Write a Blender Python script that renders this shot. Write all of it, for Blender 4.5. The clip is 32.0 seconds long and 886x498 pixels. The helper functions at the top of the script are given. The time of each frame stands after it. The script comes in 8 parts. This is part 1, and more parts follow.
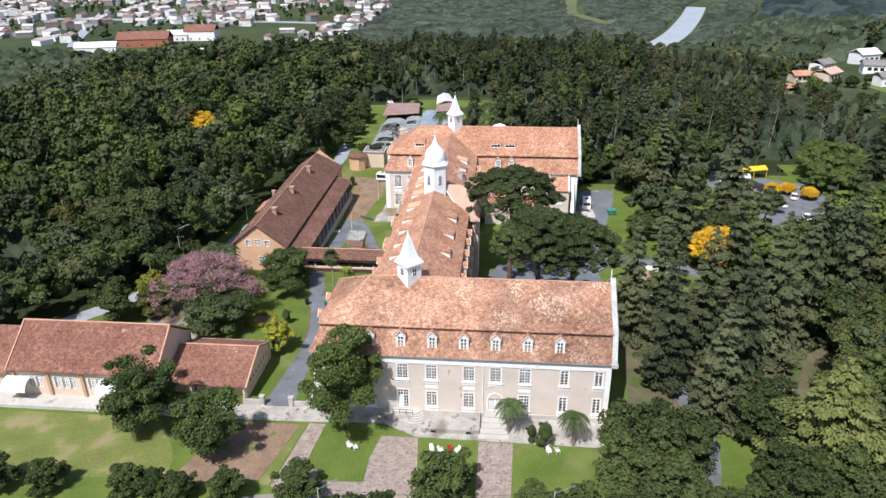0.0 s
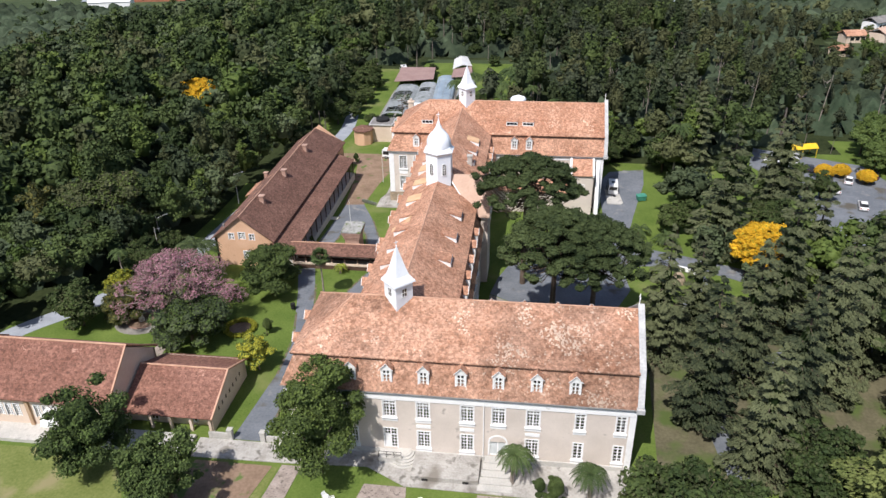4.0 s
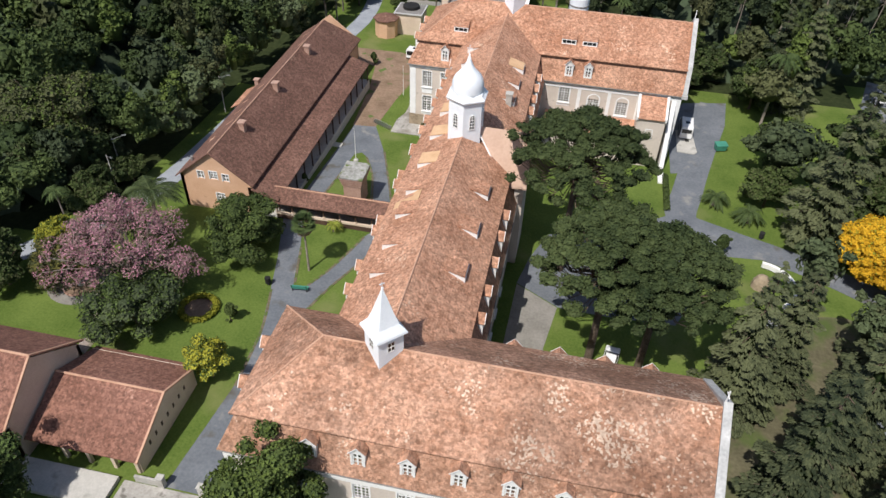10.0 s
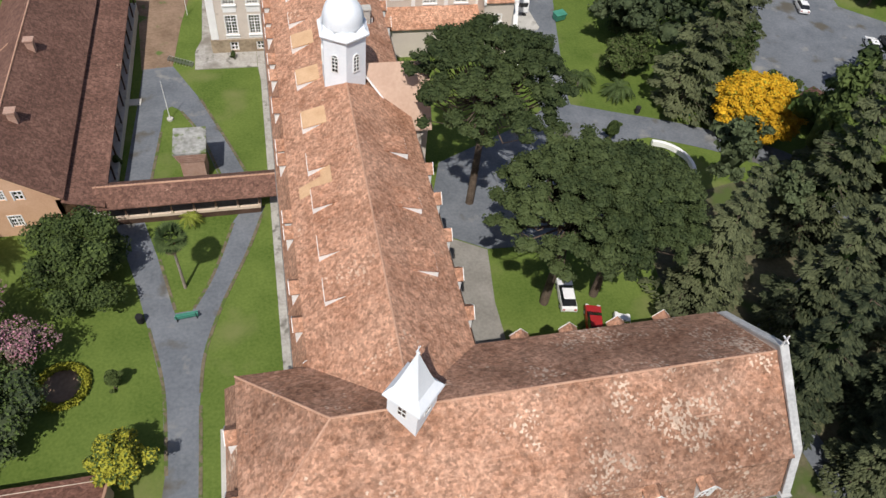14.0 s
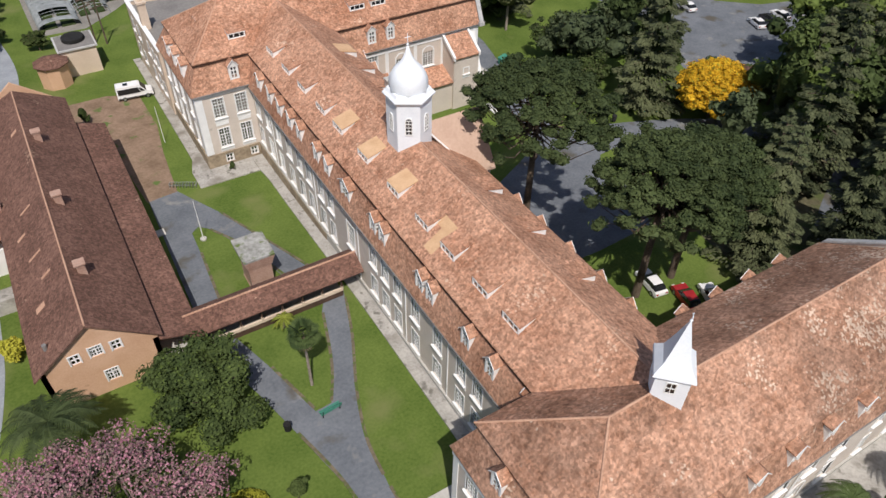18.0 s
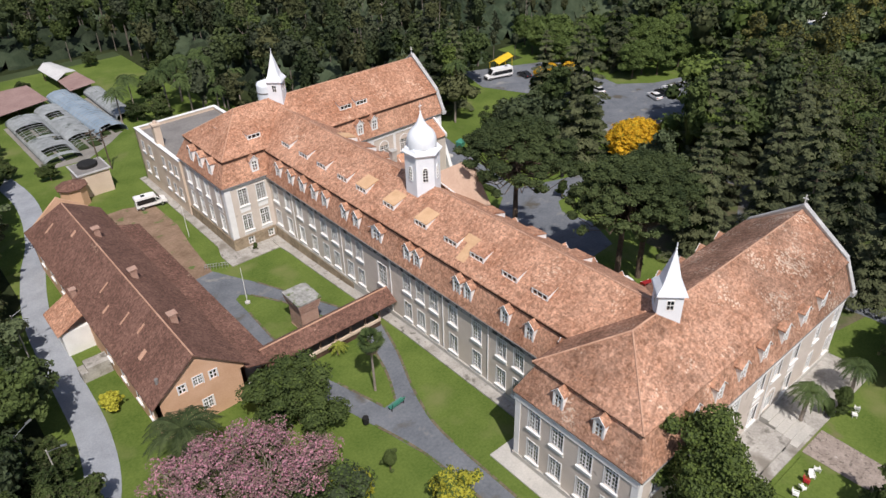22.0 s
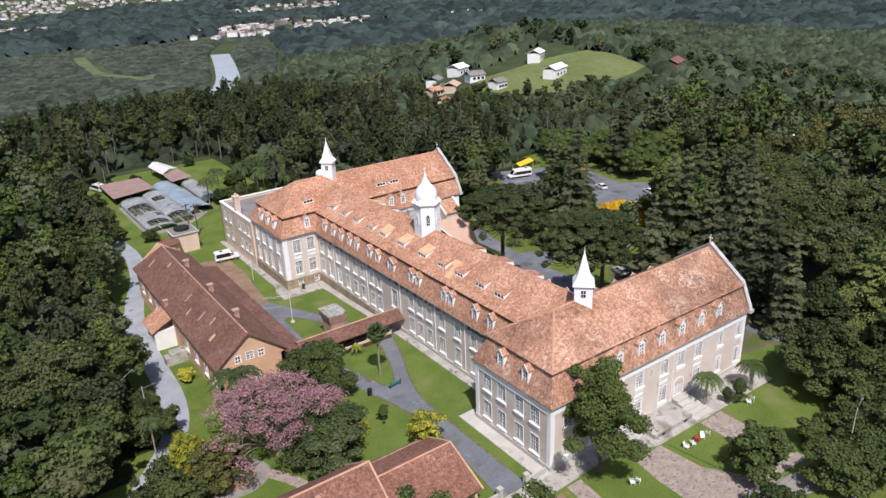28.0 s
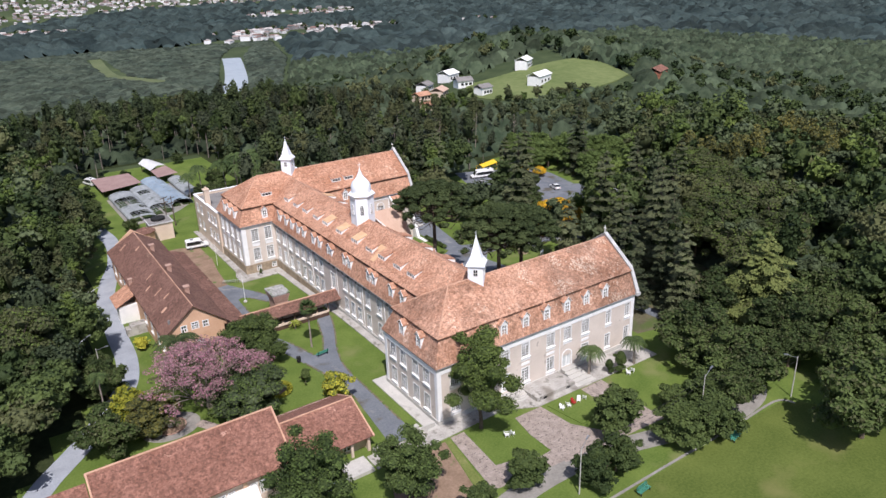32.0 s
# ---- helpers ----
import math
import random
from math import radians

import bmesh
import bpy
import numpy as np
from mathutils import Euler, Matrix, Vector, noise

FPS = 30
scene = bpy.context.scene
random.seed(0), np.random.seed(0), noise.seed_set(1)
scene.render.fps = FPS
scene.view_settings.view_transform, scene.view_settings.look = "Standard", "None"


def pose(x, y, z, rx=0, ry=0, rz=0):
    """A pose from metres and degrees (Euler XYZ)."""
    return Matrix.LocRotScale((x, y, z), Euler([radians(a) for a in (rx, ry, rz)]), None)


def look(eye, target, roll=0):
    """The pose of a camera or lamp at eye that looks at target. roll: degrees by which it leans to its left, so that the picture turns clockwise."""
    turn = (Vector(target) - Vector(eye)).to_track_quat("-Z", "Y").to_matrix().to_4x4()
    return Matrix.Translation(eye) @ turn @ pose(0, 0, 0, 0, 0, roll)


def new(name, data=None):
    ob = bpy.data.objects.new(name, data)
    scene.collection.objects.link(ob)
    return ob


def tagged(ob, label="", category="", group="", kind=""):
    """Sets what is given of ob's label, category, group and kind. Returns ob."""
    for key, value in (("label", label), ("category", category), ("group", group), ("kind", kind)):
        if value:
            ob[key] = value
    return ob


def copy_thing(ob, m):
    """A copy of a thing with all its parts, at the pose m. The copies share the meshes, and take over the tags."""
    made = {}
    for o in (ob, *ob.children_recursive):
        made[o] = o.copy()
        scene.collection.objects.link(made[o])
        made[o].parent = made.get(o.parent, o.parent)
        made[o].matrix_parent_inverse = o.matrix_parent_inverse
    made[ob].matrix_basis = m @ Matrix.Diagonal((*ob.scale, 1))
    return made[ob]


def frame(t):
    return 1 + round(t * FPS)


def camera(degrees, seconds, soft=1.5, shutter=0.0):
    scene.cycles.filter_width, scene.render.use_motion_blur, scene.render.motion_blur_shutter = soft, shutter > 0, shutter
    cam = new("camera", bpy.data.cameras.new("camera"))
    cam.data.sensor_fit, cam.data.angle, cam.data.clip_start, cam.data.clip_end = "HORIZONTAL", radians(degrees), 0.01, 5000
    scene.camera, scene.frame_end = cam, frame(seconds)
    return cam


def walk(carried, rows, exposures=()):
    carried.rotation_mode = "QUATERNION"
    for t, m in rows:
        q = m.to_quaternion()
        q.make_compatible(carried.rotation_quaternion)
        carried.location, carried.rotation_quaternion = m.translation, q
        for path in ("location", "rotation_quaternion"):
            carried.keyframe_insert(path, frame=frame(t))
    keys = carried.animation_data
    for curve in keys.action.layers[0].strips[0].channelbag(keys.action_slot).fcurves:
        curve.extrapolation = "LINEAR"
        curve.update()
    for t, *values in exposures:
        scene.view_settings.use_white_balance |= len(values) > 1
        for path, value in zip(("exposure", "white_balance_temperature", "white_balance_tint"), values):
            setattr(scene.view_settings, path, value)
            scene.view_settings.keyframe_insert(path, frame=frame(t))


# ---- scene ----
cam = camera(64.2, 32.0)
PATH = [
    (0, (12.703, -75.7, 62.348), (12.536, -73.893, 61.505), -0.5),
    (0.5, (13.138, -74.289, 62.1), (12.955, -72.485, 61.256), -0.2),
    (1, (13.993, -71.808, 62.076), (13.793, -70.013, 61.218), -0.5),
    (1.5, (14.25, -70.042, 62.369), (14.038, -68.255, 61.496), -0.6),
    (2, (14.637, -67.816, 62.181), (14.404, -66.037, 61.298), -0.8),
    (2.5, (14.631, -65.659, 62.133), (14.397, -63.887, 61.236), -0.7),
    (3, (14.476, -63.28, 62.227), (14.248, -61.518, 61.309), -0.7),
    (3.5, (14.533, -60.647, 62.049), (14.303, -58.895, 61.113), -1.0),
    (5.5, (14.693, -51.727, 62.151), (14.435, -50.024, 61.134), -0.4),
    (6, (15.255, -49.493, 62.335), (14.977, -47.808, 61.294), -0.6),
    (6.5, (15.278, -47.423, 62.518), (14.989, -45.753, 61.456), -0.4),
    (7, (15.52, -44.955, 62.748), (15.213, -43.306, 61.66), -0.4),
    (7.5, (15.856, -42.161, 62.955), (15.527, -40.535, 61.838), -0.8),
    (8, (15.652, -39.274, 63.046), (15.311, -37.671, 61.9), -0.5),
    (8.5, (15.115, -36.317, 62.875), (14.791, -34.734, 61.697), 0.1),
    (9, (14.365, -33.253, 62.896), (14.032, -31.698, 61.683), 0.8),
    (9.5, (13.366, -30.301, 62.789), (13.054, -28.774, 61.535), 1.3),
    (10, (11.925, -27.48, 62.366), (11.642, -25.981, 61.073), 2.1),
    (10.5, (10.182, -24.709, 61.789), (9.931, -23.234, 60.462), 2.9),
    (11, (8.298, -22.103, 61.353), (8.086, -20.656, 59.989), 3.9),
    (11.5, (6.267, -19.756, 61.089), (6.021, -18.349, 59.689), 4.7),
    (12, (4.029, -17.119, 60.989), (3.698, -15.783, 59.539), 5.0),
    (12.5, (1.803, -14.984, 60.513), (1.537, -13.663, 59.036), 6.2),
    (13, (-0.57, -13.28, 60.228), (-0.584, -11.956, 58.729), 6.7),
    (13.5, (-3.046, -11.675, 60.443), (-2.846, -10.396, 58.918), 6.7),
    (14, (-6.319, -10.258, 60.238), (-5.916, -9.035, 58.707), 8.1),
    (14.5, (-7.779, -9.24, 59.827), (-7.272, -8.067, 58.288), 5.6),
    (16.5, (-21.184, -5.636, 57.941), (-20.455, -4.459, 56.498), 3.8),
    (17, (-23.728, -5.807, 57.867), (-22.991, -4.606, 56.448), 2.5),
    (17.5, (-26.605, -5.936, 58.055), (-25.849, -4.716, 56.662), 1.9),
    (18, (-29.621, -6.305, 58.07), (-28.839, -5.062, 56.712), 1.3),
    (18.5, (-32.524, -7.132, 58.065), (-31.709, -5.869, 56.745), 0.8),
    (19, (-35.399, -7.994, 58.5), (-34.547, -6.72, 57.214), 0.3),
    (19.5, (-38.438, -9.021, 58.689), (-37.54, -7.74, 57.443), 0.0),
    (20, (-41.398, -10.489, 58.763), (-40.456, -9.198, 57.561), -0.3),
    (20.5, (-44.026, -11.568, 59.814), (-43.051, -10.28, 58.634), -0.9),
    (21, (-46.52, -13.261, 59.957), (-45.516, -11.961, 58.816), -1.3),
    (21.5, (-49.049, -15.154, 60.022), (-48.019, -13.843, 58.918), -1.6),
    (22, (-51.191, -16.999, 59.963), (-50.112, -15.708, 58.881), -1.8),
    (22.5, (-53.039, -19.411, 60.032), (-51.956, -18.089, 58.994), -2.4),
    (23, (-55.061, -21.598, 59.949), (-53.968, -20.246, 58.961), -2.5),
    (23.5, (-56.681, -24.146, 59.495), (-55.622, -22.724, 58.57), -2.6),
    (24, (-58.159, -26.706, 59.238), (-57.072, -25.289, 58.338), -2.6),
    (24.5, (-59.315, -29.366, 59.186), (-58.153, -28.012, 58.283), -2.7),
    (25, (-60.762, -31.895, 59.069), (-59.584, -30.535, 58.196), -2.7),
    (25.5, (-61.478, -34.765, 59.082), (-60.398, -33.293, 58.266), -2.9),
    (26, (-62.467, -37.716, 58.908), (-61.425, -36.198, 58.127), -2.9),
    (26.5, (-62.764, -40.554, 59.115), (-61.691, -39.058, 58.333), -2.8),
    (28.5, (-63.268, -51.582, 60.23), (-62.24, -50.033, 59.493), -2.3),
    (29, (-62.821, -54.588, 60.262), (-61.81, -53.023, 59.534), -2.1),
    (29.5, (-62.244, -57.565, 60.108), (-61.213, -56.013, 59.382), -2.1),
    (30, (-61.571, -60.104, 60.425), (-60.511, -58.577, 59.689), -2.1),
    (30.5, (-60.82, -62.624, 60.521), (-59.753, -61.102, 59.784), -2.0),
    (31, (-60.186, -65.122, 60.966), (-59.128, -63.594, 60.229), -2.0),
    (31.5, (-59.267, -67.37, 61.365), (-58.229, -65.828, 60.628), -2.2),
    (32, (-58.349, -69.235, 61.667), (-57.331, -67.679, 60.929), -2.1),
]
walk(cam, [(t, look(eye, target, roll)) for t, eye, target, roll in PATH], exposures=[(0.0, 0.33, 6200, 14), (6.0, 0.18, 6300, 13), (12.0, -0.03, 6450, 11), (18.0, -0.17, 6500, 13), (25.0, 0.03, 6450, 16), (32.0, 0.17, 6150, 18)])

# ---- light ----
SUN_FROM = Vector((-2.5, -5.9, 9.6)).normalized()
world = bpy.data.worlds.new("sky")
scene.world = world
world.use_nodes = True
wn = world.node_tree
bg = wn.nodes["Background"]
sky = wn.nodes.new("ShaderNodeTexSky")
sky.sky_type = "NISHITA"
sky.sun_disc = False
sky.sun_elevation = math.asin(SUN_FROM.z)
sky.sun_rotation = math.atan2(SUN_FROM.x, SUN_FROM.y)
sky.air_density, sky.dust_density, sky.ozone_density = 1.0, 1.5, 1.0
wn.links.new(sky.outputs[0], bg.inputs[0])
bg.inputs[1].default_value = 0.10
sun_data = bpy.data.lights.new("sun", "SUN")
sun_data.energy, sun_data.angle, sun_data.color = 4.5, radians(0.53), (1.0, 0.95, 0.87)
sun = new("sun", sun_data)
sun.matrix_world = look(SUN_FROM * 300, (0, 0, 0))


# ---- materials ----
def material(name, dark, light, rough=0.85, grain=8.0, patch=0.5, bump=0.3, bump_scale=30.0, metal=0.0, spots=None, island=0.0, per_object=0.0, spec=0.3, bump_depth=0.05, tone=0.0):
    """Two colours mixed by a wide and a fine noise in metres; spots: (colour, scale, threshold, softness) of stains with a shape of their own."""
    m = bpy.data.materials.new(name)
    m.use_nodes = True
    n, l = m.node_tree.nodes, m.node_tree.links
    b = n["Principled BSDF"]
    b.inputs["Roughness"].default_value, b.inputs["Metallic"].default_value = rough, metal
    b.inputs["Specular IOR Level"].default_value = spec
    geo = n.new("ShaderNodeNewGeometry")

    def noise_at(scale, detail=3.0, tex="ShaderNodeTexNoise"):
        t = n.new(tex)
        t.inputs["Scale"].default_value = scale
        if tex == "ShaderNodeTexNoise":
            t.inputs["Detail"].default_value = detail
        l.new(geo.outputs["Position"], t.inputs["Vector"])
        return t

    def math_node(op, a, c, clamp=False):
        k = n.new("ShaderNodeMath")
        k.operation, k.use_clamp = op, clamp
        for i, v in enumerate((a, c)):
            if isinstance(v, (int, float)):
                k.inputs[i].default_value = v
            else:
                l.new(v, k.inputs[i])
        return k.outputs[0]

    def mix(f, a, c):
        k = n.new("ShaderNodeMix")
        k.data_type = "RGBA"
        l.new(f, k.inputs[0])
        for i, v in ((6, a), (7, c)):
            if isinstance(v, tuple):
                k.inputs[i].default_value = (*v, 1)
            else:
                l.new(v, k.inputs[i])
        return k.outputs[2]

    wide, fine = noise_at(patch), noise_at(grain)
    f = math_node("ADD", math_node("MULTIPLY", wide.outputs["Fac"], 0.55), math_node("MULTIPLY", fine.outputs["Fac"], 0.45))
    f = math_node("ADD", math_node("MULTIPLY", math_node("SUBTRACT", f, 0.5), 3.0), 0.5)
    if island:
        f = math_node("ADD", f, math_node("MULTIPLY", math_node("SUBTRACT", geo.outputs["Random Per Island"], 0.5), island))
    if per_object:
        info = n.new("ShaderNodeObjectInfo")
        f = math_node("ADD", f, math_node("MULTIPLY", math_node("SUBTRACT", info.outputs["Random"], 0.5), per_object))
    if tone:
        own = n.new("ShaderNodeAttribute")
        own.attribute_name = "tone"
        f = math_node("ADD", f, math_node("MULTIPLY", own.outputs["Fac"], tone))
    f = math_node("ADD", f, 0.0, True)
    colour = mix(f, dark, light)
    for col, scale, at, soft in spots or ():
        s = noise_at(scale, 4.0)
        k = math_node("DIVIDE", math_node("SUBTRACT", s.outputs["Fac"], at), soft, True)
        colour = mix(k, colour, col)
    l.new(colour, b.inputs["Base Color"])
    if bump:
        t, k = noise_at(bump_scale), n.new("ShaderNodeBump")
        k.inputs["Strength"].default_value, k.inputs["Distance"].default_value = bump, bump_depth
        l.new(t.outputs["Fac"], k.inputs["Height"])
        l.new(k.outputs[0], b.inputs["Normal"])
    return m


def tile_material(name, dark, light, lichen, at, course=0.15, east=None):
    """Clay roof tiles: colour per tile, courses across the slope, pale lichen in patches."""
    m = material(name, dark, light, 0.9, 2.0, 0.25, 0, per_object=0.25)
    n, l = m.node_tree.nodes, m.node_tree.links
    b, geo = n["Principled BSDF"], n["Geometry"]
    base = b.inputs["Base Color"].links[0].from_socket
    cell = n.new("ShaderNodeTexVoronoi")
    cell.inputs["Scale"].default_value = 4.8
    l.new(geo.outputs["Position"], cell.inputs["Vector"])
    tone = n.new("ShaderNodeSeparateColor")
    l.new(cell.outputs["Color"], tone.inputs[0])
    step = n.new("ShaderNodeMapRange")
    step.inputs[3].default_value, step.inputs[4].default_value = 0.66, 1.24
    l.new(tone.outputs[0], step.inputs[0])
    mul = n.new("ShaderNodeMix")
    mul.data_type, mul.blend_type = "RGBA", "MULTIPLY"
    mul.inputs[0].default_value = 1.0
    l.new(base, mul.inputs[6])
    l.new(step.outputs[0], mul.inputs[7])
    wide, flake, pick = n.new("ShaderNodeTexNoise"), n.new("ShaderNodeTexVoronoi"), n.new("ShaderNodeSeparateColor")
    wide.inputs["Scale"].default_value, wide.inputs["Detail"].default_value = 0.28, 4.0
    flake.inputs["Scale"].default_value = 5.2
    for t in (wide, flake):
        l.new(geo.outputs["Position"], t.inputs["Vector"])
    l.new(flake.outputs["Color"], pick.inputs[0])
    half, add = n.new("ShaderNodeMath"), n.new("ShaderNodeMath")
    half.operation, add.operation = "MULTIPLY", "MULTIPLY_ADD"
    l.new(pick.outputs[1], half.inputs[0])
    half.inputs[1].default_value = 0.5
    l.new(wide.outputs["Fac"], add.inputs[0])
    add.inputs[1].default_value = 1.2
    l.new(half.outputs[0], add.inputs[2])
    grown = add.outputs[0]
    if east:
        xyz, side, more = n.new("ShaderNodeSeparateXYZ"), n.new("ShaderNodeMapRange"), n.new("ShaderNodeMath")
        l.new(geo.outputs["Position"], xyz.inputs[0])
        l.new(xyz.outputs[0], side.inputs[0])
        side.inputs[1].default_value, side.inputs[2].default_value = east[0], east[1]
        side.inputs[3].default_value, side.inputs[4].default_value = 0.0, east[2]
        l.new(grown, more.inputs[0])
        l.new(side.outputs[0], more.inputs[1])
        grown = more.outputs[0]
    cut = n.new("ShaderNodeMapRange")
    cut.inputs[1].default_value, cut.inputs[2].default_value = at, at + 0.05
    l.new(grown, cut.inputs[0])
    lay = n.new("ShaderNodeMix")
    lay.data_type = "RGBA"
    lay.inputs[7].default_value = (*lichen, 1)
    l.new(cut.outputs[0], lay.inputs[0])
    l.new(mul.outputs[2], lay.inputs[6])
    l.new(lay.outputs[2], b.inputs["Base Color"])
    wave, bump = n.new("ShaderNodeTexWave"), n.new("ShaderNodeBump")
    wave.bands_direction, wave.wave_profile = "Z", "SAW"
    wave.inputs["Scale"].default_value = 0.314 / course
    wave.inputs["Distortion"].default_value = 0.6
    l.new(geo.outputs["Position"], wave.inputs["Vector"])
    streak, streak_map = n.new("ShaderNodeTexNoise"), n.new("ShaderNodeMapRange")
    streak.inputs["Scale"].default_value, streak.inputs["Detail"].default_value, streak.inputs["Roughness"].default_value = 1.7, 8.0, 0.85
    l.new(geo.outputs["Position"], streak.inputs["Vector"])
    streak_map.inputs[1].default_value, streak_map.inputs[2].default_value = 0.36, 0.64
    streak_map.inputs[3].default_value, streak_map.inputs[4].default_value = 0.66, 1.28
    l.new(streak.outputs["Fac"], streak_map.inputs[0])
    course_map, joint = n.new("ShaderNodeMapRange"), n.new("ShaderNodeMath")
    course_map.inputs[3].default_value, course_map.inputs[4].default_value = 1.05, 0.93
    l.new(wave.outputs["Fac"], course_map.inputs[0])
    joint.operation = "MULTIPLY"
    l.new(streak_map.outputs[0], joint.inputs[0])
    l.new(course_map.outputs[0], joint.inputs[1])
    weather = joint.outputs[0]
    if east:
        age, old, aged = n.new("ShaderNodeTexNoise"), n.new("ShaderNodeMapRange"), n.new("ShaderNodeMath")
        age.inputs["Scale"].default_value, age.inputs["Detail"].default_value = 0.16, 3.0
        l.new(geo.outputs["Position"], age.inputs["Vector"])
        more2 = n.new("ShaderNodeMath")
        l.new(age.outputs["Fac"], more2.inputs[0])
        l.new(side.outputs[0], more2.inputs[1])
        old.inputs[1].default_value, old.inputs[2].default_value = 0.48, 0.68
        old.inputs[3].default_value, old.inputs[4].default_value = 1.0, 0.62
        l.new(more2.outputs[0], old.inputs[0])
        aged.operation = "MULTIPLY"
        l.new(weather, aged.inputs[0])
        l.new(old.outputs[0], aged.inputs[1])
        weather = aged.outputs[0]
    worn = n.new("ShaderNodeMix")
    worn.data_type, worn.blend_type = "RGBA", "MULTIPLY"
    worn.inputs[0].default_value = 1.0
    l.new(lay.outputs[2], worn.inputs[6])
    l.new(weather, worn.inputs[7])
    l.new(worn.outputs[2], b.inputs["Base Color"])
    both = n.new("ShaderNodeMath")
    l.new(wave.outputs["Fac"], both.inputs[0])
    l.new(tone.outputs[1], both.inputs[1])
    bump.inputs["Strength"].default_value, bump.inputs["Distance"].default_value = 0.45, 0.05
    l.new(both.outputs[0], bump.inputs["Height"])
    l.new(bump.outputs[0], b.inputs["Normal"])
    return m


def glass_material(name, tint=(0.38, 0.42, 0.44)):
    m = bpy.data.materials.new(name)
    m.use_nodes = True
    b = m.node_tree.nodes["Principled BSDF"]
    b.inputs["Base Color"].default_value = (*tint, 1)
    b.inputs["Roughness"].default_value, b.inputs["Transmission Weight"].default_value, b.inputs["IOR"].default_value = 0.08, 1.0, 1.45
    return m


M_TILE = tile_material("clay_tiles", (0.340, 0.162, 0.096), (0.592, 0.340, 0.228), (0.66, 0.455, 0.330), 1.20)
M_TILE_FRONT = tile_material("lichened_clay_tiles", (0.355, 0.182, 0.113), (0.600, 0.360, 0.252), (0.69, 0.52, 0.40), 1.20, east=(5.0, 19.0, 0.17))
M_TILE_BROWN = tile_material("brown_tiles", (0.132, 0.068, 0.050), (0.226, 0.123, 0.092), (0.34, 0.22, 0.16), 1.25)
M_TILE_RED = tile_material("red_tiles", (0.178, 0.082, 0.057), (0.282, 0.142, 0.104), (0.42, 0.24, 0.18), 1.22, 0.36)
M_RIDGE = material("ridge_mortar", (0.41, 0.232, 0.155), (0.60, 0.375, 0.265), 0.9, 6, 0.6)
M_NEWTILE = material("new_clay_tiles", (0.53, 0.33, 0.185), (0.67, 0.45, 0.275), 0.9, 9, 0.8, 0.4, 12)
M_PEACH = material("fibre_cement_sheet", (0.47, 0.325, 0.245), (0.57, 0.41, 0.32), 0.85, 3, 0.4, 0.2, 10)
M_STUCCO = material("grey_beige_stucco", (0.5350, 0.4708, 0.4120), (0.6741, 0.5992, 0.5297), 0.92, 12, 0.35, 0.3, 40, spots=[((0.26, 0.23, 0.20), 0.7, 0.66, 0.12)])
M_WHITE = material("white_plaster", (0.7490, 0.7490, 0.7383), (0.8774, 0.8774, 0.8667), 0.7, 10, 0.7, 0.15, 40, spots=[((0.52, 0.51, 0.48), 1.1, 0.68, 0.12)])
M_TURRET = material("white_painted_metal", (0.77, 0.81, 0.86), (0.86, 0.89, 0.93), 0.62, 6, 0.8, 0.05, 20)
M_STONE = material("rubble_stone", (0.20, 0.155, 0.105), (0.42, 0.34, 0.24), 0.9, 2.2, 0.6, 0.7, 3)
M_PEACH_WALL = material("ochre_plaster", (0.57, 0.345, 0.215), (0.68, 0.44, 0.295), 0.9, 7, 0.4, 0.2, 30, spots=[((0.45, 0.27, 0.16), 0.8, 0.68, 0.1)])
M_SAND_WALL = material("sand_plaster", (0.56, 0.44, 0.34), (0.70, 0.58, 0.47), 0.9, 7, 0.4, 0.2, 30)
M_BRICK = material("red_brick", (0.25, 0.09, 0.055), (0.42, 0.18, 0.11), 0.9, 6, 0.8, 0.5, 12)
M_OLDBRICK = material("weathered_brick", (0.33, 0.19, 0.14), (0.50, 0.345, 0.275), 0.93, 5, 0.9, 0.5, 12, spots=[((0.20, 0.17, 0.14), 0.9, 0.60, 0.12)])
M_DARKWOOD = material("dark_wood", (0.05, 0.03, 0.022), (0.11, 0.065, 0.045), 0.8, 8, 0.8)
M_GLASS = glass_material("window_glass")
M_CONCRETE = material("pale_concrete", (0.40, 0.39, 0.36), (0.55, 0.53, 0.49), 0.92, 5, 0.4, 0.3, 20, spots=[((0.27, 0.26, 0.23), 0.6, 0.6, 0.15)])
M_ROOFGREY = material("grey_membrane", (0.16, 0.15, 0.145), (0.26, 0.25, 0.235), 0.85, 3, 0.3)
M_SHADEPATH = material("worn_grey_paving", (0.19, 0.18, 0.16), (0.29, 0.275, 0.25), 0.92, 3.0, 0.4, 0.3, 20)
M_ASPHALT = material("blue_grey_asphalt", (0.112, 0.125, 0.143), (0.185, 0.200, 0.222), 0.92, 3.0, 0.3, 0.3, 30, spots=[((0.25, 0.25, 0.24), 0.35, 0.62, 0.12), ((0.10, 0.092, 0.075), 0.22, 0.60, 0.10)])
M_OLDCONCRETE = material("stained_concrete", (0.29, 0.275, 0.25), (0.47, 0.45, 0.415), 0.93, 4, 0.5, 0.4, 12, spots=[((0.17, 0.16, 0.14), 0.9, 0.58, 0.10), ((0.22, 0.20, 0.17), 0.3, 0.55, 0.15)])
# dark spots are mould; the grey base stands for the eave's shadow
M_EAVE = material("mouldy_shaded_plaster", (0.22, 0.215, 0.21), (0.46, 0.44, 0.41), 0.92, 3.0, 0.9, 0.3, 30, spots=[((0.07, 0.07, 0.07), 1.3, 0.50, 0.08)])
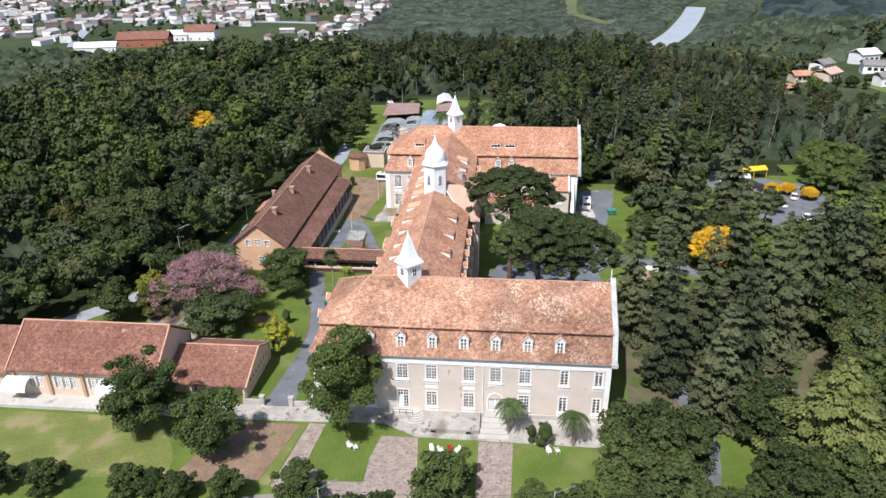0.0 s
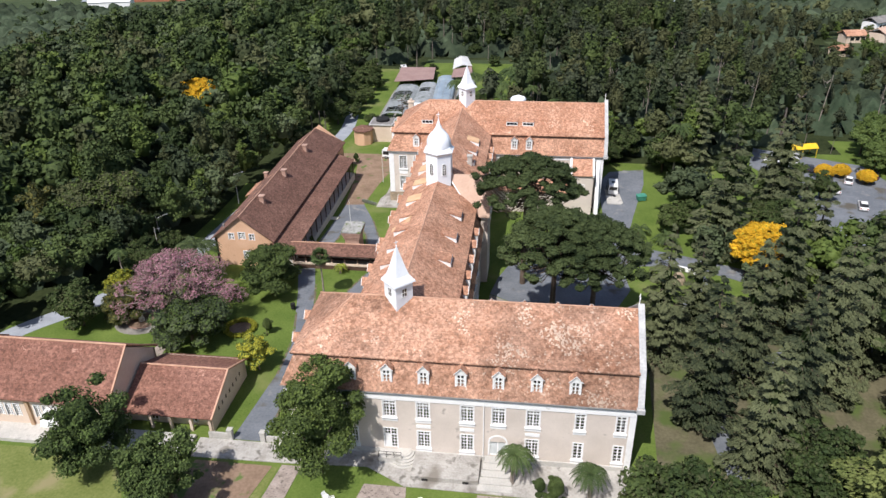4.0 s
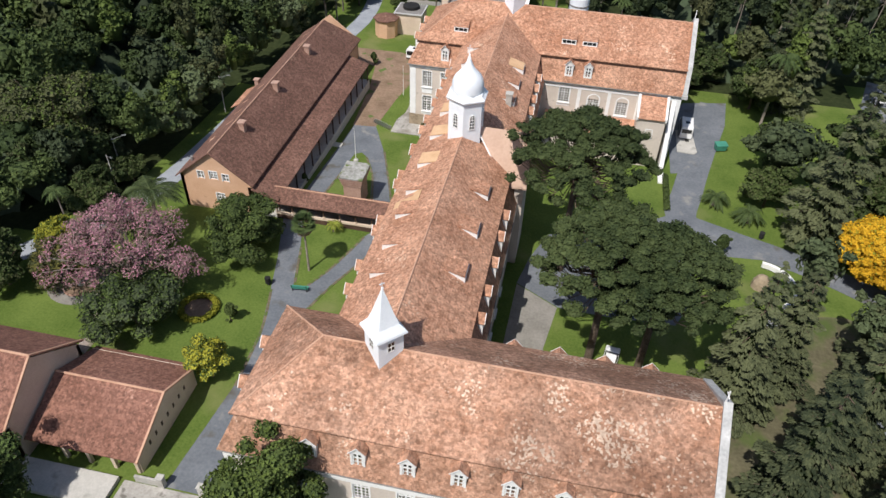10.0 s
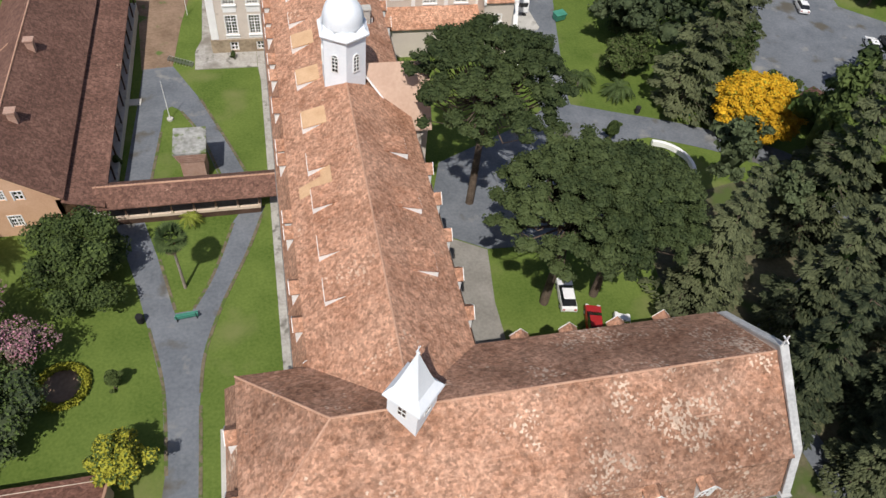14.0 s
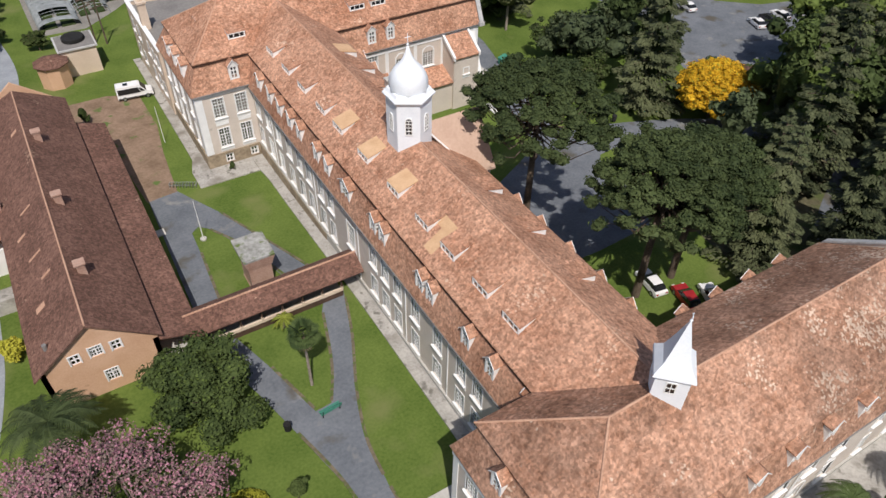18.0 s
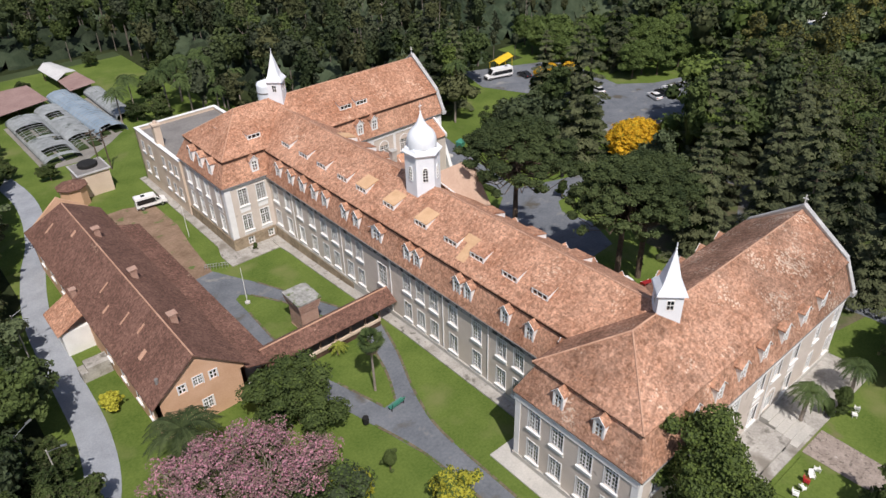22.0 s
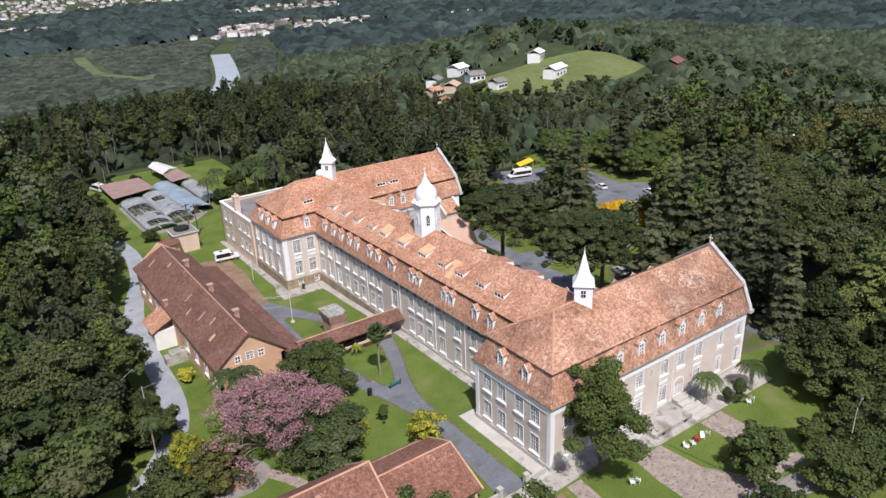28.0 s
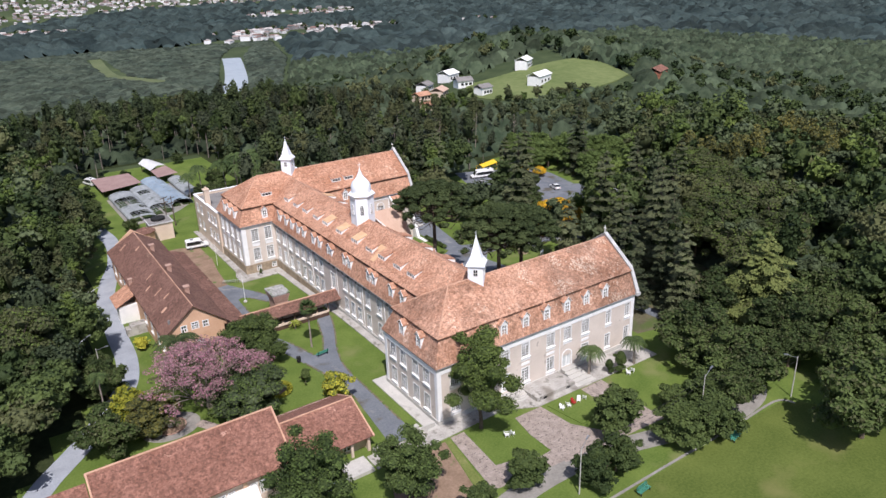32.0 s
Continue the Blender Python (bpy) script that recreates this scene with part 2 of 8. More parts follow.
M_FASCIA = material("dark_fascia", (0.0450, 0.0228, 0.0156), (0.0900, 0.0480, 0.0330), 0.9, 5, 0.8)
M_COPING = material("weathered_coping", (0.34, 0.34, 0.34), (0.56, 0.56, 0.55), 0.85, 4, 0.6, 0.3, 20)
M_GRAVEL = material("pale_gravel", (0.248, 0.269, 0.297), (0.360, 0.386, 0.427), 0.95, 5, 0.4, 0.4, 18)
M_COBBLE = material("worn_cobbles", (0.215, 0.178, 0.152), (0.385, 0.325, 0.285), 0.92, 4.5, 0.9, 0.6, 5, spots=[((0.16, 0.135, 0.115), 2.2, 0.58, 0.06), ((0.42, 0.37, 0.335), 1.6, 0.66, 0.06), ((0.12, 0.13, 0.06), 0.35, 0.66, 0.08)])
M_DIRT = material("brown_earth", (0.17, 0.115, 0.075), (0.30, 0.21, 0.15), 0.95, 2.5, 0.4, 0.4, 10, spots=[((0.10, 0.15, 0.04), 0.5, 0.6, 0.08)])
M_LITTER = material("leaf_litter", (0.10, 0.085, 0.055), (0.20, 0.165, 0.11), 0.95, 3.0, 0.7, 0.5, 8, spots=[((0.085, 0.12, 0.03), 1.1, 0.52, 0.05)])
M_DRYGRASS = material("dry_grass", (0.105, 0.135, 0.032), (0.205, 0.225, 0.078), 0.95, 3.0, 0.22, 0.5, 14, spots=[((0.25, 0.225, 0.115), 0.22, 0.55, 0.12), ((0.19, 0.15, 0.095), 0.3, 0.68, 0.07)], spec=0.1)
M_NEEDLEBED = material("shaded_needle_litter", (0.075, 0.070, 0.040), (0.15, 0.135, 0.08), 0.95, 2.5, 0.35, 0.4, 9, spots=[((0.075, 0.105, 0.028), 0.25, 0.5, 0.15)])
M_PITCH = material("field_grass", (0.066, 0.095, 0.019), (0.128, 0.158, 0.038), 0.95, 3.0, 0.12, 0.5, 14, spots=[((0.17, 0.17, 0.06), 0.08, 0.6, 0.14), ((0.17, 0.14, 0.085), 0.2, 0.72, 0.05)], spec=0.1)
M_GRASS = material("mown_grass", (0.072, 0.116, 0.022), (0.142, 0.192, 0.045), 0.95, 3.5, 0.18, 0.5, 14, spots=[((0.165, 0.185, 0.066), 0.12, 0.57, 0.14), ((0.18, 0.145, 0.09), 0.09, 0.71, 0.06)], spec=0.1)
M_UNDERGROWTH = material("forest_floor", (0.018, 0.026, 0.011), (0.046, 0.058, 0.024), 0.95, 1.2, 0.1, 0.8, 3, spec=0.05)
M_FIELD = material("valley_ground", (0.035, 0.052, 0.024), (0.075, 0.098, 0.045), 0.95, 0.15, 0.012, 0.8, 0.2, spots=[((0.10, 0.13, 0.05), 0.006, 0.63, 0.06)], spec=0.1)
M_MEADOW = material("meadow_grass", (0.095, 0.13, 0.045), (0.165, 0.195, 0.078), 0.95, 0.3, 0.03, 0.3, 1, spec=0.1)
M_BARK = material("bark", (0.07, 0.05, 0.035), (0.17, 0.13, 0.10), 0.95, 6, 1.0, 0.6, 9)
M_GREYBARK = material("grey_bark", (0.10, 0.085, 0.07), (0.20, 0.175, 0.15), 0.95, 6, 1.0, 0.4, 9)
M_PALEBARK = material("pale_bark", (0.18, 0.15, 0.12), (0.36, 0.31, 0.27), 0.95, 6, 1.0, 0.4, 9)


def leaf_material(name, dark, light, island=0.4, per_object=0.5):
    """Leaves: a tone for each clump, each tree and each crown of a wood."""
    return material(name, dark, light, 0.75, 1.5, 0.12, 0.45, 2.6, island=island, per_object=per_object, spec=0.2, bump_depth=0.3, tone=1.0)


M_LEAF = leaf_material("broad_leaves", (0.0266, 0.0436, 0.0133), (0.0853, 0.1184, 0.0341))
M_LEAF_LIGHT = leaf_material("light_leaves", (0.0443, 0.0719, 0.0142), (0.1134, 0.1551, 0.0364))
M_LEAF_OLIVE = leaf_material("olive_leaves", (0.0372, 0.0473, 0.0186), (0.0957, 0.1059, 0.0443))
M_LEAF_DARK = leaf_material("dark_leaves", (0.0186, 0.0331, 0.0106), (0.0603, 0.0870, 0.0266))
M_NEEDLE = leaf_material("conifer_needles", (0.0221, 0.0313, 0.0147), (0.1104, 0.1242, 0.0589))
# darker copies of the leaf colours, with the back wood's shade put in
TALL_SHADED_LEAVES = [leaf_material(name, dark, light, island=0.35) for name, dark, light in (("tall_dark_leaves", (0.016, 0.026, 0.011), (0.048, 0.066, 0.026)), ("tall_green_leaves", (0.020, 0.032, 0.012), (0.066, 0.088, 0.030)), ("tall_grey_leaves", (0.025, 0.034, 0.019), (0.066, 0.080, 0.042)), ("tall_olive_leaves", (0.030, 0.036, 0.016), (0.080, 0.086, 0.036)), ("tall_light_leaves", (0.030, 0.048, 0.013), (0.086, 0.116, 0.033)))]
M_GROVE = leaf_material("grove_leaves", (0.062, 0.096, 0.024), (0.120, 0.168, 0.050))
M_CEDAR = leaf_material("cedar_needles", (0.092, 0.115, 0.032), (0.225, 0.250, 0.078))
M_LEAF_GREY = leaf_material("grey_green_leaves", (0.0337, 0.0483, 0.0221), (0.0895, 0.1154, 0.0541))
M_ARAUC = leaf_material("araucaria_needles", (0.020, 0.033, 0.011), (0.076, 0.101, 0.036))
# near-black filler colour that stands for shade inside the conifers
M_CORE = material("crown_shade_filler", (0.014, 0.024, 0.008), (0.030, 0.046, 0.015), 0.95, 1, 0.2, 0, spec=0.05)
M_PINK = leaf_material("pink_blossom", (0.24, 0.092, 0.13), (0.48, 0.245, 0.30), island=0.8)
M_TWIG = material("bare_twigs", (0.16, 0.105, 0.095), (0.27, 0.19, 0.175), 0.9, 4, 0.5, 0.2)
M_YELLOW = leaf_material("yellow_blossom", (0.38, 0.21, 0.01), (0.74, 0.46, 0.028))
M_YGREEN = leaf_material("golden_leaves", (0.16, 0.17, 0.015), (0.42, 0.40, 0.05))
M_DEADFROND = leaf_material("dead_fronds", (0.14, 0.10, 0.06), (0.30, 0.22, 0.14))
M_LIMEFROND = leaf_material("lime_fronds", (0.13, 0.16, 0.02), (0.30, 0.33, 0.06))
M_FROND = leaf_material("palm_fronds", (0.024, 0.043, 0.013), (0.080, 0.114, 0.036))
M_GOLD = leaf_material("gold_olive_leaves", (0.075, 0.076, 0.018), (0.20, 0.185, 0.052))
def canopy_material(name, dark, light, crown):
    """Tree tops from afar: every crown has a tone of its own."""
    m = material(name, dark, light, 0.9, 3.0 / crown, 0.25 / crown, 1.0, 2.4 / crown, spec=0.1, bump_depth=0.16 * crown)
    n, l = m.node_tree.nodes, m.node_tree.links
    b = n["Principled BSDF"]
    base = b.inputs["Base Color"].links[0].from_socket
    cell, tone, step, mul = n.new("ShaderNodeTexVoronoi"), n.new("ShaderNodeSeparateColor"), n.new("ShaderNodeMapRange"), n.new("ShaderNodeMix")
    cell.inputs["Scale"].default_value = 0.9 / crown
    l.new(n["Geometry"].outputs["Position"], cell.inputs["Vector"])
    l.new(cell.outputs["Color"], tone.inputs[0])
    l.new(tone.outputs[0], step.inputs[0])
    step.inputs[3].default_value, step.inputs[4].default_value = 0.55, 1.5
    mul.data_type, mul.blend_type = "RGBA", "MULTIPLY"
    mul.inputs[0].default_value = 1.0
    l.new(base, mul.inputs[6])
    l.new(step.outputs[0], mul.inputs[7])
    l.new(mul.outputs[2], b.inputs["Base Color"])
    return m


M_CANOPY = canopy_material("far_canopy", (0.022, 0.035, 0.020), (0.066, 0.086, 0.051), 10.0)
# the far forest's colour carries the blue of haze and some cloud shade
M_CANOPY_FAR = canopy_material("haze_tinted_canopy", (0.019, 0.031, 0.031), (0.047, 0.065, 0.060), 24.0)
# both marsh colours are darkened a little to stand for a cloud's shadow
M_MARSH = canopy_material("marsh_thicket", (0.0289, 0.0416, 0.0306), (0.0697, 0.0859, 0.0603), 9.0)
M_MARSHGRASS = material("marsh_grass", (0.0850, 0.1105, 0.0510), (0.1360, 0.1573, 0.0765), 0.95, 0.3, 0.03, 0.3, 1, spec=0.1)
M_WATER = material("river_water", (0.34, 0.37, 0.39), (0.42, 0.45, 0.47), 0.25, 0.1, 0.01, 0.05, 1.0, spec=0.5)
M_CARWHITE = material("white_car_paint", (0.78, 0.78, 0.78), (0.84, 0.84, 0.84), 0.25, 3, 0.5, 0, spec=0.5)
M_CARDARK = material("dark_car_paint", (0.02, 0.02, 0.025), (0.05, 0.05, 0.055), 0.25, 3, 0.5, 0, spec=0.5)
M_CARRED = material("red_car_paint", (0.32, 0.02, 0.02), (0.40, 0.03, 0.03), 0.25, 3, 0.5, 0, spec=0.5)
M_CARSILVER = material("silver_car_paint", (0.40, 0.41, 0.43), (0.48, 0.49, 0.50), 0.25, 3, 0.5, 0, metal=0.3, spec=0.5)
M_CARGLASS = material("dark_car_glass", (0.012, 0.014, 0.016), (0.02, 0.022, 0.024), 0.08, 3, 0.5, 0, spec=0.6)
M_RUBBER = material("black_rubber", (0.012, 0.012, 0.012), (0.025, 0.025, 0.025), 0.85)
M_GREENPAINT = material("green_paint", (0.045, 0.20, 0.145), (0.075, 0.29, 0.21), 0.6, 6, 1, 0.1)
M_YELLOWPAINT = material("yellow_paint", (0.70, 0.45, 0.02), (0.80, 0.54, 0.04), 0.5, 6, 1, 0.1)
M_METAL = material("galvanised_metal", (0.40, 0.41, 0.42), (0.55, 0.56, 0.57), 0.4, 6, 1, 0.1, metal=0.8)
M_SHEET = material("greenhouse_film", (0.205, 0.225, 0.228), (0.350, 0.375, 0.385), 0.75, 0.9, 0.25, 0.4, 5, spots=[((0.10, 0.12, 0.11), 0.35, 0.58, 0.12)])
M_SHEETWHITE = material("white_sheet_roof", (0.52, 0.52, 0.51), (0.66, 0.66, 0.65), 0.7, 2.0, 0.3)
M_SHEETBLUE = material("blue_plastic_film", (0.185, 0.255, 0.325), (0.290, 0.365, 0.440), 0.7, 1.2, 0.25, 0.4, 5)
M_OLDROSE = material("faded_red_sheet", (0.255, 0.165, 0.150), (0.345, 0.240, 0.217), 0.8, 2.0, 0.3)
M_TOWN = material("town_walls", (0.22, 0.21, 0.21), (0.78, 0.78, 0.78), 0.85, 0.5, 0.02, 0, island=2.2)
M_TOWNROOF = material("town_roofs", (0.20, 0.13, 0.11), (0.52, 0.49, 0.47), 0.85, 0.5, 0.02, 0, island=2.0)


# ---- building blocks ----
class Geo:
    """Vertices and faces gathered for one mesh."""

    def __init__(self):
        self.v, self.f = [], []

    def face(self, *pts):
        k = len(self.v)
        self.v += [tuple(p) for p in pts]
        self.f.append(tuple(range(k, k + len(pts))))
        return self

    def box(self, x0, y0, z0, x1, y1, z1):
        k = len(self.v)
        self.v += [(x, y, z) for z in (z0, z1) for x, y in ((x0, y0), (x1, y0), (x1, y1), (x0, y1))]
        self.f += [(k, k + 3, k + 2, k + 1), (k + 4, k + 5, k + 6, k + 7)]
        self.f += [(k + i, k + (i + 1) % 4, k + 4 + (i + 1) % 4, k + 4 + i) for i in range(4)]
        return self

    def prism(self, pts, down):
        """A slab: a planar outline and the offset to its other side."""
        d, n, k = Vector(down), len(pts), len(self.v)
        self.v += [tuple(p) for p in pts] + [tuple(Vector(p) + d) for p in pts]
        self.f += [tuple(range(k, k + n)), tuple(range(k + 2 * n - 1, k + n - 1, -1))]
        self.f += [(k + i, k + n + i, k + n + (i + 1) % n, k + (i + 1) % n) for i in range(n)]
        return self

    def rings(self, rings, cap=True):
        """Skin over rings of equally many points."""
        k, n = len(self.v), len(rings[0])
        for r in rings:
            self.v += [tuple(p) for p in r]
        for a in range(len(rings) - 1):
            o = k + a * n
            self.f += [(o + i, o + (i + 1) % n, o + n + (i + 1) % n, o + n + i) for i in range(n)]
        if cap:
            self.f += [tuple(range(k + n - 1, k - 1, -1)), tuple(range(k + (len(rings) - 1) * n, k + len(rings) * n))]
        return self

    def tube(self, a, b, ra, rb, n=8):
        a, b = Vector(a), Vector(b)
        q = (b - a).to_track_quat("Z", "Y")
        ring = [Vector((math.cos(2 * math.pi * i / n), math.sin(2 * math.pi * i / n), 0)) for i in range(n)]
        return self.rings([[a + q @ (p * ra) for p in ring], [b + q @ (p * rb) for p in ring]])

    def sweep(self, line, r, n=4):
        """A thin round bar along a line of points."""
        line, rings = [Vector(p) for p in line], []
        for i, p in enumerate(line):
            q = (line[min(i + 1, len(line) - 1)] - line[max(i - 1, 0)]).to_track_quat("Z", "Y")
            rings.append([p + q @ Vector((math.cos(2 * math.pi * k / n) * r, math.sin(2 * math.pi * k / n) * r, 0)) for k in range(n)])
        return self.rings(rings)

    def lathe(self, profile, n=8, turn=0.0, at=(0, 0)):
        return self.rings([[(at[0] + r * math.cos(turn + 2 * math.pi * i / n), at[1] + r * math.sin(turn + 2 * math.pi * i / n), z) for i in range(n)] for r, z in profile])

    def mesh(self, name, mat, smooth=False):
        me = bpy.data.meshes.new(name)
        me.from_pydata(self.v, [], self.f)
        me.materials.append(mat)
        if smooth:
            me.polygons.foreach_set("use_smooth", [True] * len(me.polygons))
        me.update()
        return me


def part(name, geo, mat, parent=None, label="", m=None, smooth=False):
    """One mesh object under a thing or a part; geo may be a ready mesh."""
    ob = new(name, geo if isinstance(geo, bpy.types.Mesh) else geo.mesh(name, mat, smooth))
    if parent is not None:
        ob.parent = parent
    if m is not None:
        ob.matrix_basis = m
    return tagged(ob, label)


def thing(name, label, category, group="", kind="", at=None):
    ob = new(name)
    ob.empty_display_size = 0.3
    if at is not None:
        ob.matrix_basis = at
    return tagged(ob, label, category, group, kind)


def turn_to(face):
    """Turn about z so that local -y faces the given way: s, n, w, e."""
    return Matrix.Rotation({"s": 0, "e": math.pi / 2, "n": math.pi, "w": -math.pi / 2}[face], 4, "Z")


# ---- windows, walls and roofs ----
WIN = {}


def lattice(g, w, h, bars_x, bars_z, y0, y1, at=(0, 0)):
    """Bars of a frame in one piece: bars_x, bars_z are (from, to) spans across the width and the height."""
    xs = sorted({round(v, 4) for b in bars_x for v in b})
    zs = sorted({round(v, 4) for b in bars_z for v in b})
    inside = lambda spans, v: any(a < v < b for a, b in spans)
    solid = {(i, j): inside(bars_x, (xs[i] + xs[i + 1]) / 2) or inside(bars_z, (zs[j] + zs[j + 1]) / 2) for i in range(len(xs) - 1) for j in range(len(zs) - 1)}
    index = {}

    def vert(i, j, back):
        key = (i, j, back)
        if key not in index:
            index[key] = len(g.v)
            g.v.append((at[0] + xs[i], y1 if back else y0, at[1] + zs[j]))
        return index[key]

    for (i, j), full in solid.items():
        if not full:
            continue
        ring = [(i, j), (i + 1, j), (i + 1, j + 1), (i, j + 1)]
        g.f.append(tuple(vert(*p, 0) for p in ring))
        g.f.append(tuple(vert(*p, 1) for p in reversed(ring)))
        for k, (di, dj) in enumerate(((0, -1), (1, 0), (0, 1), (-1, 0))):
            if not solid.get((i + di, j + dj)):
                p, q = ring[k], ring[(k + 1) % 4]
                g.f.append((vert(*p, 0), vert(*p, 1), vert(*q, 1), vert(*q, 0)))
    return g


def arch_band(g, a, c, h, y0, y1, n=8):
    """A half ring over an opening of half width a, c wide, in one piece."""
    ring = []
    for i in range(n + 1):
        k = math.pi * i / n
        ring.append([(math.cos(k) * r, y, h + math.sin(k) * r * 0.9) for r, y in ((a, y0), (a + c, y0), (a + c, y1), (a, y1))])
    return g.rings(ring)


def window_meshes(w, h, nx, ny, arched=False, trim=M_WHITE):
    """Shared meshes of one window: frame with bars, pane, sill. Origin at the middle of the opening's foot, on the wall's face, looking to -y."""
    key = (round(w, 2), round(h, 2), nx, ny, arched, trim.name)
    if key in WIN:
        return WIN[key]
    fr, pane, sill, casing, fan = Geo(), Geo(), Geo(), Geo(), None
    a, d0, d1, c = w / 2, 0.10, 0.16, 0.19 if arched else 0.13
    bx = [(-a, -a + 0.09), (a - 0.09, a)] + [(-a + w * i / nx - t, -a + w * i / nx + t) for i in range(1, nx) for t in (0.075 if i * 2 == nx else 0.034,)]
    bz = [(0, 0.09), (h - 0.09, h)] + [(h * i / ny - t, h * i / ny + t) for i in range(1, ny) for t in (0.07 if i == round(ny * 0.7) else 0.032,)]
    lattice(fr, w, h, bx, bz, d0, d1)
    # casing proud of the wall
    if arched:
        n = 10
        outline = [(-a - c, 0)] + [(math.cos(math.pi - math.pi * i / n) * (a + c), h + math.sin(math.pi * i / n) * (a + c) * 0.9) for i in range(n + 1)] + [(a + c, 0)]
        inner = [(-a, 0)] + [(math.cos(math.pi - math.pi * i / n) * a, h + math.sin(math.pi * i / n) * a * 0.9) for i in range(n + 1)] + [(a, 0)]
        casing.rings([[(p[0], -0.05, p[1]), (q[0], -0.05, q[1]), (q[0], 0.12, q[1]), (p[0], 0.12, p[1])] for p, q in zip(outline, inner)])
        pane.face(*[(math.cos(math.pi * i / n) * a, 0.13, h + math.sin(math.pi * i / n) * a * 0.9) for i in range(n + 1)])
        fan = Geo()
        for k in (math.pi / 4, math.pi / 2, 3 * math.pi / 4):
            fan.tube((0, 0.13, h), (math.cos(k) * a, 0.13, h + math.sin(k) * a * 0.88), 0.025, 0.025, 4)
    else:
        casing.rings([[(x, -0.05, z), (xi, -0.05, zi), (xi, 0.12, zi), (x, 0.12, z)] for x, z, xi, zi in ((-a - c, 0, -a, 0), (-a - c, h + c, -a, h), (a + c, h + c, a, h), (a + c, 0, a, 0))])
    pane.face((-a + 0.05, 0.13, 0.05), (a - 0.05, 0.13, 0.05), (a - 0.05, 0.13, h - 0.05), (-a + 0.05, 0.13, h - 0.05))
    prof = [(0.10, 0.0), (-0.24, -0.02), (-0.24, -0.14), (-0.07, -0.17), (-0.07, -0.62), (0.0, -0.62), (0.0, -0.14), (0.10, -0.14)]
    sill.rings([[(x, y, z) for y, z in prof] for x in (-a - 0.2, a + 0.2)])
    WIN[key] = fr.mesh("window", trim), pane.mesh("pane", M_GLASS), sill.mesh("sill", trim), casing.mesh("casing", trim), fan and fan.mesh("fan_bars", trim)
    return WIN[key]


def add_window(parent, at, face, w=1.45, h=2.4, nx=4, ny=5, sill=True, arched=False, label="", trim=M_WHITE):
    fr, pane, si, casing, fan = window_meshes(w, h, nx, ny, arched, trim)
    ob = part("window", fr, None, parent, label, Matrix.Translation(at) @ turn_to(face))
    p = part("pane", pane, None, ob)
    p.visible_shadow = False
    part("casing", casing, None, ob)
    if fan:
        part("fan_bars", fan, None, ob)
    if sill:
        part("sill", si, None, ob)
    return ob


def wall_with_openings(a, b, z0, z1, inward, thick, openings):
    """A wall from a to b (x, y) with openings (middle along it, width, foot, head) that go through it."""
    a, b = Vector(a), Vector(b)
    u, n, length = (b - a).normalized(), Vector(inward), (b - a).length
    us = sorted({0.0, length, *[round(s - w / 2, 3) for s, w, _, _ in openings], *[round(s + w / 2, 3) for s, w, _, _ in openings]})
    g = Geo()
    for p, q in zip(us, us[1:]):
        mid, at = (p + q) / 2, z0
        for lo, hi in sorted((lo, hi) for s, w, lo, hi in openings if abs(mid - s) < w / 2) + [(z1, z1)]:
            if lo > at + 0.01:
                o = [a + u * p, a + u * q, a + u * q + n * thick, a + u * p + n * thick]
                g.prism([(*k, at) for k in o], (0, 0, lo - at))
            at = hi
    return g


def facade(wing, a, b, z0, z1, face, windows, mat=M_STUCCO, base=None, thick=0.5, name="wall"):
    """A wall seen from outside with a on the left, and its windows: (distance from a, foot, width, height, options)."""
    inward = {"s": (0, 1), "n": (0, -1), "w": (1, 0), "e": (-1, 0)}[face]
    holes = [(s, w, z, z + h) for s, z, w, h, _ in windows]
    part(name, wall_with_openings(a, b, z0, z1, inward, thick, holes), mat, wing)
    u = (Vector(b) - Vector(a)).normalized()
    for s, z, w, h, opt in windows:
        p = Vector(a) + u * s
        opt = dict(opt)
        panel = opt.pop("panel", 0)
        ob = add_window(wing, (*p, z), face, w, h, **opt)
        if panel:
            part("lintel_panel", Geo().box(-w / 2 - 0.12, -0.06, h + 0.55, w / 2 + 0.12, -0.005, h + 0.55 + panel), M_WHITE, ob)


DORMER = {}


def dormer_meshes(w=1.28, h=2.0, deep=2.6):
    if "d" not in DORMER:
        body, roof = Geo(), Geo()
        a = w / 2
        lattice(body, w, h, [(-a, -a + 0.2), (a - 0.2, a)], [(0, 0.18), (h - 0.16, h)], 0.0, 0.22)
        body.prism([(-a, 0, h), (a, 0, h), (0, 0, h + 0.62)], (0, 0.22, 0))
        for x in (-a, a - 0.06):
            body.prism([(x, 0.22, 0.0), (x, deep * 0.75, h), (x, 0.22, h)], (0.06, 0, 0))
        roof.prism([(-a - 0.14, -0.16, h - 0.04), (0, -0.16, h + 0.8), (0, deep, h + 0.8), (-a - 0.14, deep * 0.8, h - 0.04)], (0, 0, -0.1))
        roof.prism([(a + 0.14, -0.16, h - 0.04), (a + 0.14, deep * 0.8, h - 0.04), (0, deep, h + 0.8), (0, -0.16, h + 0.8)], (0, 0, -0.1))
        barge = Geo()
        for s in (-1, 1):
            barge.prism([(s * (a + 0.15), -0.19, h - 0.12), (0, -0.19, h + 0.74), (0, -0.19, h + 0.82), (s * (a + 0.15), -0.19, h - 0.03)], (0, 0.06, 0))
        DORMER["d"] = body.mesh("dormer", M_WHITE), roof.mesh("dormer_roof", M_TILE), barge.mesh("bargeboard", M_WHITE)
    return DORMER["d"]


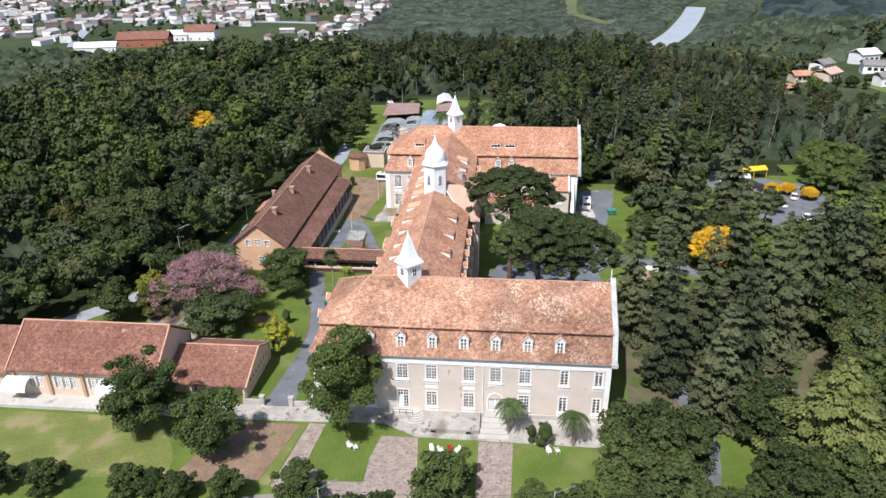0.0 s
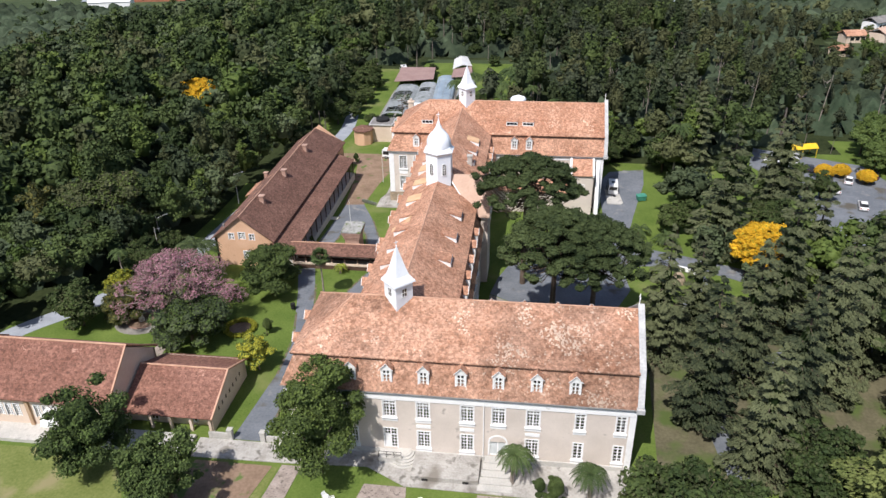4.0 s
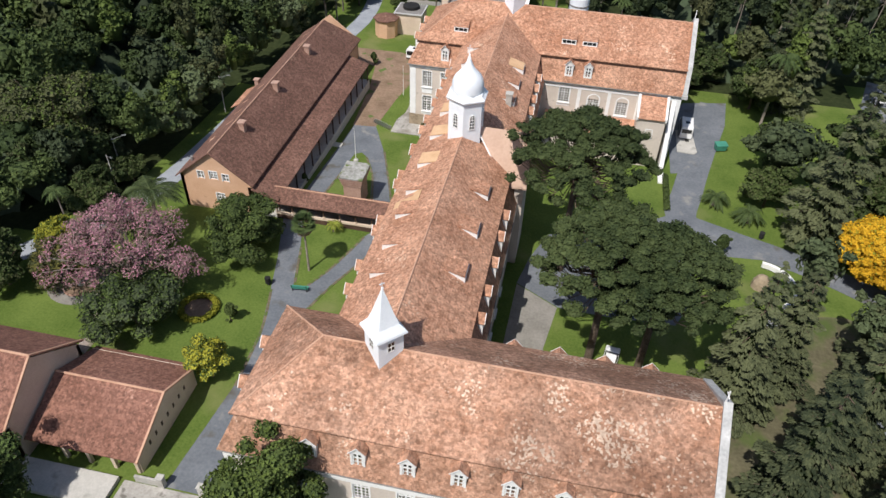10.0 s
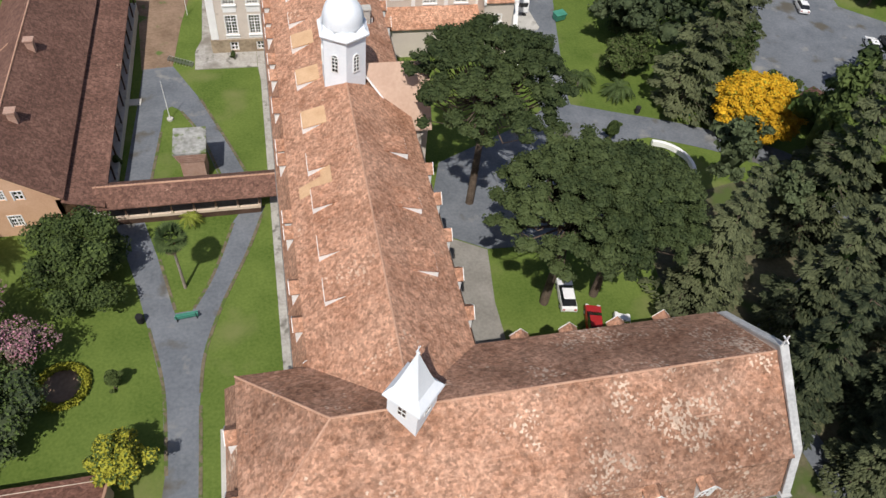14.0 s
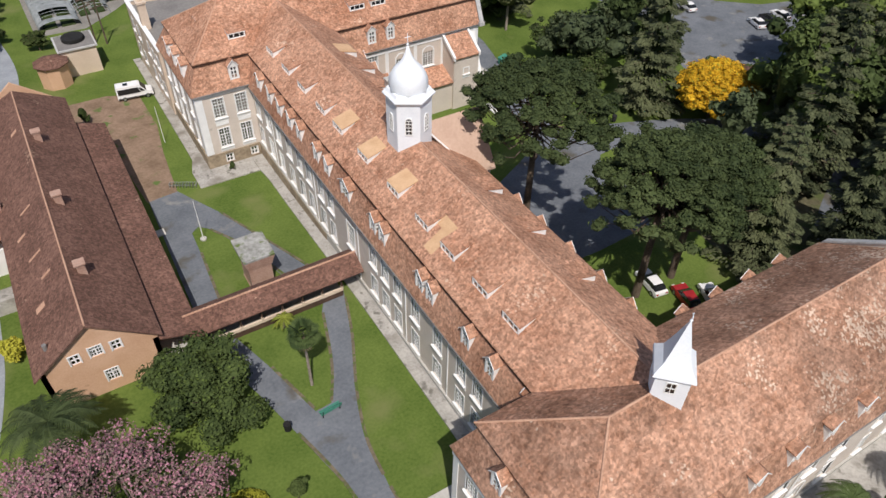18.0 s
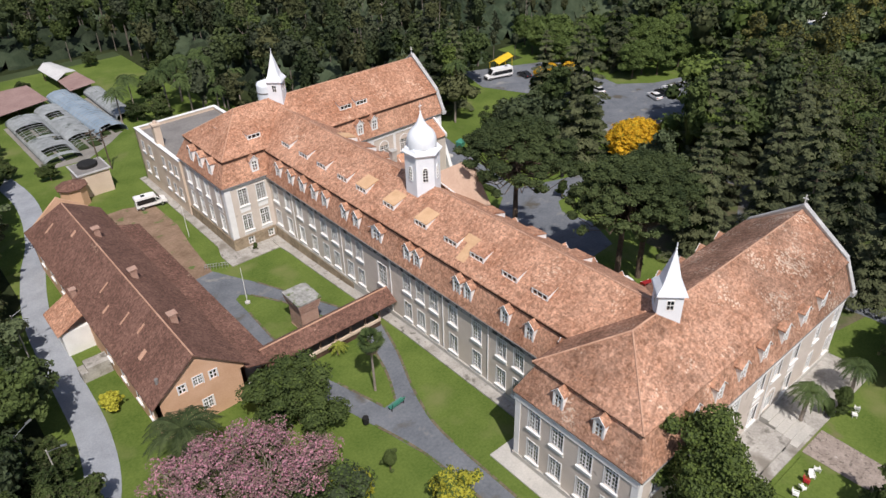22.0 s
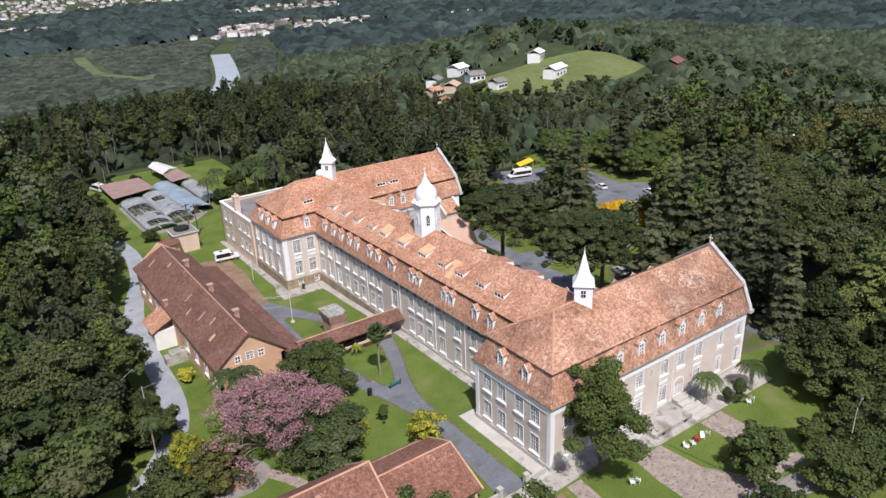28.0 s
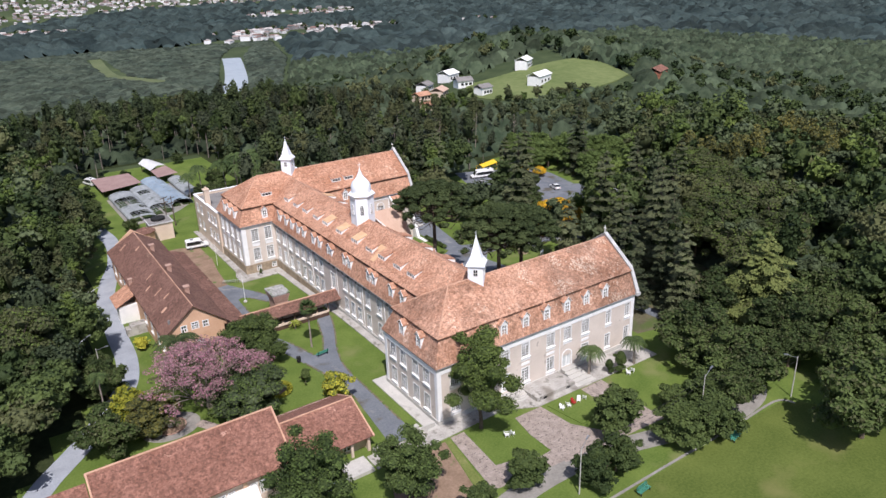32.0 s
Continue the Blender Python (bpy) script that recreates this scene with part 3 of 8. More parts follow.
def add_dormer(wing, at, face, scale=1.0):
    body, roof, barge = dormer_meshes()
    ob = part("dormer", body, None, wing, "white gabled dormer with a small tiled roof", Matrix.Translation((at[0], at[1], at[2] + 0.22)) @ turn_to(face) @ Matrix.Diagonal((scale, 1, 1, 1)))
    part("dormer_roof", roof, None, ob)
    part("bargeboard", barge, None, ob)
    fr, pane = window_meshes(0.84, 1.62, 2, 3)[:2]
    w = part("window", fr, None, ob, m=Matrix.Translation((0, -0.06, 0.2)))
    # black panel added to stand for the unlit room behind the window
    part("dark_room", Geo().box(-0.5, 0.35, 0.1, 0.5, 0.4, 1.9), M_RUBBER, ob)
    part("pane", pane, None, ob, m=Matrix.Translation((0, -0.06, 0.2))).visible_shadow = False


def shed_dormer(wing, at, face, w=2.3, roof=M_TILE, glass=True):
    """A low long dormer in the upper roof: a tilted slab over a strip of small panes."""
    m = Matrix.Translation(at) @ turn_to(face)
    a = w / 2
    g = lattice(Geo(), w, 0.9, [(-a, -a + 0.15), (a - 0.15, a)] + [(-a + w * i / 3 - 0.03, -a + w * i / 3 + 0.03) for i in (1, 2)], [(0, 0.24), (0.80, 0.9)], -0.06, 0.12)
    ob = part("roof_light", g, M_WHITE, wing, "low shed dormer with a strip of small panes", m)
    for k in (-1, 1):
        x = k * a - (0.08 if k > 0 else 0)
        part("cheek", Geo().prism([(x, 0.12, 0.0), (x, 2.4, 1.5), (x, 0.12, 0.88)], (0.08, 0, 0)), M_WHITE, ob)
    part("dormer_roof", Geo().prism([(-a - 0.06, -0.03, 0.90), (a + 0.06, -0.03, 0.90), (a + 0.06, 2.6, 1.66), (-a - 0.06, 2.6, 1.66)], (0, 0, 0.1)), roof, ob)
    part("pane", Geo().face((-a, 0.07, 0.12), (a, 0.07, 0.12), (a, 0.07, 0.82), (-a, 0.07, 0.82)), M_CARGLASS, ob)


def ridge_line(g, a, b, r=0.09):
    g.tube(a, b, r, r, 6)


def turret_square(wing, x, y, z, label):
    """White turret set cornerwise on the ridge: shaft, flared skirt roof, spire, finial, small windows."""
    at = Matrix.Translation((x, y, z)) @ Matrix.Rotation(math.pi / 4, 4, "Z")
    shaft = part("turret", Geo().box(-1.35, -1.35, -3.4, 1.35, 1.35, 2.2), M_TURRET, wing, label, at @ Matrix.Diagonal((0.88, 0.88, 1, 1)))
    part("spire", Geo().lathe([(2.36, 1.95), (2.28, 2.15), (1.52, 2.85), (1.08, 3.8), (0.08, 6.4)], 4, math.pi / 4), M_TURRET, shaft)
    part("finial", Geo().tube((0, 0, 6.2), (0, 0, 7.2), 0.04, 0.03, 6).lathe([(0.02, 6.4), (0.15, 6.5), (0.02, 6.62)], 6).box(-0.25, -0.03, 6.9, 0.25, 0.03, 6.97), M_TURRET, shaft)
    for k in range(4):
        r = Matrix.Rotation(k * math.pi / 2, 4, "Z")
        g = lattice(Geo(), 0.84, 1.18, [(-0.42, -0.34), (-0.03, 0.03), (0.34, 0.42)], [(0, 0.09), (0.55, 0.61), (1.09, 1.18)], -1.40, -1.33, (0, 0.25))
        part("window", g, M_WHITE, shaft, m=r)
        part("pane", Geo().face((-0.35, -1.358, 0.33), (0.35, -1.358, 0.33), (0.35, -1.358, 1.35), (-0.35, -1.358, 1.35)), M_CARGLASS, shaft, m=r)
    return shaft


def mansard(wing, x0, x1, y0, y1, ze, zb, zr, inset, hip0=0.0, hip1=0.0, axis="x", cut0=0.0, cut1=0.0, ridge_over=(0, 0), tiles=M_TILE, board_h=0.36):
    """Lower steep slope and upper slope of a wing along x (or y). hip: how far the ridge stops short of an end, 0 for a gable. cut: how far the upper slope's foot stops short of its ridge."""
    def P(a, c, z):
        return (a, c, z) if axis == "x" else (c, a, z)
    mid = (y0 + y1) / 2
    low, up, line = Geo(), Geo(), Geo()
    i0, i1 = (inset if hip0 else 0), (inset if hip1 else 0)
    t = (0, 0, -0.16)
    low.prism([P(x0 + cut0, y0, ze), P(x1 - cut1, y0, ze), P(x1 - i1 - cut1, y0 + inset, zb), P(x0 + i0 + cut0, y0 + inset, zb)], t)
    low.prism([P(x0 + cut0, y1, ze), P(x0 + i0 + cut0, y1 - inset, zb), P(x1 - i1 - cut1, y1 - inset, zb), P(x1 - cut1, y1, ze)], t)
    if hip0:
        low.prism([P(x0, y1, ze), P(x0, y0, ze), P(x0 + inset, y0 + inset, zb), P(x0 + inset, y1 - inset, zb)], t)
    if hip1:
        low.prism([P(x1, y0, ze), P(x1, y1, ze), P(x1 - inset, y1 - inset, zb), P(x1 - inset, y0 + inset, zb)], t)
    o = 0.46
    ya, yb = y0 + inset - o, y1 - inset + o
    xa, xb = x0 + (i0 - o if hip0 else cut0), x1 - (i1 - o if hip1 else cut1)
    r0, r1 = x0 + hip0 - ridge_over[0], x1 - hip1 + ridge_over[1]
    zz = zb + 0.06
    up.prism([P(xa, ya, zz), P(xb, ya, zz), P(r1, mid, zr), P(r0, mid, zr)], (0, 0, -0.13))
    up.prism([P(xb, yb, zz), P(xa, yb, zz), P(r0, mid, zr), P(r1, mid, zr)], (0, 0, -0.13))
    if hip0:
        up.prism([P(xa, yb, zz), P(xa, ya, zz), P(r0, mid, zr)], (0, 0, -0.13))
        for y in (ya, yb):
            ridge_line(line, P(xa, y, zz), P(r0, mid, zr))
    if hip1:
        up.prism([P(xb, ya, zz), P(xb, yb, zz), P(r1, mid, zr)], (0, 0, -0.13))
    ridge_line(line, P(r0, mid, zr), P(r1, mid, zr))
    board = Geo()
    edges = [(P(xa, ya, 0), P(xb, ya, 0), P(0, 1, 0)), (P(xa, yb, 0), P(xb, yb, 0), P(0, -1, 0))]
    if hip0:
        edges.append((P(xa, ya, 0), P(xa, yb, 0), P(1, 0, 0)))
    for p, q, inward in edges:
        p, q, d = Vector(p), Vector(q), Vector(inward)
        z0, z1 = Vector((0, 0, zz - 0.08 - board_h)), Vector((0, 0, zz - 0.08))
        board.prism([p + d * 0.05 + z0, q + d * 0.05 + z0, q + d * 0.05 + z1, p + d * 0.05 + z1], d * 0.06)
    part("fascia", board, M_FASCIA, wing, "dark board under the roof break")
    part("lower_roof", low, tiles, wing, "steep lower roof slope of weathered clay tiles")
    part("upper_roof", up, tiles, wing, "orange clay-tiled upper roof with pale lichen")
    part("ridge_tiles", line, M_RIDGE, wing)
    gut = Geo()
    for y, s in ((y0, -1), (y1, 1)):
        a, c = P(x0 + cut0, y, ze - 0.12), P(x1 - cut1, y, ze - 0.12)
        gut.tube(a, c, 0.09, 0.09, 6)
    part("gutter", gut, M_ROOFGREY, wing)


def gable_end(wing, x, y0, y1, ze, zb, zr, inset, side):
    """End wall with a raised white coping that follows the roof, kneelers and a cross."""
    mid = (y0 + y1) / 2
    prof = [(y0 - 0.1, ze - 0.4), (y0 - 0.15, ze + 0.3), (y0 + inset - 0.1, zb + 0.35), (mid, zr + 0.55), (y1 - inset + 0.1, zb + 0.35), (y1 + 0.15, ze + 0.3), (y1 + 0.1, ze - 0.4)]
    part("gable_wall", Geo().prism([(x, y, z) for y, z in prof], (0.45 * side, 0, 0)), M_STUCCO, wing)
    cop = Geo()
    for (a, b), (c, d) in zip(prof[1:-1], prof[2:-1]):
        cop.prism([(x - 0.12 * side, a, b), (x - 0.12 * side, c, d), (x - 0.12 * side, c, d + 0.2), (x - 0.12 * side, a, b + 0.2)], (0.7 * side, 0, 0))
    for y in (y0, y1):
        cop.box(min(x - 0.2 * side, x + 0.7 * side), y - 0.4, ze - 0.3, max(x - 0.2 * side, x + 0.7 * side), y + 0.4, ze + 0.25)
    part("coping", cop, M_COPING, wing, "weathered plaster gable coping")
    part("cross", Geo().box(x - 0.05, mid - 0.05, zr + 0.7, x + 0.05, mid + 0.05, zr + 2.0).box(x - 0.05, mid - 0.35, zr + 1.45, x + 0.05, mid + 0.35, zr + 1.55), M_WHITE, wing)


ZE, ZB, ZR = 9.65, 13.4, 17.7
# -- front wing --
front = thing("front_wing", "three-storey grey-beige seminary wing with white window surrounds and clay roof", "building", "wings of the seminary")
fw = [-0.3, 3.65, 8.75, 12.35, 16.25, 21.5, 26.0]
wins = []
for i, x in enumerate(fw):
    wide = 1.45 if i < 5 else 1.05
    wins.append((x + 12.6, 5.75, wide, 2.35, {"nx": 4 if i < 5 else 2}))
    if i not in (0, 3):
        wins.append((x + 12.6, 1.35, wide, 2.45, {"nx": 4 if i < 5 else 2, "panel": 0.45 if i < 5 else 0}))
wins += [(fw[0] + 12.6, 0.95, 1.5, 3.0, {"ny": 6, "sill": False}), (fw[3] + 12.6, 0.95, 1.9, 2.1, {"nx": 2, "ny": 1, "sill": False, "arched": True, "trim": M_WHITE})]
wins += [(x + 12.6, z, 1.45, 2.4, {}) for x in (-9.6, -5.0) for z in (1.35, 5.75)]
facade(front, (-12.6, 3.45), (27.5, 3.45), -1.0, ZE - 0.05, "s", wins)
wins = [(18.4 - y, z, 1.5, 2.6, {}) for y in (15.8, 12.8, 9.3, 6.3) for z in (1.35, 5.7)]
facade(front, (-12.6, 18.4), (-12.6, 3.45), -1.0, ZE - 0.05, "w", wins)
facade(front, (27.5, 18.4), (-12.6, 18.4), -1.0, ZE - 0.05, "n", [(x, z, 1.45, 2.4, {}) for x in (2.5, 6.5, 10.5, 14.5) for z in (1.4, 5.9)])
facade(front, (27.5, 3.45), (27.5, 18.4), -1.0, ZE - 0.05, "e", [(x, z, 1.3, 2.4, {}) for x in (4.0, 7.5, 11.0) for z in (1.4, 5.9)])
mansard(front, -12.95, 27.5, 3.05, 18.55, ZE, ZB, ZR, 1.7, hip0=7.6, tiles=M_TILE_FRONT, board_h=0.16)
gable_end(front, 27.5, 3.05, 18.55, ZE, ZB, ZR, 1.7, 1)
for i in range(7):
    add_dormer(front, (-4.62 + 4.21 * i, 3.55, 10.35), "s")
for y in (13.2, 8.4):
    add_dormer(front, (-12.45, y, 10.35), "w")
for x in (-6.0, 10.5, 14.7, 18.9, 23.1):
    add_dormer(front, (x, 18.05, 10.35), "n")
turret_square(front, 0, 10.8, 17.9, "white corner-set turret with a steep spire")
for b in ((-12.68, 3.33, 8.35, 27.55, 3.45, 9.5), (-12.72, 3.46, 8.35, -12.6, 18.5, 9.5)):
    part("cornice", Geo().box(*b), M_WHITE, front, "broad white plaster band under the eaves")
for b in ((-12.75, 3.27, -0.8, 27.6, 3.45, 0.75), (-12.77, 3.46, -0.8, -12.6, 18.5, 0.75)):
    part("plinth", Geo().box(*b), M_CONCRETE, front, "stained cement plinth")
for b in ((-12.66, 3.38, 0.75, -11.96, 3.45, 8.35), (26.85, 3.38, 0.75, 27.55, 3.45, 8.35), (-12.67, 3.46, 0.75, -12.6, 4.1, 8.35), (-12.67, 17.7, 0.75, -12.6, 18.4, 8.35)):
    part("quoin", Geo().box(*b), M_WHITE, front)
part("downpipe", Geo().tube((10.66, 3.36, 0.4), (10.66, 3.36, 9.4), 0.07, 0.07, 6), M_WHITE, front)
part("roof_slit", Geo().box(4.6, 7.2, 15.15, 6.6, 7.5, 15.4).box(20.2, 7.6, 15.4, 22.2, 7.9, 15.7), M_RIDGE, front)

# -- long middle wing --
middle = thing("middle_wing", "long two-storey seminary wing with rows of dormers and clay roof", "building", "wings of the seminary")
mw = [23.2, 25.9, 30.0, 34.2, 37.8, 40.5, 43.2, 53.8, 56.5, 60.0, 62.9, 66.2, 69.8, 73.4, 77.0]
wins = [(78.7 - y, z, 1.4, h, {}) for y in mw for z, h in ((1.3, 2.55), (5.6, 2.7))]
wins += [(78.7 - 48.6, 3.9, 1.9, 3.4, {"ny": 6})]
facade(middle, (-7.15, 78.7), (-7.15, 18.4), -2.5, ZE - 0.05, "w", wins)
wins = [(y - 18.4, z, 1.4, 2.3, {}) for y in (21, 25, 29, 33, 37, 62, 66, 70, 74) for z in (1.35, 5.75)]
facade(middle, (7.15, 18.4), (7.15, 78.7), -2.5, ZE - 0.05, "e", wins)
mansard(middle, 11.2, 86.2, -7.6, 7.6, ZE, ZB, ZR - 0.15, 1.6, axis="y", cut0=5.7, cut1=6.2)
for y in (21.9, 25.6, 31.6, 33.5, 40.9, 42.9, 54.0, 56.9, 61.8, 64.7, 68.0, 71.3, 75.0):
    add_dormer(middle, (-7.15, y, 10.3), "w")
add_dormer(middle, (-7.15, 49.3, 10.2), "w", 1.7)
for y in (21, 25, 29.5, 34, 38, 63, 66.5, 70, 73.5):
    add_dormer(middle, (7.15, y, 10.3), "e")
for i, y in enumerate((22.9, 27.4, 32.7, 37.3, 43.0, 49.6, 55.8, 60.4, 65.8, 70.8, 76.0)):
    shed_dormer(middle, (-4.6, y, 14.4), "w", roof=M_NEWTILE if i in (4, 5, 6) else M_TILE)
for i, y in enumerate((24.5, 31.5, 38.5, 61, 66, 71)):
    shed_dormer(middle, (4.6, y, 14.4), "e", roof=M_NEWTILE if i == 5 else M_TILE)
part("new_tiles", Geo().prism([(-5.6, 35.3, 13.95), (-5.6, 33.9, 13.95), (-2.7, 33.9, 15.9), (-2.7, 35.3, 15.9)], (0, 0, 0.06)).prism([(-3.6, 35.3, 15.25), (-3.6, 36.6, 15.25), (-2.7, 36.6, 15.9), (-2.7, 35.3, 15.9)], (0, 0, 0.06)), M_NEWTILE, middle, "patch of new pale clay tiles")
part("cornice", Geo().box(-7.23, 18.6, 8.45, -7.15, 78.6, 9.5), M_EAVE, middle, "mould-streaked plaster band, its grey standing for eave shade")
part("plinth", Geo().box(-7.35, 18.6, -2.5, -7.15, 78.6, 0.7), M_CONCRETE, middle)
part("stone_base", Geo().box(-7.42, 56.0, -2.5, -7.2, 78.6, 0.45), M_STONE, middle, "rubble stone basement course")
for y in (28.0, 36.0, 46.6, 58.2, 71.6):
    part("downpipe", Geo().tube((-7.25, y, 0), (-7.25, y, 9.4), 0.07, 0.07, 6), M_WHITE, middle)
part("chimney", Geo().box(3.5, 59.2, 14.0, 4.3, 60.0, 16.6).box(3.4, 59.1, 16.6, 4.4, 60.1, 16.8), M_CONCRETE, middle)
# cross roof and octagonal tower
cross = Geo().prism([(1.2, 47.8, 18.0), (8.5, 47.8, 18.0), (8.5, 43.9, 12.4), (5.9, 43.9, 12.4)], (0, 0, -0.2))
cross.prism([(8.5, 47.8, 18.0), (1.2, 47.8, 18.0), (5.9, 51.7, 12.4), (8.5, 51.7, 12.4)], (0, 0, -0.2))
part("cross_roof", cross, M_PEACH, middle, "plain peach-coloured gable roof beside the tower")
part("flashing", Geo().tube((1.4, 47.6, 17.8), (5.9, 43.9, 12.5), 0.1, 0.1, 6), M_WHITE, middle)
part("cross_wall", Geo().prism([(7.1, 44.4, -2), (7.1, 51.2, -2), (7.1, 51.2, 12.6), (7.1, 47.8, 17.6), (7.1, 44.4, 12.6)], (1.1, 0, 0)), M_STUCCO, middle)
tower = part("bell_tower", Geo().lathe([(2.3, 12.5), (2.3, 21.7), (2.5, 21.85), (2.66, 22.05), (2.66, 22.2)], 6, math.pi / 6), M_TURRET, middle, "white six-sided tower with bell-shaped dome", Matrix.Translation((0, 47.8, 0)))
part("skirt_roof", Geo().lathe([(2.64, 22.2), (2.38, 22.42), (2.18, 22.72)], 6, math.pi / 6), M_TURRET, tower)
part("dome", Geo().lathe([(1.98, 22.5), (1.94, 22.9), (1.95, 23.3), (1.90, 23.75), (1.76, 24.2), (1.52, 24.6), (1.18, 24.98), (0.86, 25.3), (0.62, 25.65), (0.42, 26.05), (0.24, 26.5), (0.06, 27.1)], 12, math.pi / 6), M_TURRET, tower, smooth=True)
part("finial", Geo().tube((0, 0, 26.9), (0, 0, 28.3), 0.04, 0.03, 6).lathe([(0.02, 27.05), (0.15, 27.17), (0.02, 27.3)], 6).box(-0.3, -0.03, 27.85, 0.3, 0.03, 27.92), M_TURRET, tower)
for k in range(6):
    r = Matrix.Rotation(k * math.pi / 3 + math.pi / 6, 4, "Z") @ Matrix.Translation((0, 0.087, 3.8)) @ Matrix.Diagonal((0.78, 1, 0.8, 1))
    g = lattice(Geo(), 0.96, 2.1, [(-0.48, -0.38), (-0.03, 0.03), (0.38, 0.48)], [(0, 0.1), (0.6, 0.65), (1.1, 1.15), (1.6, 1.65), (2.05, 2.1)], -2.17, -2.05, (0, 18.2))
    part("window_arch", arch_band(Geo(), 0.36, 0.12, 20.28, -2.17, -2.05), M_WHITE, tower, m=r)
    part("window", g, M_WHITE, tower, m=r)
    part("pane", Geo().face((-0.38, -2.095, 18.3), (0.38, -2.095, 18.3), (0.38, -2.095, 20.3), (0.2, -2.095, 20.62), (0, -2.095, 20.7), (-0.2, -2.095, 20.62), (-0.38, -2.095, 20.3)), M_CARGLASS, tower, m=r)

# -- back wing --
back = thing("back_wing", "three-storey seminary wing with stone basement, arched chapel windows and clay roof", "building", "wings of the seminary")
BY0, BY1 = 78.7, 94.9
wins = [(x + 14.8, z, 1.5, 2.85, {"ny": 6, "panel": 0.5 if z < 2 else 0}) for x in (-11.9, -8.8) for z in (1.45, 6.0)]
wins += [(x + 14.8, -1.1, 0.9, 1.2, {"nx": 2, "ny": 2, "sill": False}) for x in (-11.9, -8.3)]
wins += [(11.0 + 14.8, 6.4, 1.7, 2.6, {"ny": 6})] + [(x + 14.8, 5.2, 1.8, 2.3, {"arched": True, "ny": 6}) for x in (15.8, 20.4)]
facade(back, (-14.8, BY0), (29.3, BY0), -2.5, ZE + 0.35, "s", wins)
wins = [(94.9 - y, z, 1.4, 2.75, {"panel": 0.5 if z < 2 else 0}) for y in (81.5, 85.5, 89.0, 92.5) for z in (1.45, 6.0)]
facade(back, (-14.8, BY1), (-14.8, BY0), -2.5, ZE + 0.35, "w", wins)
facade(back, (29.3, BY1), (-14.8, BY1), -2.5, ZE + 0.35, "n", [])
facade(back, (29.3, BY0), (29.3, BY1), -2.5, ZE + 0.35, "e", [(x, 5.2, 1.6, 2.6, {}) for x in (4.0, 8.0, 12.0)])
mansard(back, -15.2, 29.3, 78.3, 95.3, ZE + 0.4, ZB + 0.3, ZR + 0.9, 1.8, hip0=8.0)
gable_end(back, 29.3, 78.3, 95.3, ZE + 0.4, ZB + 0.3, ZR + 0.9, 1.8, 1)
turret_square(back, 0.8, 86.8, 19.4, "white corner-set turret with a steep spire")
for x in (-9.0,):
    add_dormer(back, (x, 78.75, 10.7), "s")
for x in (11.2, 14.2):
    add_dormer(back, (x, 78.75, 10.7), "s")
for y in (82.8, 86.3, 89.6):
    add_dormer(back, (-14.75, y, 10.7), "w")
for x in (-7.0, 10.5, 13.8):
    shed_dormer(back, (x, 81.6, 14.9), "s")
shed_dormer(back, (-10.6, 87.5, 15.2), "w", 1.6)
for b in ((-14.9, 78.6, 9.3, -7.2, 78.7, 9.95), (7.3, 78.6, 9.0, 29.3, 78.7, 9.95), (-14.9, 78.71, 9.3, -14.8, 94.9, 9.95)):
    part("cornice", Geo().box(*b), M_WHITE, back)
for x in (-14.86, 13.1, 17.9, 22.6, 28.3):
    part("pilaster", Geo().box(x, 78.62, 0.7 if x < 0 else -2.4, x + (1.0 if x < 0 or x > 28 else 0.55), 78.7, 9.3), M_WHITE, back)
part("pilaster", Geo().box(-14.88, 78.71, 0.7, -14.8, 79.6, 9.3), M_WHITE, back)
part("stone_base", wall_with_openings((-15.0, 78.55), (-7.4, 78.55), -2.5, 0.6, (0, 1), 0.148, [(x + 15.0, 1.2, -1.15, 0.25) for x in (-11.9, -8.3)]), M_STONE, back, "rubble stone basement course")
part("stone_base", Geo().box(-15.0, 78.71, -2.5, -14.8, 94.9, 0.6), M_STONE, back, "rubble stone basement course")
# porch block and lean-to on the chapel side
part("porch", Geo().box(22.9, 75.2, -2.4, 27.3, 78.5, 7.0).prism([(22.9, 78.5, 7.0), (22.9, 75.2, 7.0), (22.9, 78.5, 9.2)], (4.4, 0, 0)), M_STUCCO, back)
part("porch_roof", Geo().prism([(23.0, 74.9, 7.1), (27.2, 74.9, 7.1), (27.2, 78.5, 9.3), (23.0, 78.5, 9.3)], (0, 0, 0.14)), M_TILE, back)
for x in (22.7, 27.1):
    part("porch_coping", Geo().prism([(x, 74.9, 6.9), (x, 78.5, 9.3), (x, 78.5, 9.8), (x, 74.9, 7.5)], (0.35, 0, 0)), M_WHITE, back)
part("buttress", Geo().prism([(27.9, 78.6, 9.0), (27.9, 73.5, -2.4), (27.9, 78.6, -2.4)], (0.7, 0, 0)).box(27.8, 70.5, -2.4, 28.7, 73.6, -1.2), M_WHITE, back, "white sloping buttress wall")
add_window(back, (25.1, 75.19, 4.2), "s", 0.9, 1.0, 3, 3)
part("side_aisle", Geo().box(8.5, 75.6, -2.4, 22.9, 78.6, 3.2), M_STUCCO, back)
part("side_aisle_roof", Geo().prism([(8.3, 75.2, 3.2), (22.9, 75.2, 3.2), (22.9, 78.6, 4.7), (8.3, 78.6, 4.7)], (0, 0, 0.14)), M_TILE, back)
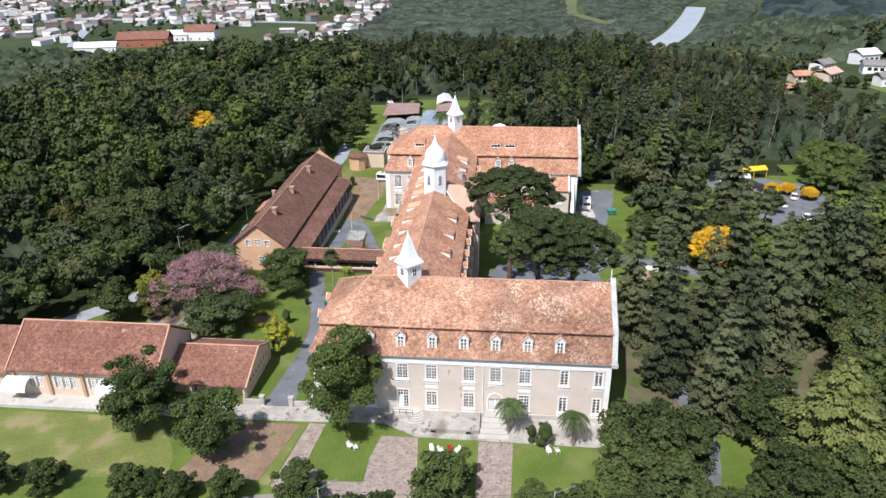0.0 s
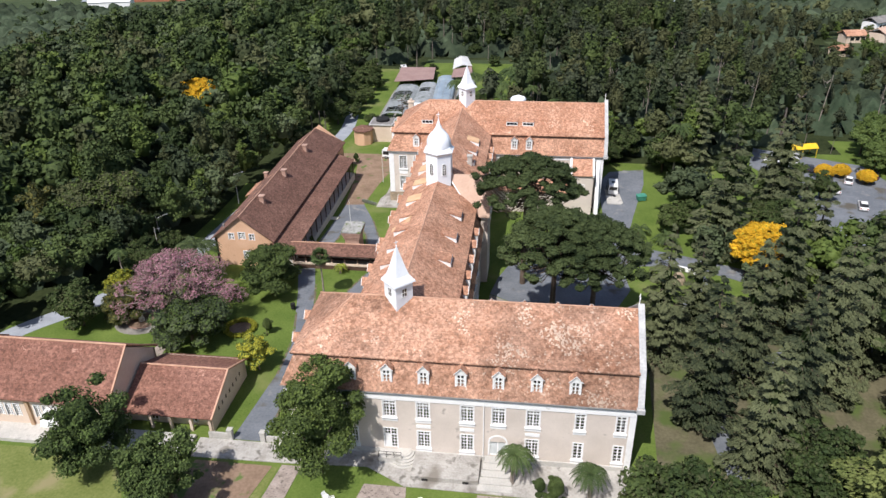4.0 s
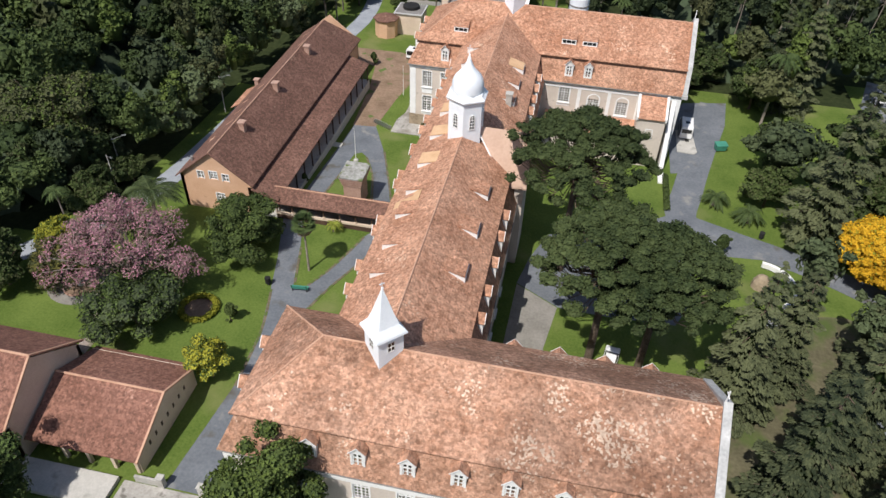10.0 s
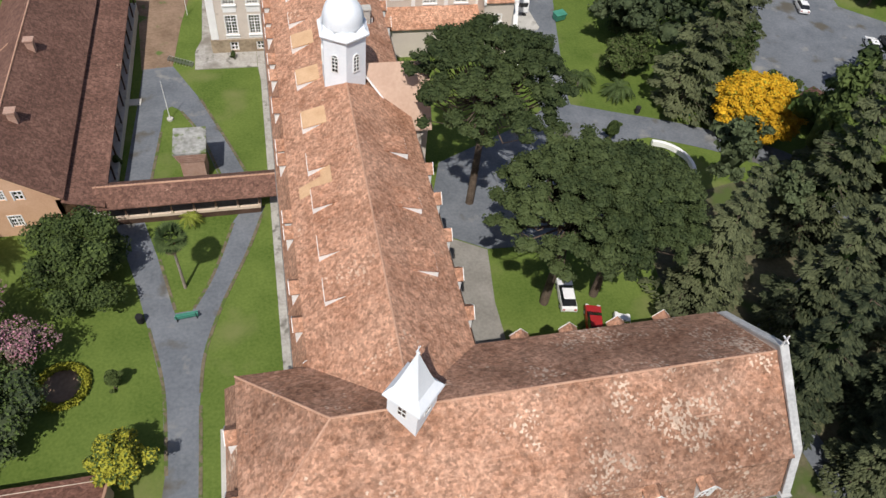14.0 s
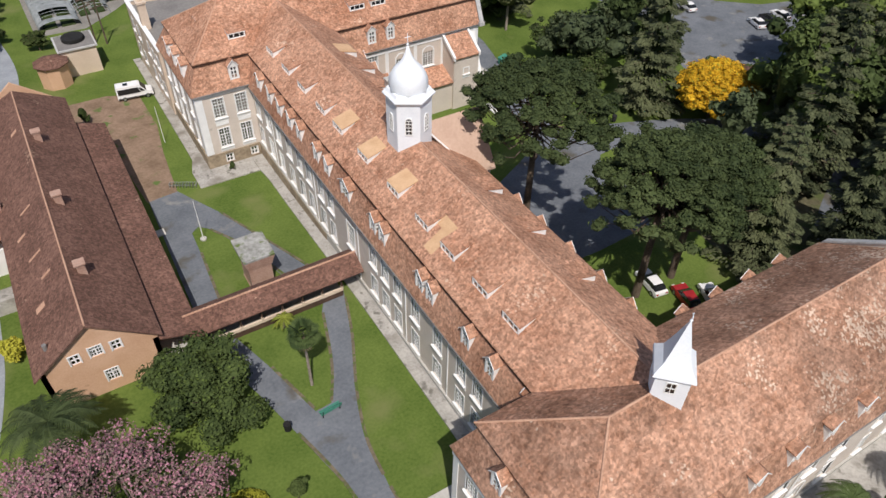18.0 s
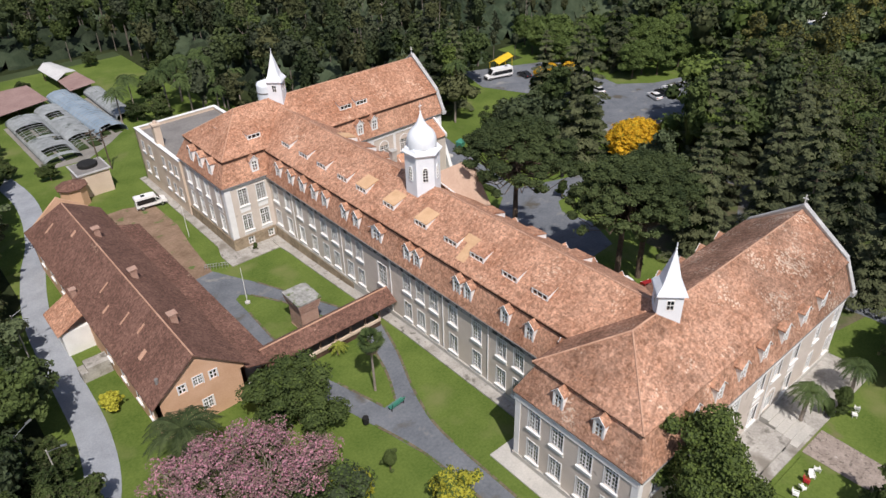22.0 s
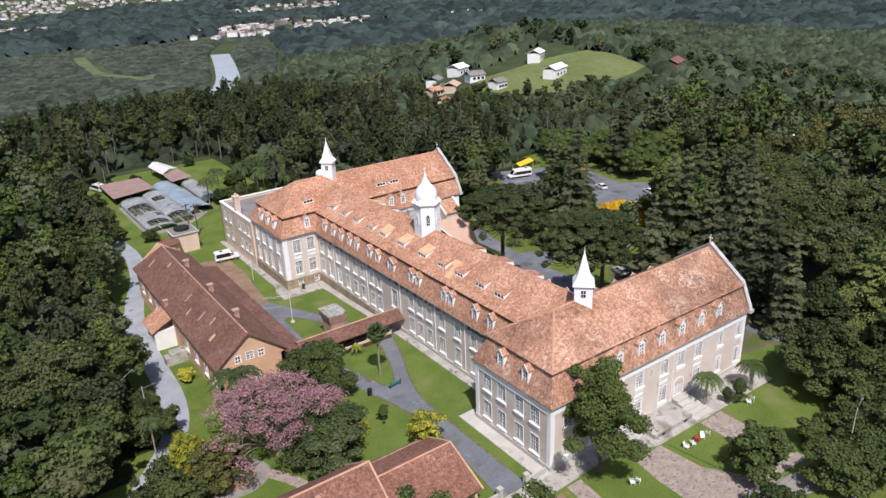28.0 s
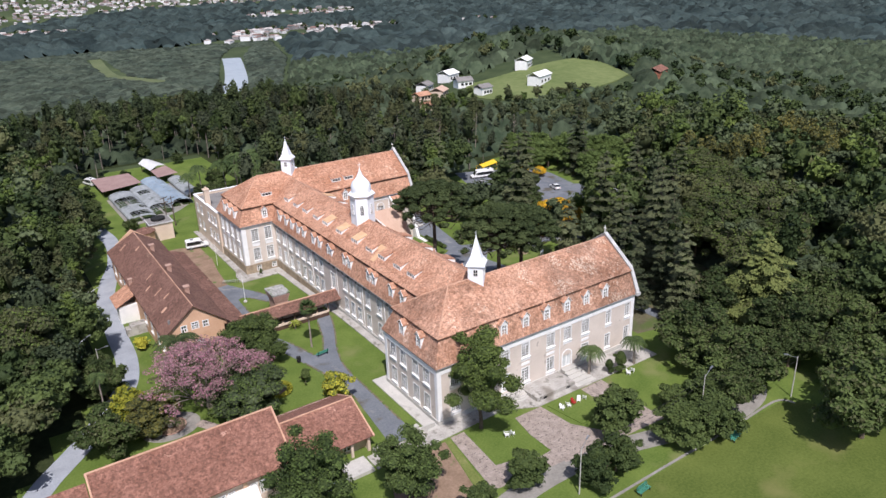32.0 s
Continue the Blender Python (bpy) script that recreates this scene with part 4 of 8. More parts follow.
# flat-roofed service block behind
service = thing("service_block", "beige flat-roofed service block with parapet and chimney", "building")
facade(service, (-15.2, 115.2), (-15.2, 95.0), -2.5, 9.0, "w", [(s, z, 1.1, 1.9, {"nx": 2, "ny": 4}) for s in (3, 6.5, 12.5, 15.5, 18) for z in (1.2, 5.4)], mat=M_SAND_WALL)
facade(service, (1.0, 115.2), (-15.2, 115.2), -2.5, 9.0, "n", [], mat=M_SAND_WALL)
facade(service, (1.0, 95.0), (1.0, 115.2), -2.5, 9.0, "e", [], mat=M_SAND_WALL)
part("flat_roof", Geo().box(-14.7, 95.5, 8.2, 0.5, 114.7, 8.4), M_ROOFGREY, service, "grey flat roof")
part("parapet_cap", Geo().box(-15.3, 95.0, 9.0, -14.6, 115.3, 9.12).box(-14.6, 114.6, 9.0, 1.1, 115.3, 9.12).box(0.4, 95.0, 9.0, 1.1, 114.6, 9.12), M_WHITE, service)
part("chimney", Geo().box(-15.0, 104.4, 7.0, -13.8, 105.6, 12.4).box(-15.15, 104.25, 12.4, -13.65, 105.75, 12.7).lathe([(0.3, 12.7), (0.3, 13.2)], 8, 0, (-14.4, 105.0)), M_SAND_WALL, service)


# ---- ground ----
def smooth(a, b, v):
    t = np.clip((v - a) / (b - a), 0, 1)
    return t * t * (3 - 2 * t)


def ground_z(x, y):
    """Height of the ground: a hilltop that falls gently north, and the valley round it."""
    x, y = np.asarray(x, float), np.asarray(y, float)
    dx = np.maximum(np.maximum(-62 - x, x - 120), 0)
    dy = np.maximum(np.maximum(-75 - y, y - 190), 0)
    d = np.hypot(dx, dy)
    hill = -1.5 * smooth(38, 76, y) * (1 - smooth(200, 300, y))
    farm = 34 * np.exp(-(((x - 300) / 150) ** 2 + ((y - 330) / 130) ** 2))
    rim = 150 * smooth(1900, 3900, np.hypot(x, y)) + 14 * np.sin(x * 0.0031 + 1) * np.sin(y * 0.0027) * smooth(1500, 2300, y)
    return rim + hill - 46 * smooth(0, 430, d) + farm * smooth(120, 260, x) + 0.8 * np.sin(x * 0.021) * np.sin(y * 0.017) * smooth(20, 120, d)


def grid_lines(lo, hi, fine_lo, fine_hi, step, far):
    inner = np.arange(fine_lo, fine_hi + 0.1, step)
    left, right, s, a, b = [], [], step, fine_lo, fine_hi
    while a > lo or b < hi:
        s *= far
        a, b = max(a - s, lo), min(b + s, hi)
        left.append(a)
        right.append(b)
    return np.unique(np.r_[left, inner, right])


gx, gy = grid_lines(-3600, 3600, -110, 125, 5, 1.16), grid_lines(-3600, 4400, -160, 200, 5, 1.16)
GX, GY = np.meshgrid(gx, gy)
GZ = ground_z(GX, GY)
gv = np.stack([GX, GY, GZ], -1).reshape(-1, 3)
nx, ny = len(gx), len(gy)
gi = np.arange(nx * ny).reshape(ny, nx)
gf = np.stack([gi[:-1, :-1], gi[:-1, 1:], gi[1:, 1:], gi[1:, :-1]], -1).reshape(-1, 4)
me = bpy.data.meshes.new("ground")
me.from_pydata(gv.tolist(), [], gf.tolist())
me.materials.append(M_GRASS)
me.materials.append(M_FIELD)
me.materials.append(M_UNDERGROWTH)
ground_mesh, ground_mid = me, gv[gf].mean(1)
cx, cy = gv[gf].mean(1)[:, 0], gv[gf].mean(1)[:, 1]
me.polygons.foreach_set("material_index", ((cx < -110) | (cx > 125) | (cy < -160) | (cy > 200)).astype(np.int32))
me.polygons.foreach_set("use_smooth", np.ones(len(gf), bool))
tagged(new("ground", me), "green lawn and forest floor falling away to the valley", "ground", kind="structure")


def sheet(name, outline, mat, label, category, lift=0.03, kerb=0.0, kind="structure", cell=2.5):
    """A paved area that follows the ground, with an edge of its own thickness."""
    bm = bmesh.new()
    vs = [bm.verts.new((x, y, 0)) for x, y in outline]
    f = bm.faces.new(vs)
    if f.normal.z < 0:
        f.normal_flip()
    f.normal_update()
    ys, xs = [p[1] for p in outline], [p[0] for p in outline]
    for axis, lo, hi in ((1, min(ys), max(ys)), (0, min(xs), max(xs))):
        k = lo + cell
        while k < hi:
            co, no = ((0, k, 0), (0, 1, 0)) if axis else ((k, 0, 0), (1, 0, 0))
            bmesh.ops.bisect_plane(bm, geom=bm.verts[:] + bm.edges[:] + bm.faces[:], plane_co=co, plane_no=no)
            k += cell
    for v in bm.verts:
        v.co.z = float(ground_z(v.co.x, v.co.y)) + lift
    edge = [e for e in bm.edges if e.is_boundary]
    side = bmesh.ops.extrude_edge_only(bm, edges=edge)
    for v in side["geom"]:
        if isinstance(v, bmesh.types.BMVert):
            v.co.z -= lift + 0.25
    bmesh.ops.recalc_face_normals(bm, faces=bm.faces)
    me = bpy.data.meshes.new(name)
    bm.to_mesh(me)
    bm.free()
    me.materials.append(mat)
    return tagged(new(name, me), label, category, kind=kind)


def ribbon(name, line, width, mat, label, category, lift=0.03):
    """A road or path of one width along a line of points."""
    pts = [Vector(p) for p in line]
    fine = []
    for i in range(len(pts) - 1):
        p0, p1, p2, p3 = pts[max(i - 1, 0)], pts[i], pts[i + 1], pts[min(i + 2, len(pts) - 1)]
        for k in range(6):
            t = k / 6
            fine.append(0.5 * (2 * p1 + (p2 - p0) * t + (2 * p0 - 5 * p1 + 4 * p2 - p3) * t * t + (3 * p1 - p0 - 3 * p2 + p3) * t ** 3))
    fine.append(pts[-1])
    l, r = [], []
    for i, p in enumerate(fine):
        d = (fine[min(i + 1, len(fine) - 1)] - fine[max(i - 1, 0)]).normalized()
        n = Vector((-d.y, d.x)) * width / 2
        l.append(p + n)
        r.append(p - n)
    g = Geo()
    for i in range(len(fine) - 1):
        o = [(*q, float(ground_z(*q)) + lift) for q in (l[i], r[i], r[i + 1], l[i + 1])]
        g.face(*o)
        for a, b in ((l[i], l[i + 1]), (r[i + 1], r[i])):
            za, zb = float(ground_z(*a)), float(ground_z(*b))
            g.face((*a, za + lift), (*b, zb + lift), (*b, zb - 0.2), (*a, za - 0.2))
    return tagged(part(name, g, mat), label, category, kind="structure")


# asphalt paths in the west garden and the courtyard
sheet("garden_path", [(-20.5, 3.6), (-16.3, 3.6), (-16.4, 16.3), (-16.4, 22.7), (-16.0, 28.2), (-14.3, 33.8), (-11.7, 40.1), (-9.4, 47.0), (-11.8, 47.0), (-12.9, 45.0), (-15.1, 37.8), (-17.1, 33.4), (-18.8, 33.3), (-20.6, 40.4), (-22.6, 47.2), (-25.6, 47.2), (-22.8, 37.9), (-21.3, 31.9), (-19.7, 24.9), (-19.2, 16.5)], M_ASPHALT, "blue-grey asphalt garden path with a fork", "path")
sheet("courtyard_path", [(-25.0, 50.5), (-22.2, 50.5), (-21.4, 62.0), (-21.2, 66.4), (-20.2, 67.2), (-19.2, 66.3), (-16.5, 60.5), (-13.8, 50.5), (-10.6, 50.5), (-13.9, 60.5), (-16.9, 68.8), (-20.3, 76.0), (-24.2, 75.6), (-24.6, 63.3)], M_ASPHALT, "blue-grey asphalt path round a triangular lawn", "path", lift=0.035)
sheet("earth_yard", [(-24.4, 75.4), (-20.4, 75.6), (-19.5, 86), (-18.4, 93.5), (-18.6, 104), (-23.3, 106), (-34.0, 106.0), (-33.0, 101.0), (-27.0, 98.5), (-25.6, 89.8)], M_DIRT, "bare brown earth yard with tyre marks", "yard")
sheet("wing_pavement", [(-8.75, 20.1), (-7.2, 20.1), (-7.2, 78.5), (-9.0, 78.5), (-9.0, 75.0), (-8.75, 72.0)], M_OLDCONCRETE, "pale concrete pavement along the wing", "pavement", lift=0.16)
sheet("back_pavement", [(-17.4, 75.0), (-9.05, 75.0), (-9.05, 78.5), (-14.9, 78.5), (-14.9, 95.0), (-15.3, 116.0), (-16.5, 116.0), (-16.5, 82.0), (-17.4, 79.0)], M_OLDCONCRETE, "pale concrete pavement round the corner", "pavement", lift=0.15)
sheet("front_side_pavement", [(-14.6, 3.0), (-12.75, 3.0), (-12.75, 18.6), (-9.65, 18.6), (-9.65, 20.0), (-14.6, 20.0)], M_CONCRETE, "pale concrete pavement along the front wing", "pavement", lift=0.15)
ribbon("west_road", [(-68, 12), (-62.5, 22.5), (-56.2, 30.2), (-48.6, 41.2), (-45.9, 52), (-45.2, 66), (-44.3, 82), (-41.5, 95), (-38.0, 106), (-36, 122), (-38, 140), (-42, 165)], 3.6, M_GRAVEL, "pale narrow service road along the forest edge", "road")
sheet("front_terrace", [(-24.5, 0.2), (-12.6, 0.4), (-2.8, 0.9), (2.0, -1.6), (28.0, -1.9), (28.0, 3.3), (-24.5, 3.4)], M_OLDCONCRETE, "worn pale concrete terrace before the facade", "terrace", lift=0.10)
sheet("annex_terrace", [(-64, 0.2), (-25.0, 0.2), (-25.0, 3.4), (-64, 3.4)], M_CONCRETE, "white concrete terrace before the annex", "terrace", lift=0.5)
sheet("cobbled_drive", [(-2.6, -1.7), (2.3, -1.7), (2.9, -7.6), (6.2, -12.4), (10.4, -12.6), (10.4, -1.95), (14.9, -1.95), (14.6, -12.5), (14.8, -14.6), (-3.6, -13.4), (-3.4, -13.1), (-9.5, -12.6), (-9.3, -10.6), (-3.4, -10.4), (-3.4, -6)], M_COBBLE, "worn pinkish cobbled drive", "drive", lift=0.05)
sheet("island_lawn", [(3.2, -2.2), (9.9, -2.2), (9.9, -8.6), (4.2, -8.6)], M_GRASS, "small square lawn in the cobbles", "lawn", lift=0.12)
sheet("garden_walk", [(-12.9, 0.1), (-10.6, 0.1), (-11.4, -8.4), (-9.4, -8.8), (-9.4, -10.6), (-13.0, -12.2), (-14.6, -12.0)], M_COBBLE, "narrow cobbled walk beside the lawn", "path", lift=0.045)
ribbon("front_road", [(-70, -18.4), (-40, -18.2), (-24, -17.4), (-14, -14.9), (-6, -14.2), (2, -14.7), (10, -16.8), (18, -19.0), (25, -19.6), (31, -18.2), (35.5, -13.5)], 3.4, M_SHADEPATH, "worn grey road along the hedge", "road", lift=0.035)
ribbon("east_drive", [(38.5, 100), (36.5, 88), (32.5, 70), (31.5, 60), (42, 56.0), (52, 51.0), (60, 44), (64, 30)], 4.6, M_ASPHALT, "asphalt drive curving past the chapel", "drive")
sheet("chapel_yard", [(29.9, 74), (36, 76), (40, 92), (41, 101), (33, 99), (29.9, 92)], M_ASPHALT, "asphalt yard behind the chapel", "yard", lift=0.04)
sheet("east_court", [(14.6, 37.2), (20, 37), (29, 37.5), (32, 44), (31.5, 50), (34, 53), (44, 54), (44, 57.5), (31, 63), (24, 58), (12, 52), (10, 46), (9, 40.5)], M_ASPHALT, "shaded grey asphalt courtyard under the pines", "yard", lift=0.026)
# brown litter whose dull dark tone also stands for the conifers' shade
sheet("conifer_litter", [(31, 5), (45, 2), (62, 8), (74, 22), (80, 36), (72, 43), (58, 40), (50, 44), (40, 42), (33, 34)], M_NEEDLEBED, "brown needle litter, darkened as shade under the conifers", "leaf litter", lift=0.02)
sheet("east_strip", [(8.6, 19.5), (13.3, 19.5), (13.5, 30), (14.5, 37.1), (9, 40.3)], M_SHADEPATH, "pale worn paving between the wings", "pavement", lift=0.03)
sheet("car_park", [(62, 60), (72, 60), (86, 60), (112, 66), (116, 73), (98, 78), (91, 84), (94, 98), (92, 108), (70, 118), (66, 106), (72, 92), (72, 80), (66, 70)], M_ASPHALT, "asphalt car park among the trees", "car park", lift=0.03)
sheet("nursery_yard", [(-29.5, 133), (-21, 132.5), (-14.5, 138), (-9, 144), (-6, 160), (-6, 172), (-18, 166), (-30, 163)], M_SHADEPATH, "bare grey ground of the nursery", "yard", lift=0.02)
ribbon("east_walk", [(35.3, -13.8), (38.4, -8), (40.2, 0), (39.6, 8), (39.4, 14), (42, 22), (56, 30), (63, 33)], 2.6, M_ASPHALT, "asphalt walk between the conifers", "path", lift=0.035)


for line in ([(-16.3, 24.0), (-15.9, 28.2), (-14.2, 33.8), (-11.6, 40.1), (-9.7, 45.8)], [(-17.0, 33.6), (-15.0, 37.9), (-12.9, 44.8)], [(-20.5, 40.5), (-18.75, 33.6)], [(-19.1, 16.5), (-19.6, 24.9), (-21.2, 31.9)], [(-16.35, 8.0), (-16.3, 16.3), (-16.3, 22.7)], [(-13.7, 51.0), (-16.4, 60.5), (-19.0, 66.0)], [(-10.5, 51.0), (-13.8, 60.5), (-16.8, 68.8)], [(-22.1, 51.0), (-21.3, 62.0)]):
    ribbon("leaf_litter", line, 0.32, M_LITTER, "brown strip of fallen leaves along the path", "leaf litter", lift=0.05)


# ---- low house with a verandah ----
def low_house():
    h = thing("low_house", "long ochre-plastered house with brown tiled roof and verandah", "house")
    x0, x1, y0, y1, xr = -39.9, -29.4, 45.9, 95.6, -34.7
    e, r = 5.3, 9.5
    wins = [(3.2, 5.0, 0.85, 1.2, {"nx": 2, "ny": 2, "sill": False}), (5.1, 5.1, 1.1, 1.3, {"nx": 4, "ny": 3, "sill": False}), (6.9, 5.0, 0.85, 1.2, {"nx": 2, "ny": 2, "sill": False}), (5.6, 1.2, 1.15, 1.6, {"nx": 4, "ny": 3, "sill": False})]
    g = wall_with_openings((x0, y0), (x1, y0), -1.8, e, (0, 1), 0.4, [(s, w, z, min(z + hh, e)) for s, z, w, hh, _ in wins])
    up = [(3.2, 0.85, 6.2), (5.1, 1.1, 6.4), (6.9, 0.85, 6.2)]
    cuts = sorted({x0, xr, x1, *[round(x0 + s + k * w / 2, 3) for s, w, _ in up for k in (-1, 1)]})
    top = lambda x: e + (r - e) * (1 - abs(x - xr) / (xr - x0 if x < xr else x1 - xr))
    for a, b in zip(cuts, cuts[1:]):
        foot = max([t for s, w, t in up if abs((a + b) / 2 - x0 - s) < w / 2] + [e])
        if top(a) > foot or top(b) > foot:
            g.prism([(a, y0, foot), (b, y0, foot), (b, y0, max(top(b), foot)), (a, y0, max(top(a), foot))], (0, 0.4, 0))
    part("wall", g, M_PEACH_WALL, h)
    for s, z, w, hh, o in wins:
        add_window(h, (x0 + s, y0, z), "s", w, hh, **o)
    facade(h, (x0, y1), (x0, y0), -2.2, e, "w", [(s, 1.2, 1.3, 1.8, {"nx": 4, "ny": 4}) for s in (4, 9, 14, 33, 38, 43, 47)], mat=M_PEACH_WALL)
    facade(h, (x1, y0), (x1, y1), -2.2, 4.6, "e", [(s, 0.2, 1.2, 2.2, {"nx": 2, "ny": 4, "sill": False}) for s in (6, 11, 16, 21, 26, 31, 36, 41)], mat=M_PEACH_WALL)
    part("back_wall", Geo().prism([(x0, y1, -2.2), (x1, y1, -2.2), (x1, y1, e), (xr, y1, r - 0.1), (x0, y1, e)], (0, -0.4, 0)), M_PEACH_WALL, h)
    roof = Geo()
    hb = 3.2
    roof.prism([(x0 - 0.55, y0 - 0.45, e - 0.35), (xr, y0 - 0.45, r), (xr, y1 - hb, r), (x0 - 0.55, y1 + 0.4, e - 0.35)], (0, 0, 0.18))
    roof.prism([(x1 + 0.5, y0 - 0.45, e - 0.35), (x1 + 0.5, y1 + 0.4, e - 0.35), (xr, y1 - hb, r), (xr, y0 - 0.45, r)], (0, 0, 0.18))
    roof.prism([(x0 - 0.55, y1 + 0.4, e - 0.35), (xr, y1 - hb, r), (x1 + 0.5, y1 + 0.4, e - 0.35)], (0, 0, 0.18))
    part("roof", roof, M_TILE_BROWN, h, "brown weathered tiled gable roof")
    line = Geo()
    ridge_line(line, (xr, y0 - 0.4, r + 0.18), (xr, y1 - hb, r + 0.18), 0.1)
    part("ridge_tiles", line, M_RIDGE, h)
    part("verandah_roof", Geo().prism([(x1 + 0.1, y0 - 0.4, 4.45), (x1 + 4.0, y0 - 0.4, 3.25), (x1 + 4.0, y1 - 6, 3.25), (x1 + 0.1, y1 - 6, 4.45)], (0, 0, 0.15)), M_TILE_BROWN, h, "low verandah roof of brown tiles")
    for i in range(14):
        y = y0 + 0.3 + i * 3.3
        if y < y1 - 6:
            z = float(ground_z(x1 + 3.7, y))
            part("post", Geo().box(x1 + 3.6, y, z, x1 + 3.78, y + 0.18, 3.3), M_DARKWOOD, h)
    part("verandah_floor", Geo().box(x1, y0 + 0.2, -2.0, x1 + 3.9, y1 - 6, 0.12), M_CONCRETE, h)
    for y in (53.5, 66.0, 80.0):
        c = part("chimney", Geo().box(-33.9, y, 8.0, -33.1, y + 0.8, 9.9), M_OLDBRICK, h)
        part("chimney_cap", Geo().box(-34.05, y - 0.12, 9.9, -32.95, y + 0.92, 10.06), M_OLDBRICK, c)
    part("chimney", Geo().box(-40.3, 72.6, 3.5, -39.6, 73.3, 6.4).box(-40.4, 72.5, 6.4, -39.5, 73.4, 6.55), M_OLDBRICK, h)
    part("vent_pipe", Geo().tube((-38.6, 47.6, 5.8), (-38.6, 47.6, 7.2), 0.22, 0.22, 8), M_ROOFGREY, h)
    for k, (u, y, w, ln) in enumerate([(0.32, 52.5, 0.7, 1.0), (0.55, 56.0, 0.35, 1.1), (0.42, 60.0, 0.3, 1.4), (0.30, 64.5, 0.4, 1.0), (0.48, 68.0, 0.3, 1.3), (0.72, 83.0, 0.6, 0.8), (0.36, 90.0, 0.35, 1.4)]):
        x, z = x0 - 0.55 + u * (xr - x0 + 0.55), e - 0.35 + u * (r - e + 0.35) + 0.19
        g = (r - e + 0.35) / (xr - x0 + 0.55)
        part("patch_tiles", Geo().prism([(x, y, z), (x, y + w, z), (x + ln, y + w, z + g * ln), (x + ln, y, z + g * ln)], (0, 0, 0.05)), M_RIDGE, h, "pale replaced tiles")
    # lean-to of white boards with a rusty roof
    part("lean_to", Geo().box(-43.4, 70.2, -1.8, -39.9, 74.0, 2.2), M_WHITE, h, "white boarded lean-to")
    part("lean_to_roof", Geo().prism([(-43.9, 69.8, 2.2), (-39.8, 69.8, 4.3), (-39.8, 76.5, 4.3), (-43.9, 76.5, 2.2)], (0, 0, 0.12)), M_TILE, h)
    part("side_steps", Geo().box(-42.8, 63.0, -1.2, -40.0, 65.0, 0.9).box(-43.6, 63.0, -1.4, -42.8, 65.0, 0.3), M_OLDCONCRETE, h)
    return h


low_house()

# ---- covered passage ----
passage = thing("covered_passage", "covered walkway with brown tiled roof on short pillars", "walkway")
part("roof", Geo().prism([(-26.6, 45.55, 2.75), (-7.3, 45.55, 2.75), (-7.3, 47.6, 4.1), (-26.6, 47.6, 4.1)], (0, 0, 0.14)).prism([(-26.6, 49.65, 2.75), (-26.6, 47.6, 4.1), (-7.3, 47.6, 4.1), (-7.3, 49.65, 2.75)], (0, 0, 0.14)), M_TILE_BROWN, passage)
for i in range(48):
    part("ridge_tile", Geo().tube((-26.6 + i * 0.402, 47.6, 4.24), (-26.24 + i * 0.402, 47.6, 4.27), 0.10, 0.13, 6), M_RIDGE, passage)
# the slab's darker paving colour stands for shade under the roof
part("floor_slab", Geo().box(-26.4, 46.3, -0.6, -9.7, 48.9, 0.16), M_SHADEPATH, passage)
for y in (46.1, 48.9):
    part("low_wall", Geo().box(-26.2, y, -0.5, -9.8, y + 0.18, 0.62), M_DARKWOOD, passage, "dark low wall below the pale cap")
    part("wall_cap", Geo().box(-26.25, y - 0.04, 0.62, -9.75, y + 0.22, 0.98), M_SAND_WALL, passage)
    for i in range(8):
        post = part("pillar", Geo().box(-26.2 + i * 2.32, y - 0.02, 1.2, -26.02 + i * 2.32, y + 0.16, 3.0), M_DARKWOOD, passage)
        part("pillar_foot", Geo().box(-26.24 + i * 2.32, y - 0.05, 0.98, -25.98 + i * 2.32, y + 0.2, 1.3), M_SAND_WALL, post)

# ---- brick well house ----
well = thing("brick_well_house", "small square red-brick tower with mossy flat roof", "well house")
part("body", Geo().box(-18.2, 52.2, -0.8, -15.6, 55.4, 2.7), M_OLDBRICK, well)
for i, z in enumerate((-0.8,)):
    part("plinth_course", Geo().box(-18.26, 52.14, z, -15.54, 55.46, z + 0.28), M_OLDBRICK, well)
for i, z in enumerate((2.75, 3.12, 3.50, 3.88)):
    k = 0.14 + 0.10 * i
    part("cornice_course", Geo().box(-18.2 - k, 52.2 - k, z, -15.6 + k, 55.4 + k, z + 0.27), M_OLDBRICK, well)
    part("joint_course", Geo().box(-18.2 - k + 0.12, 52.2 - k + 0.12, z + 0.25, -15.6 + k - 0.12, 55.4 + k - 0.12, z + 0.4), M_DARKWOOD, well)
part("roof_slab", Geo().prism([(-18.7, 51.7, 4.14), (-15.1, 51.7, 4.14), (-15.1, 55.9, 4.3), (-18.7, 55.9, 4.3)], (0, 0, 0.25)), material("mossy_slab", (0.16, 0.16, 0.14), (0.42, 0.42, 0.40), 0.95, 2.5, 0.6, 0.4, 8, spots=[((0.12, 0.16, 0.05), 0.9, 0.55, 0.1)]), well, "lichen-grey flat roof slab")


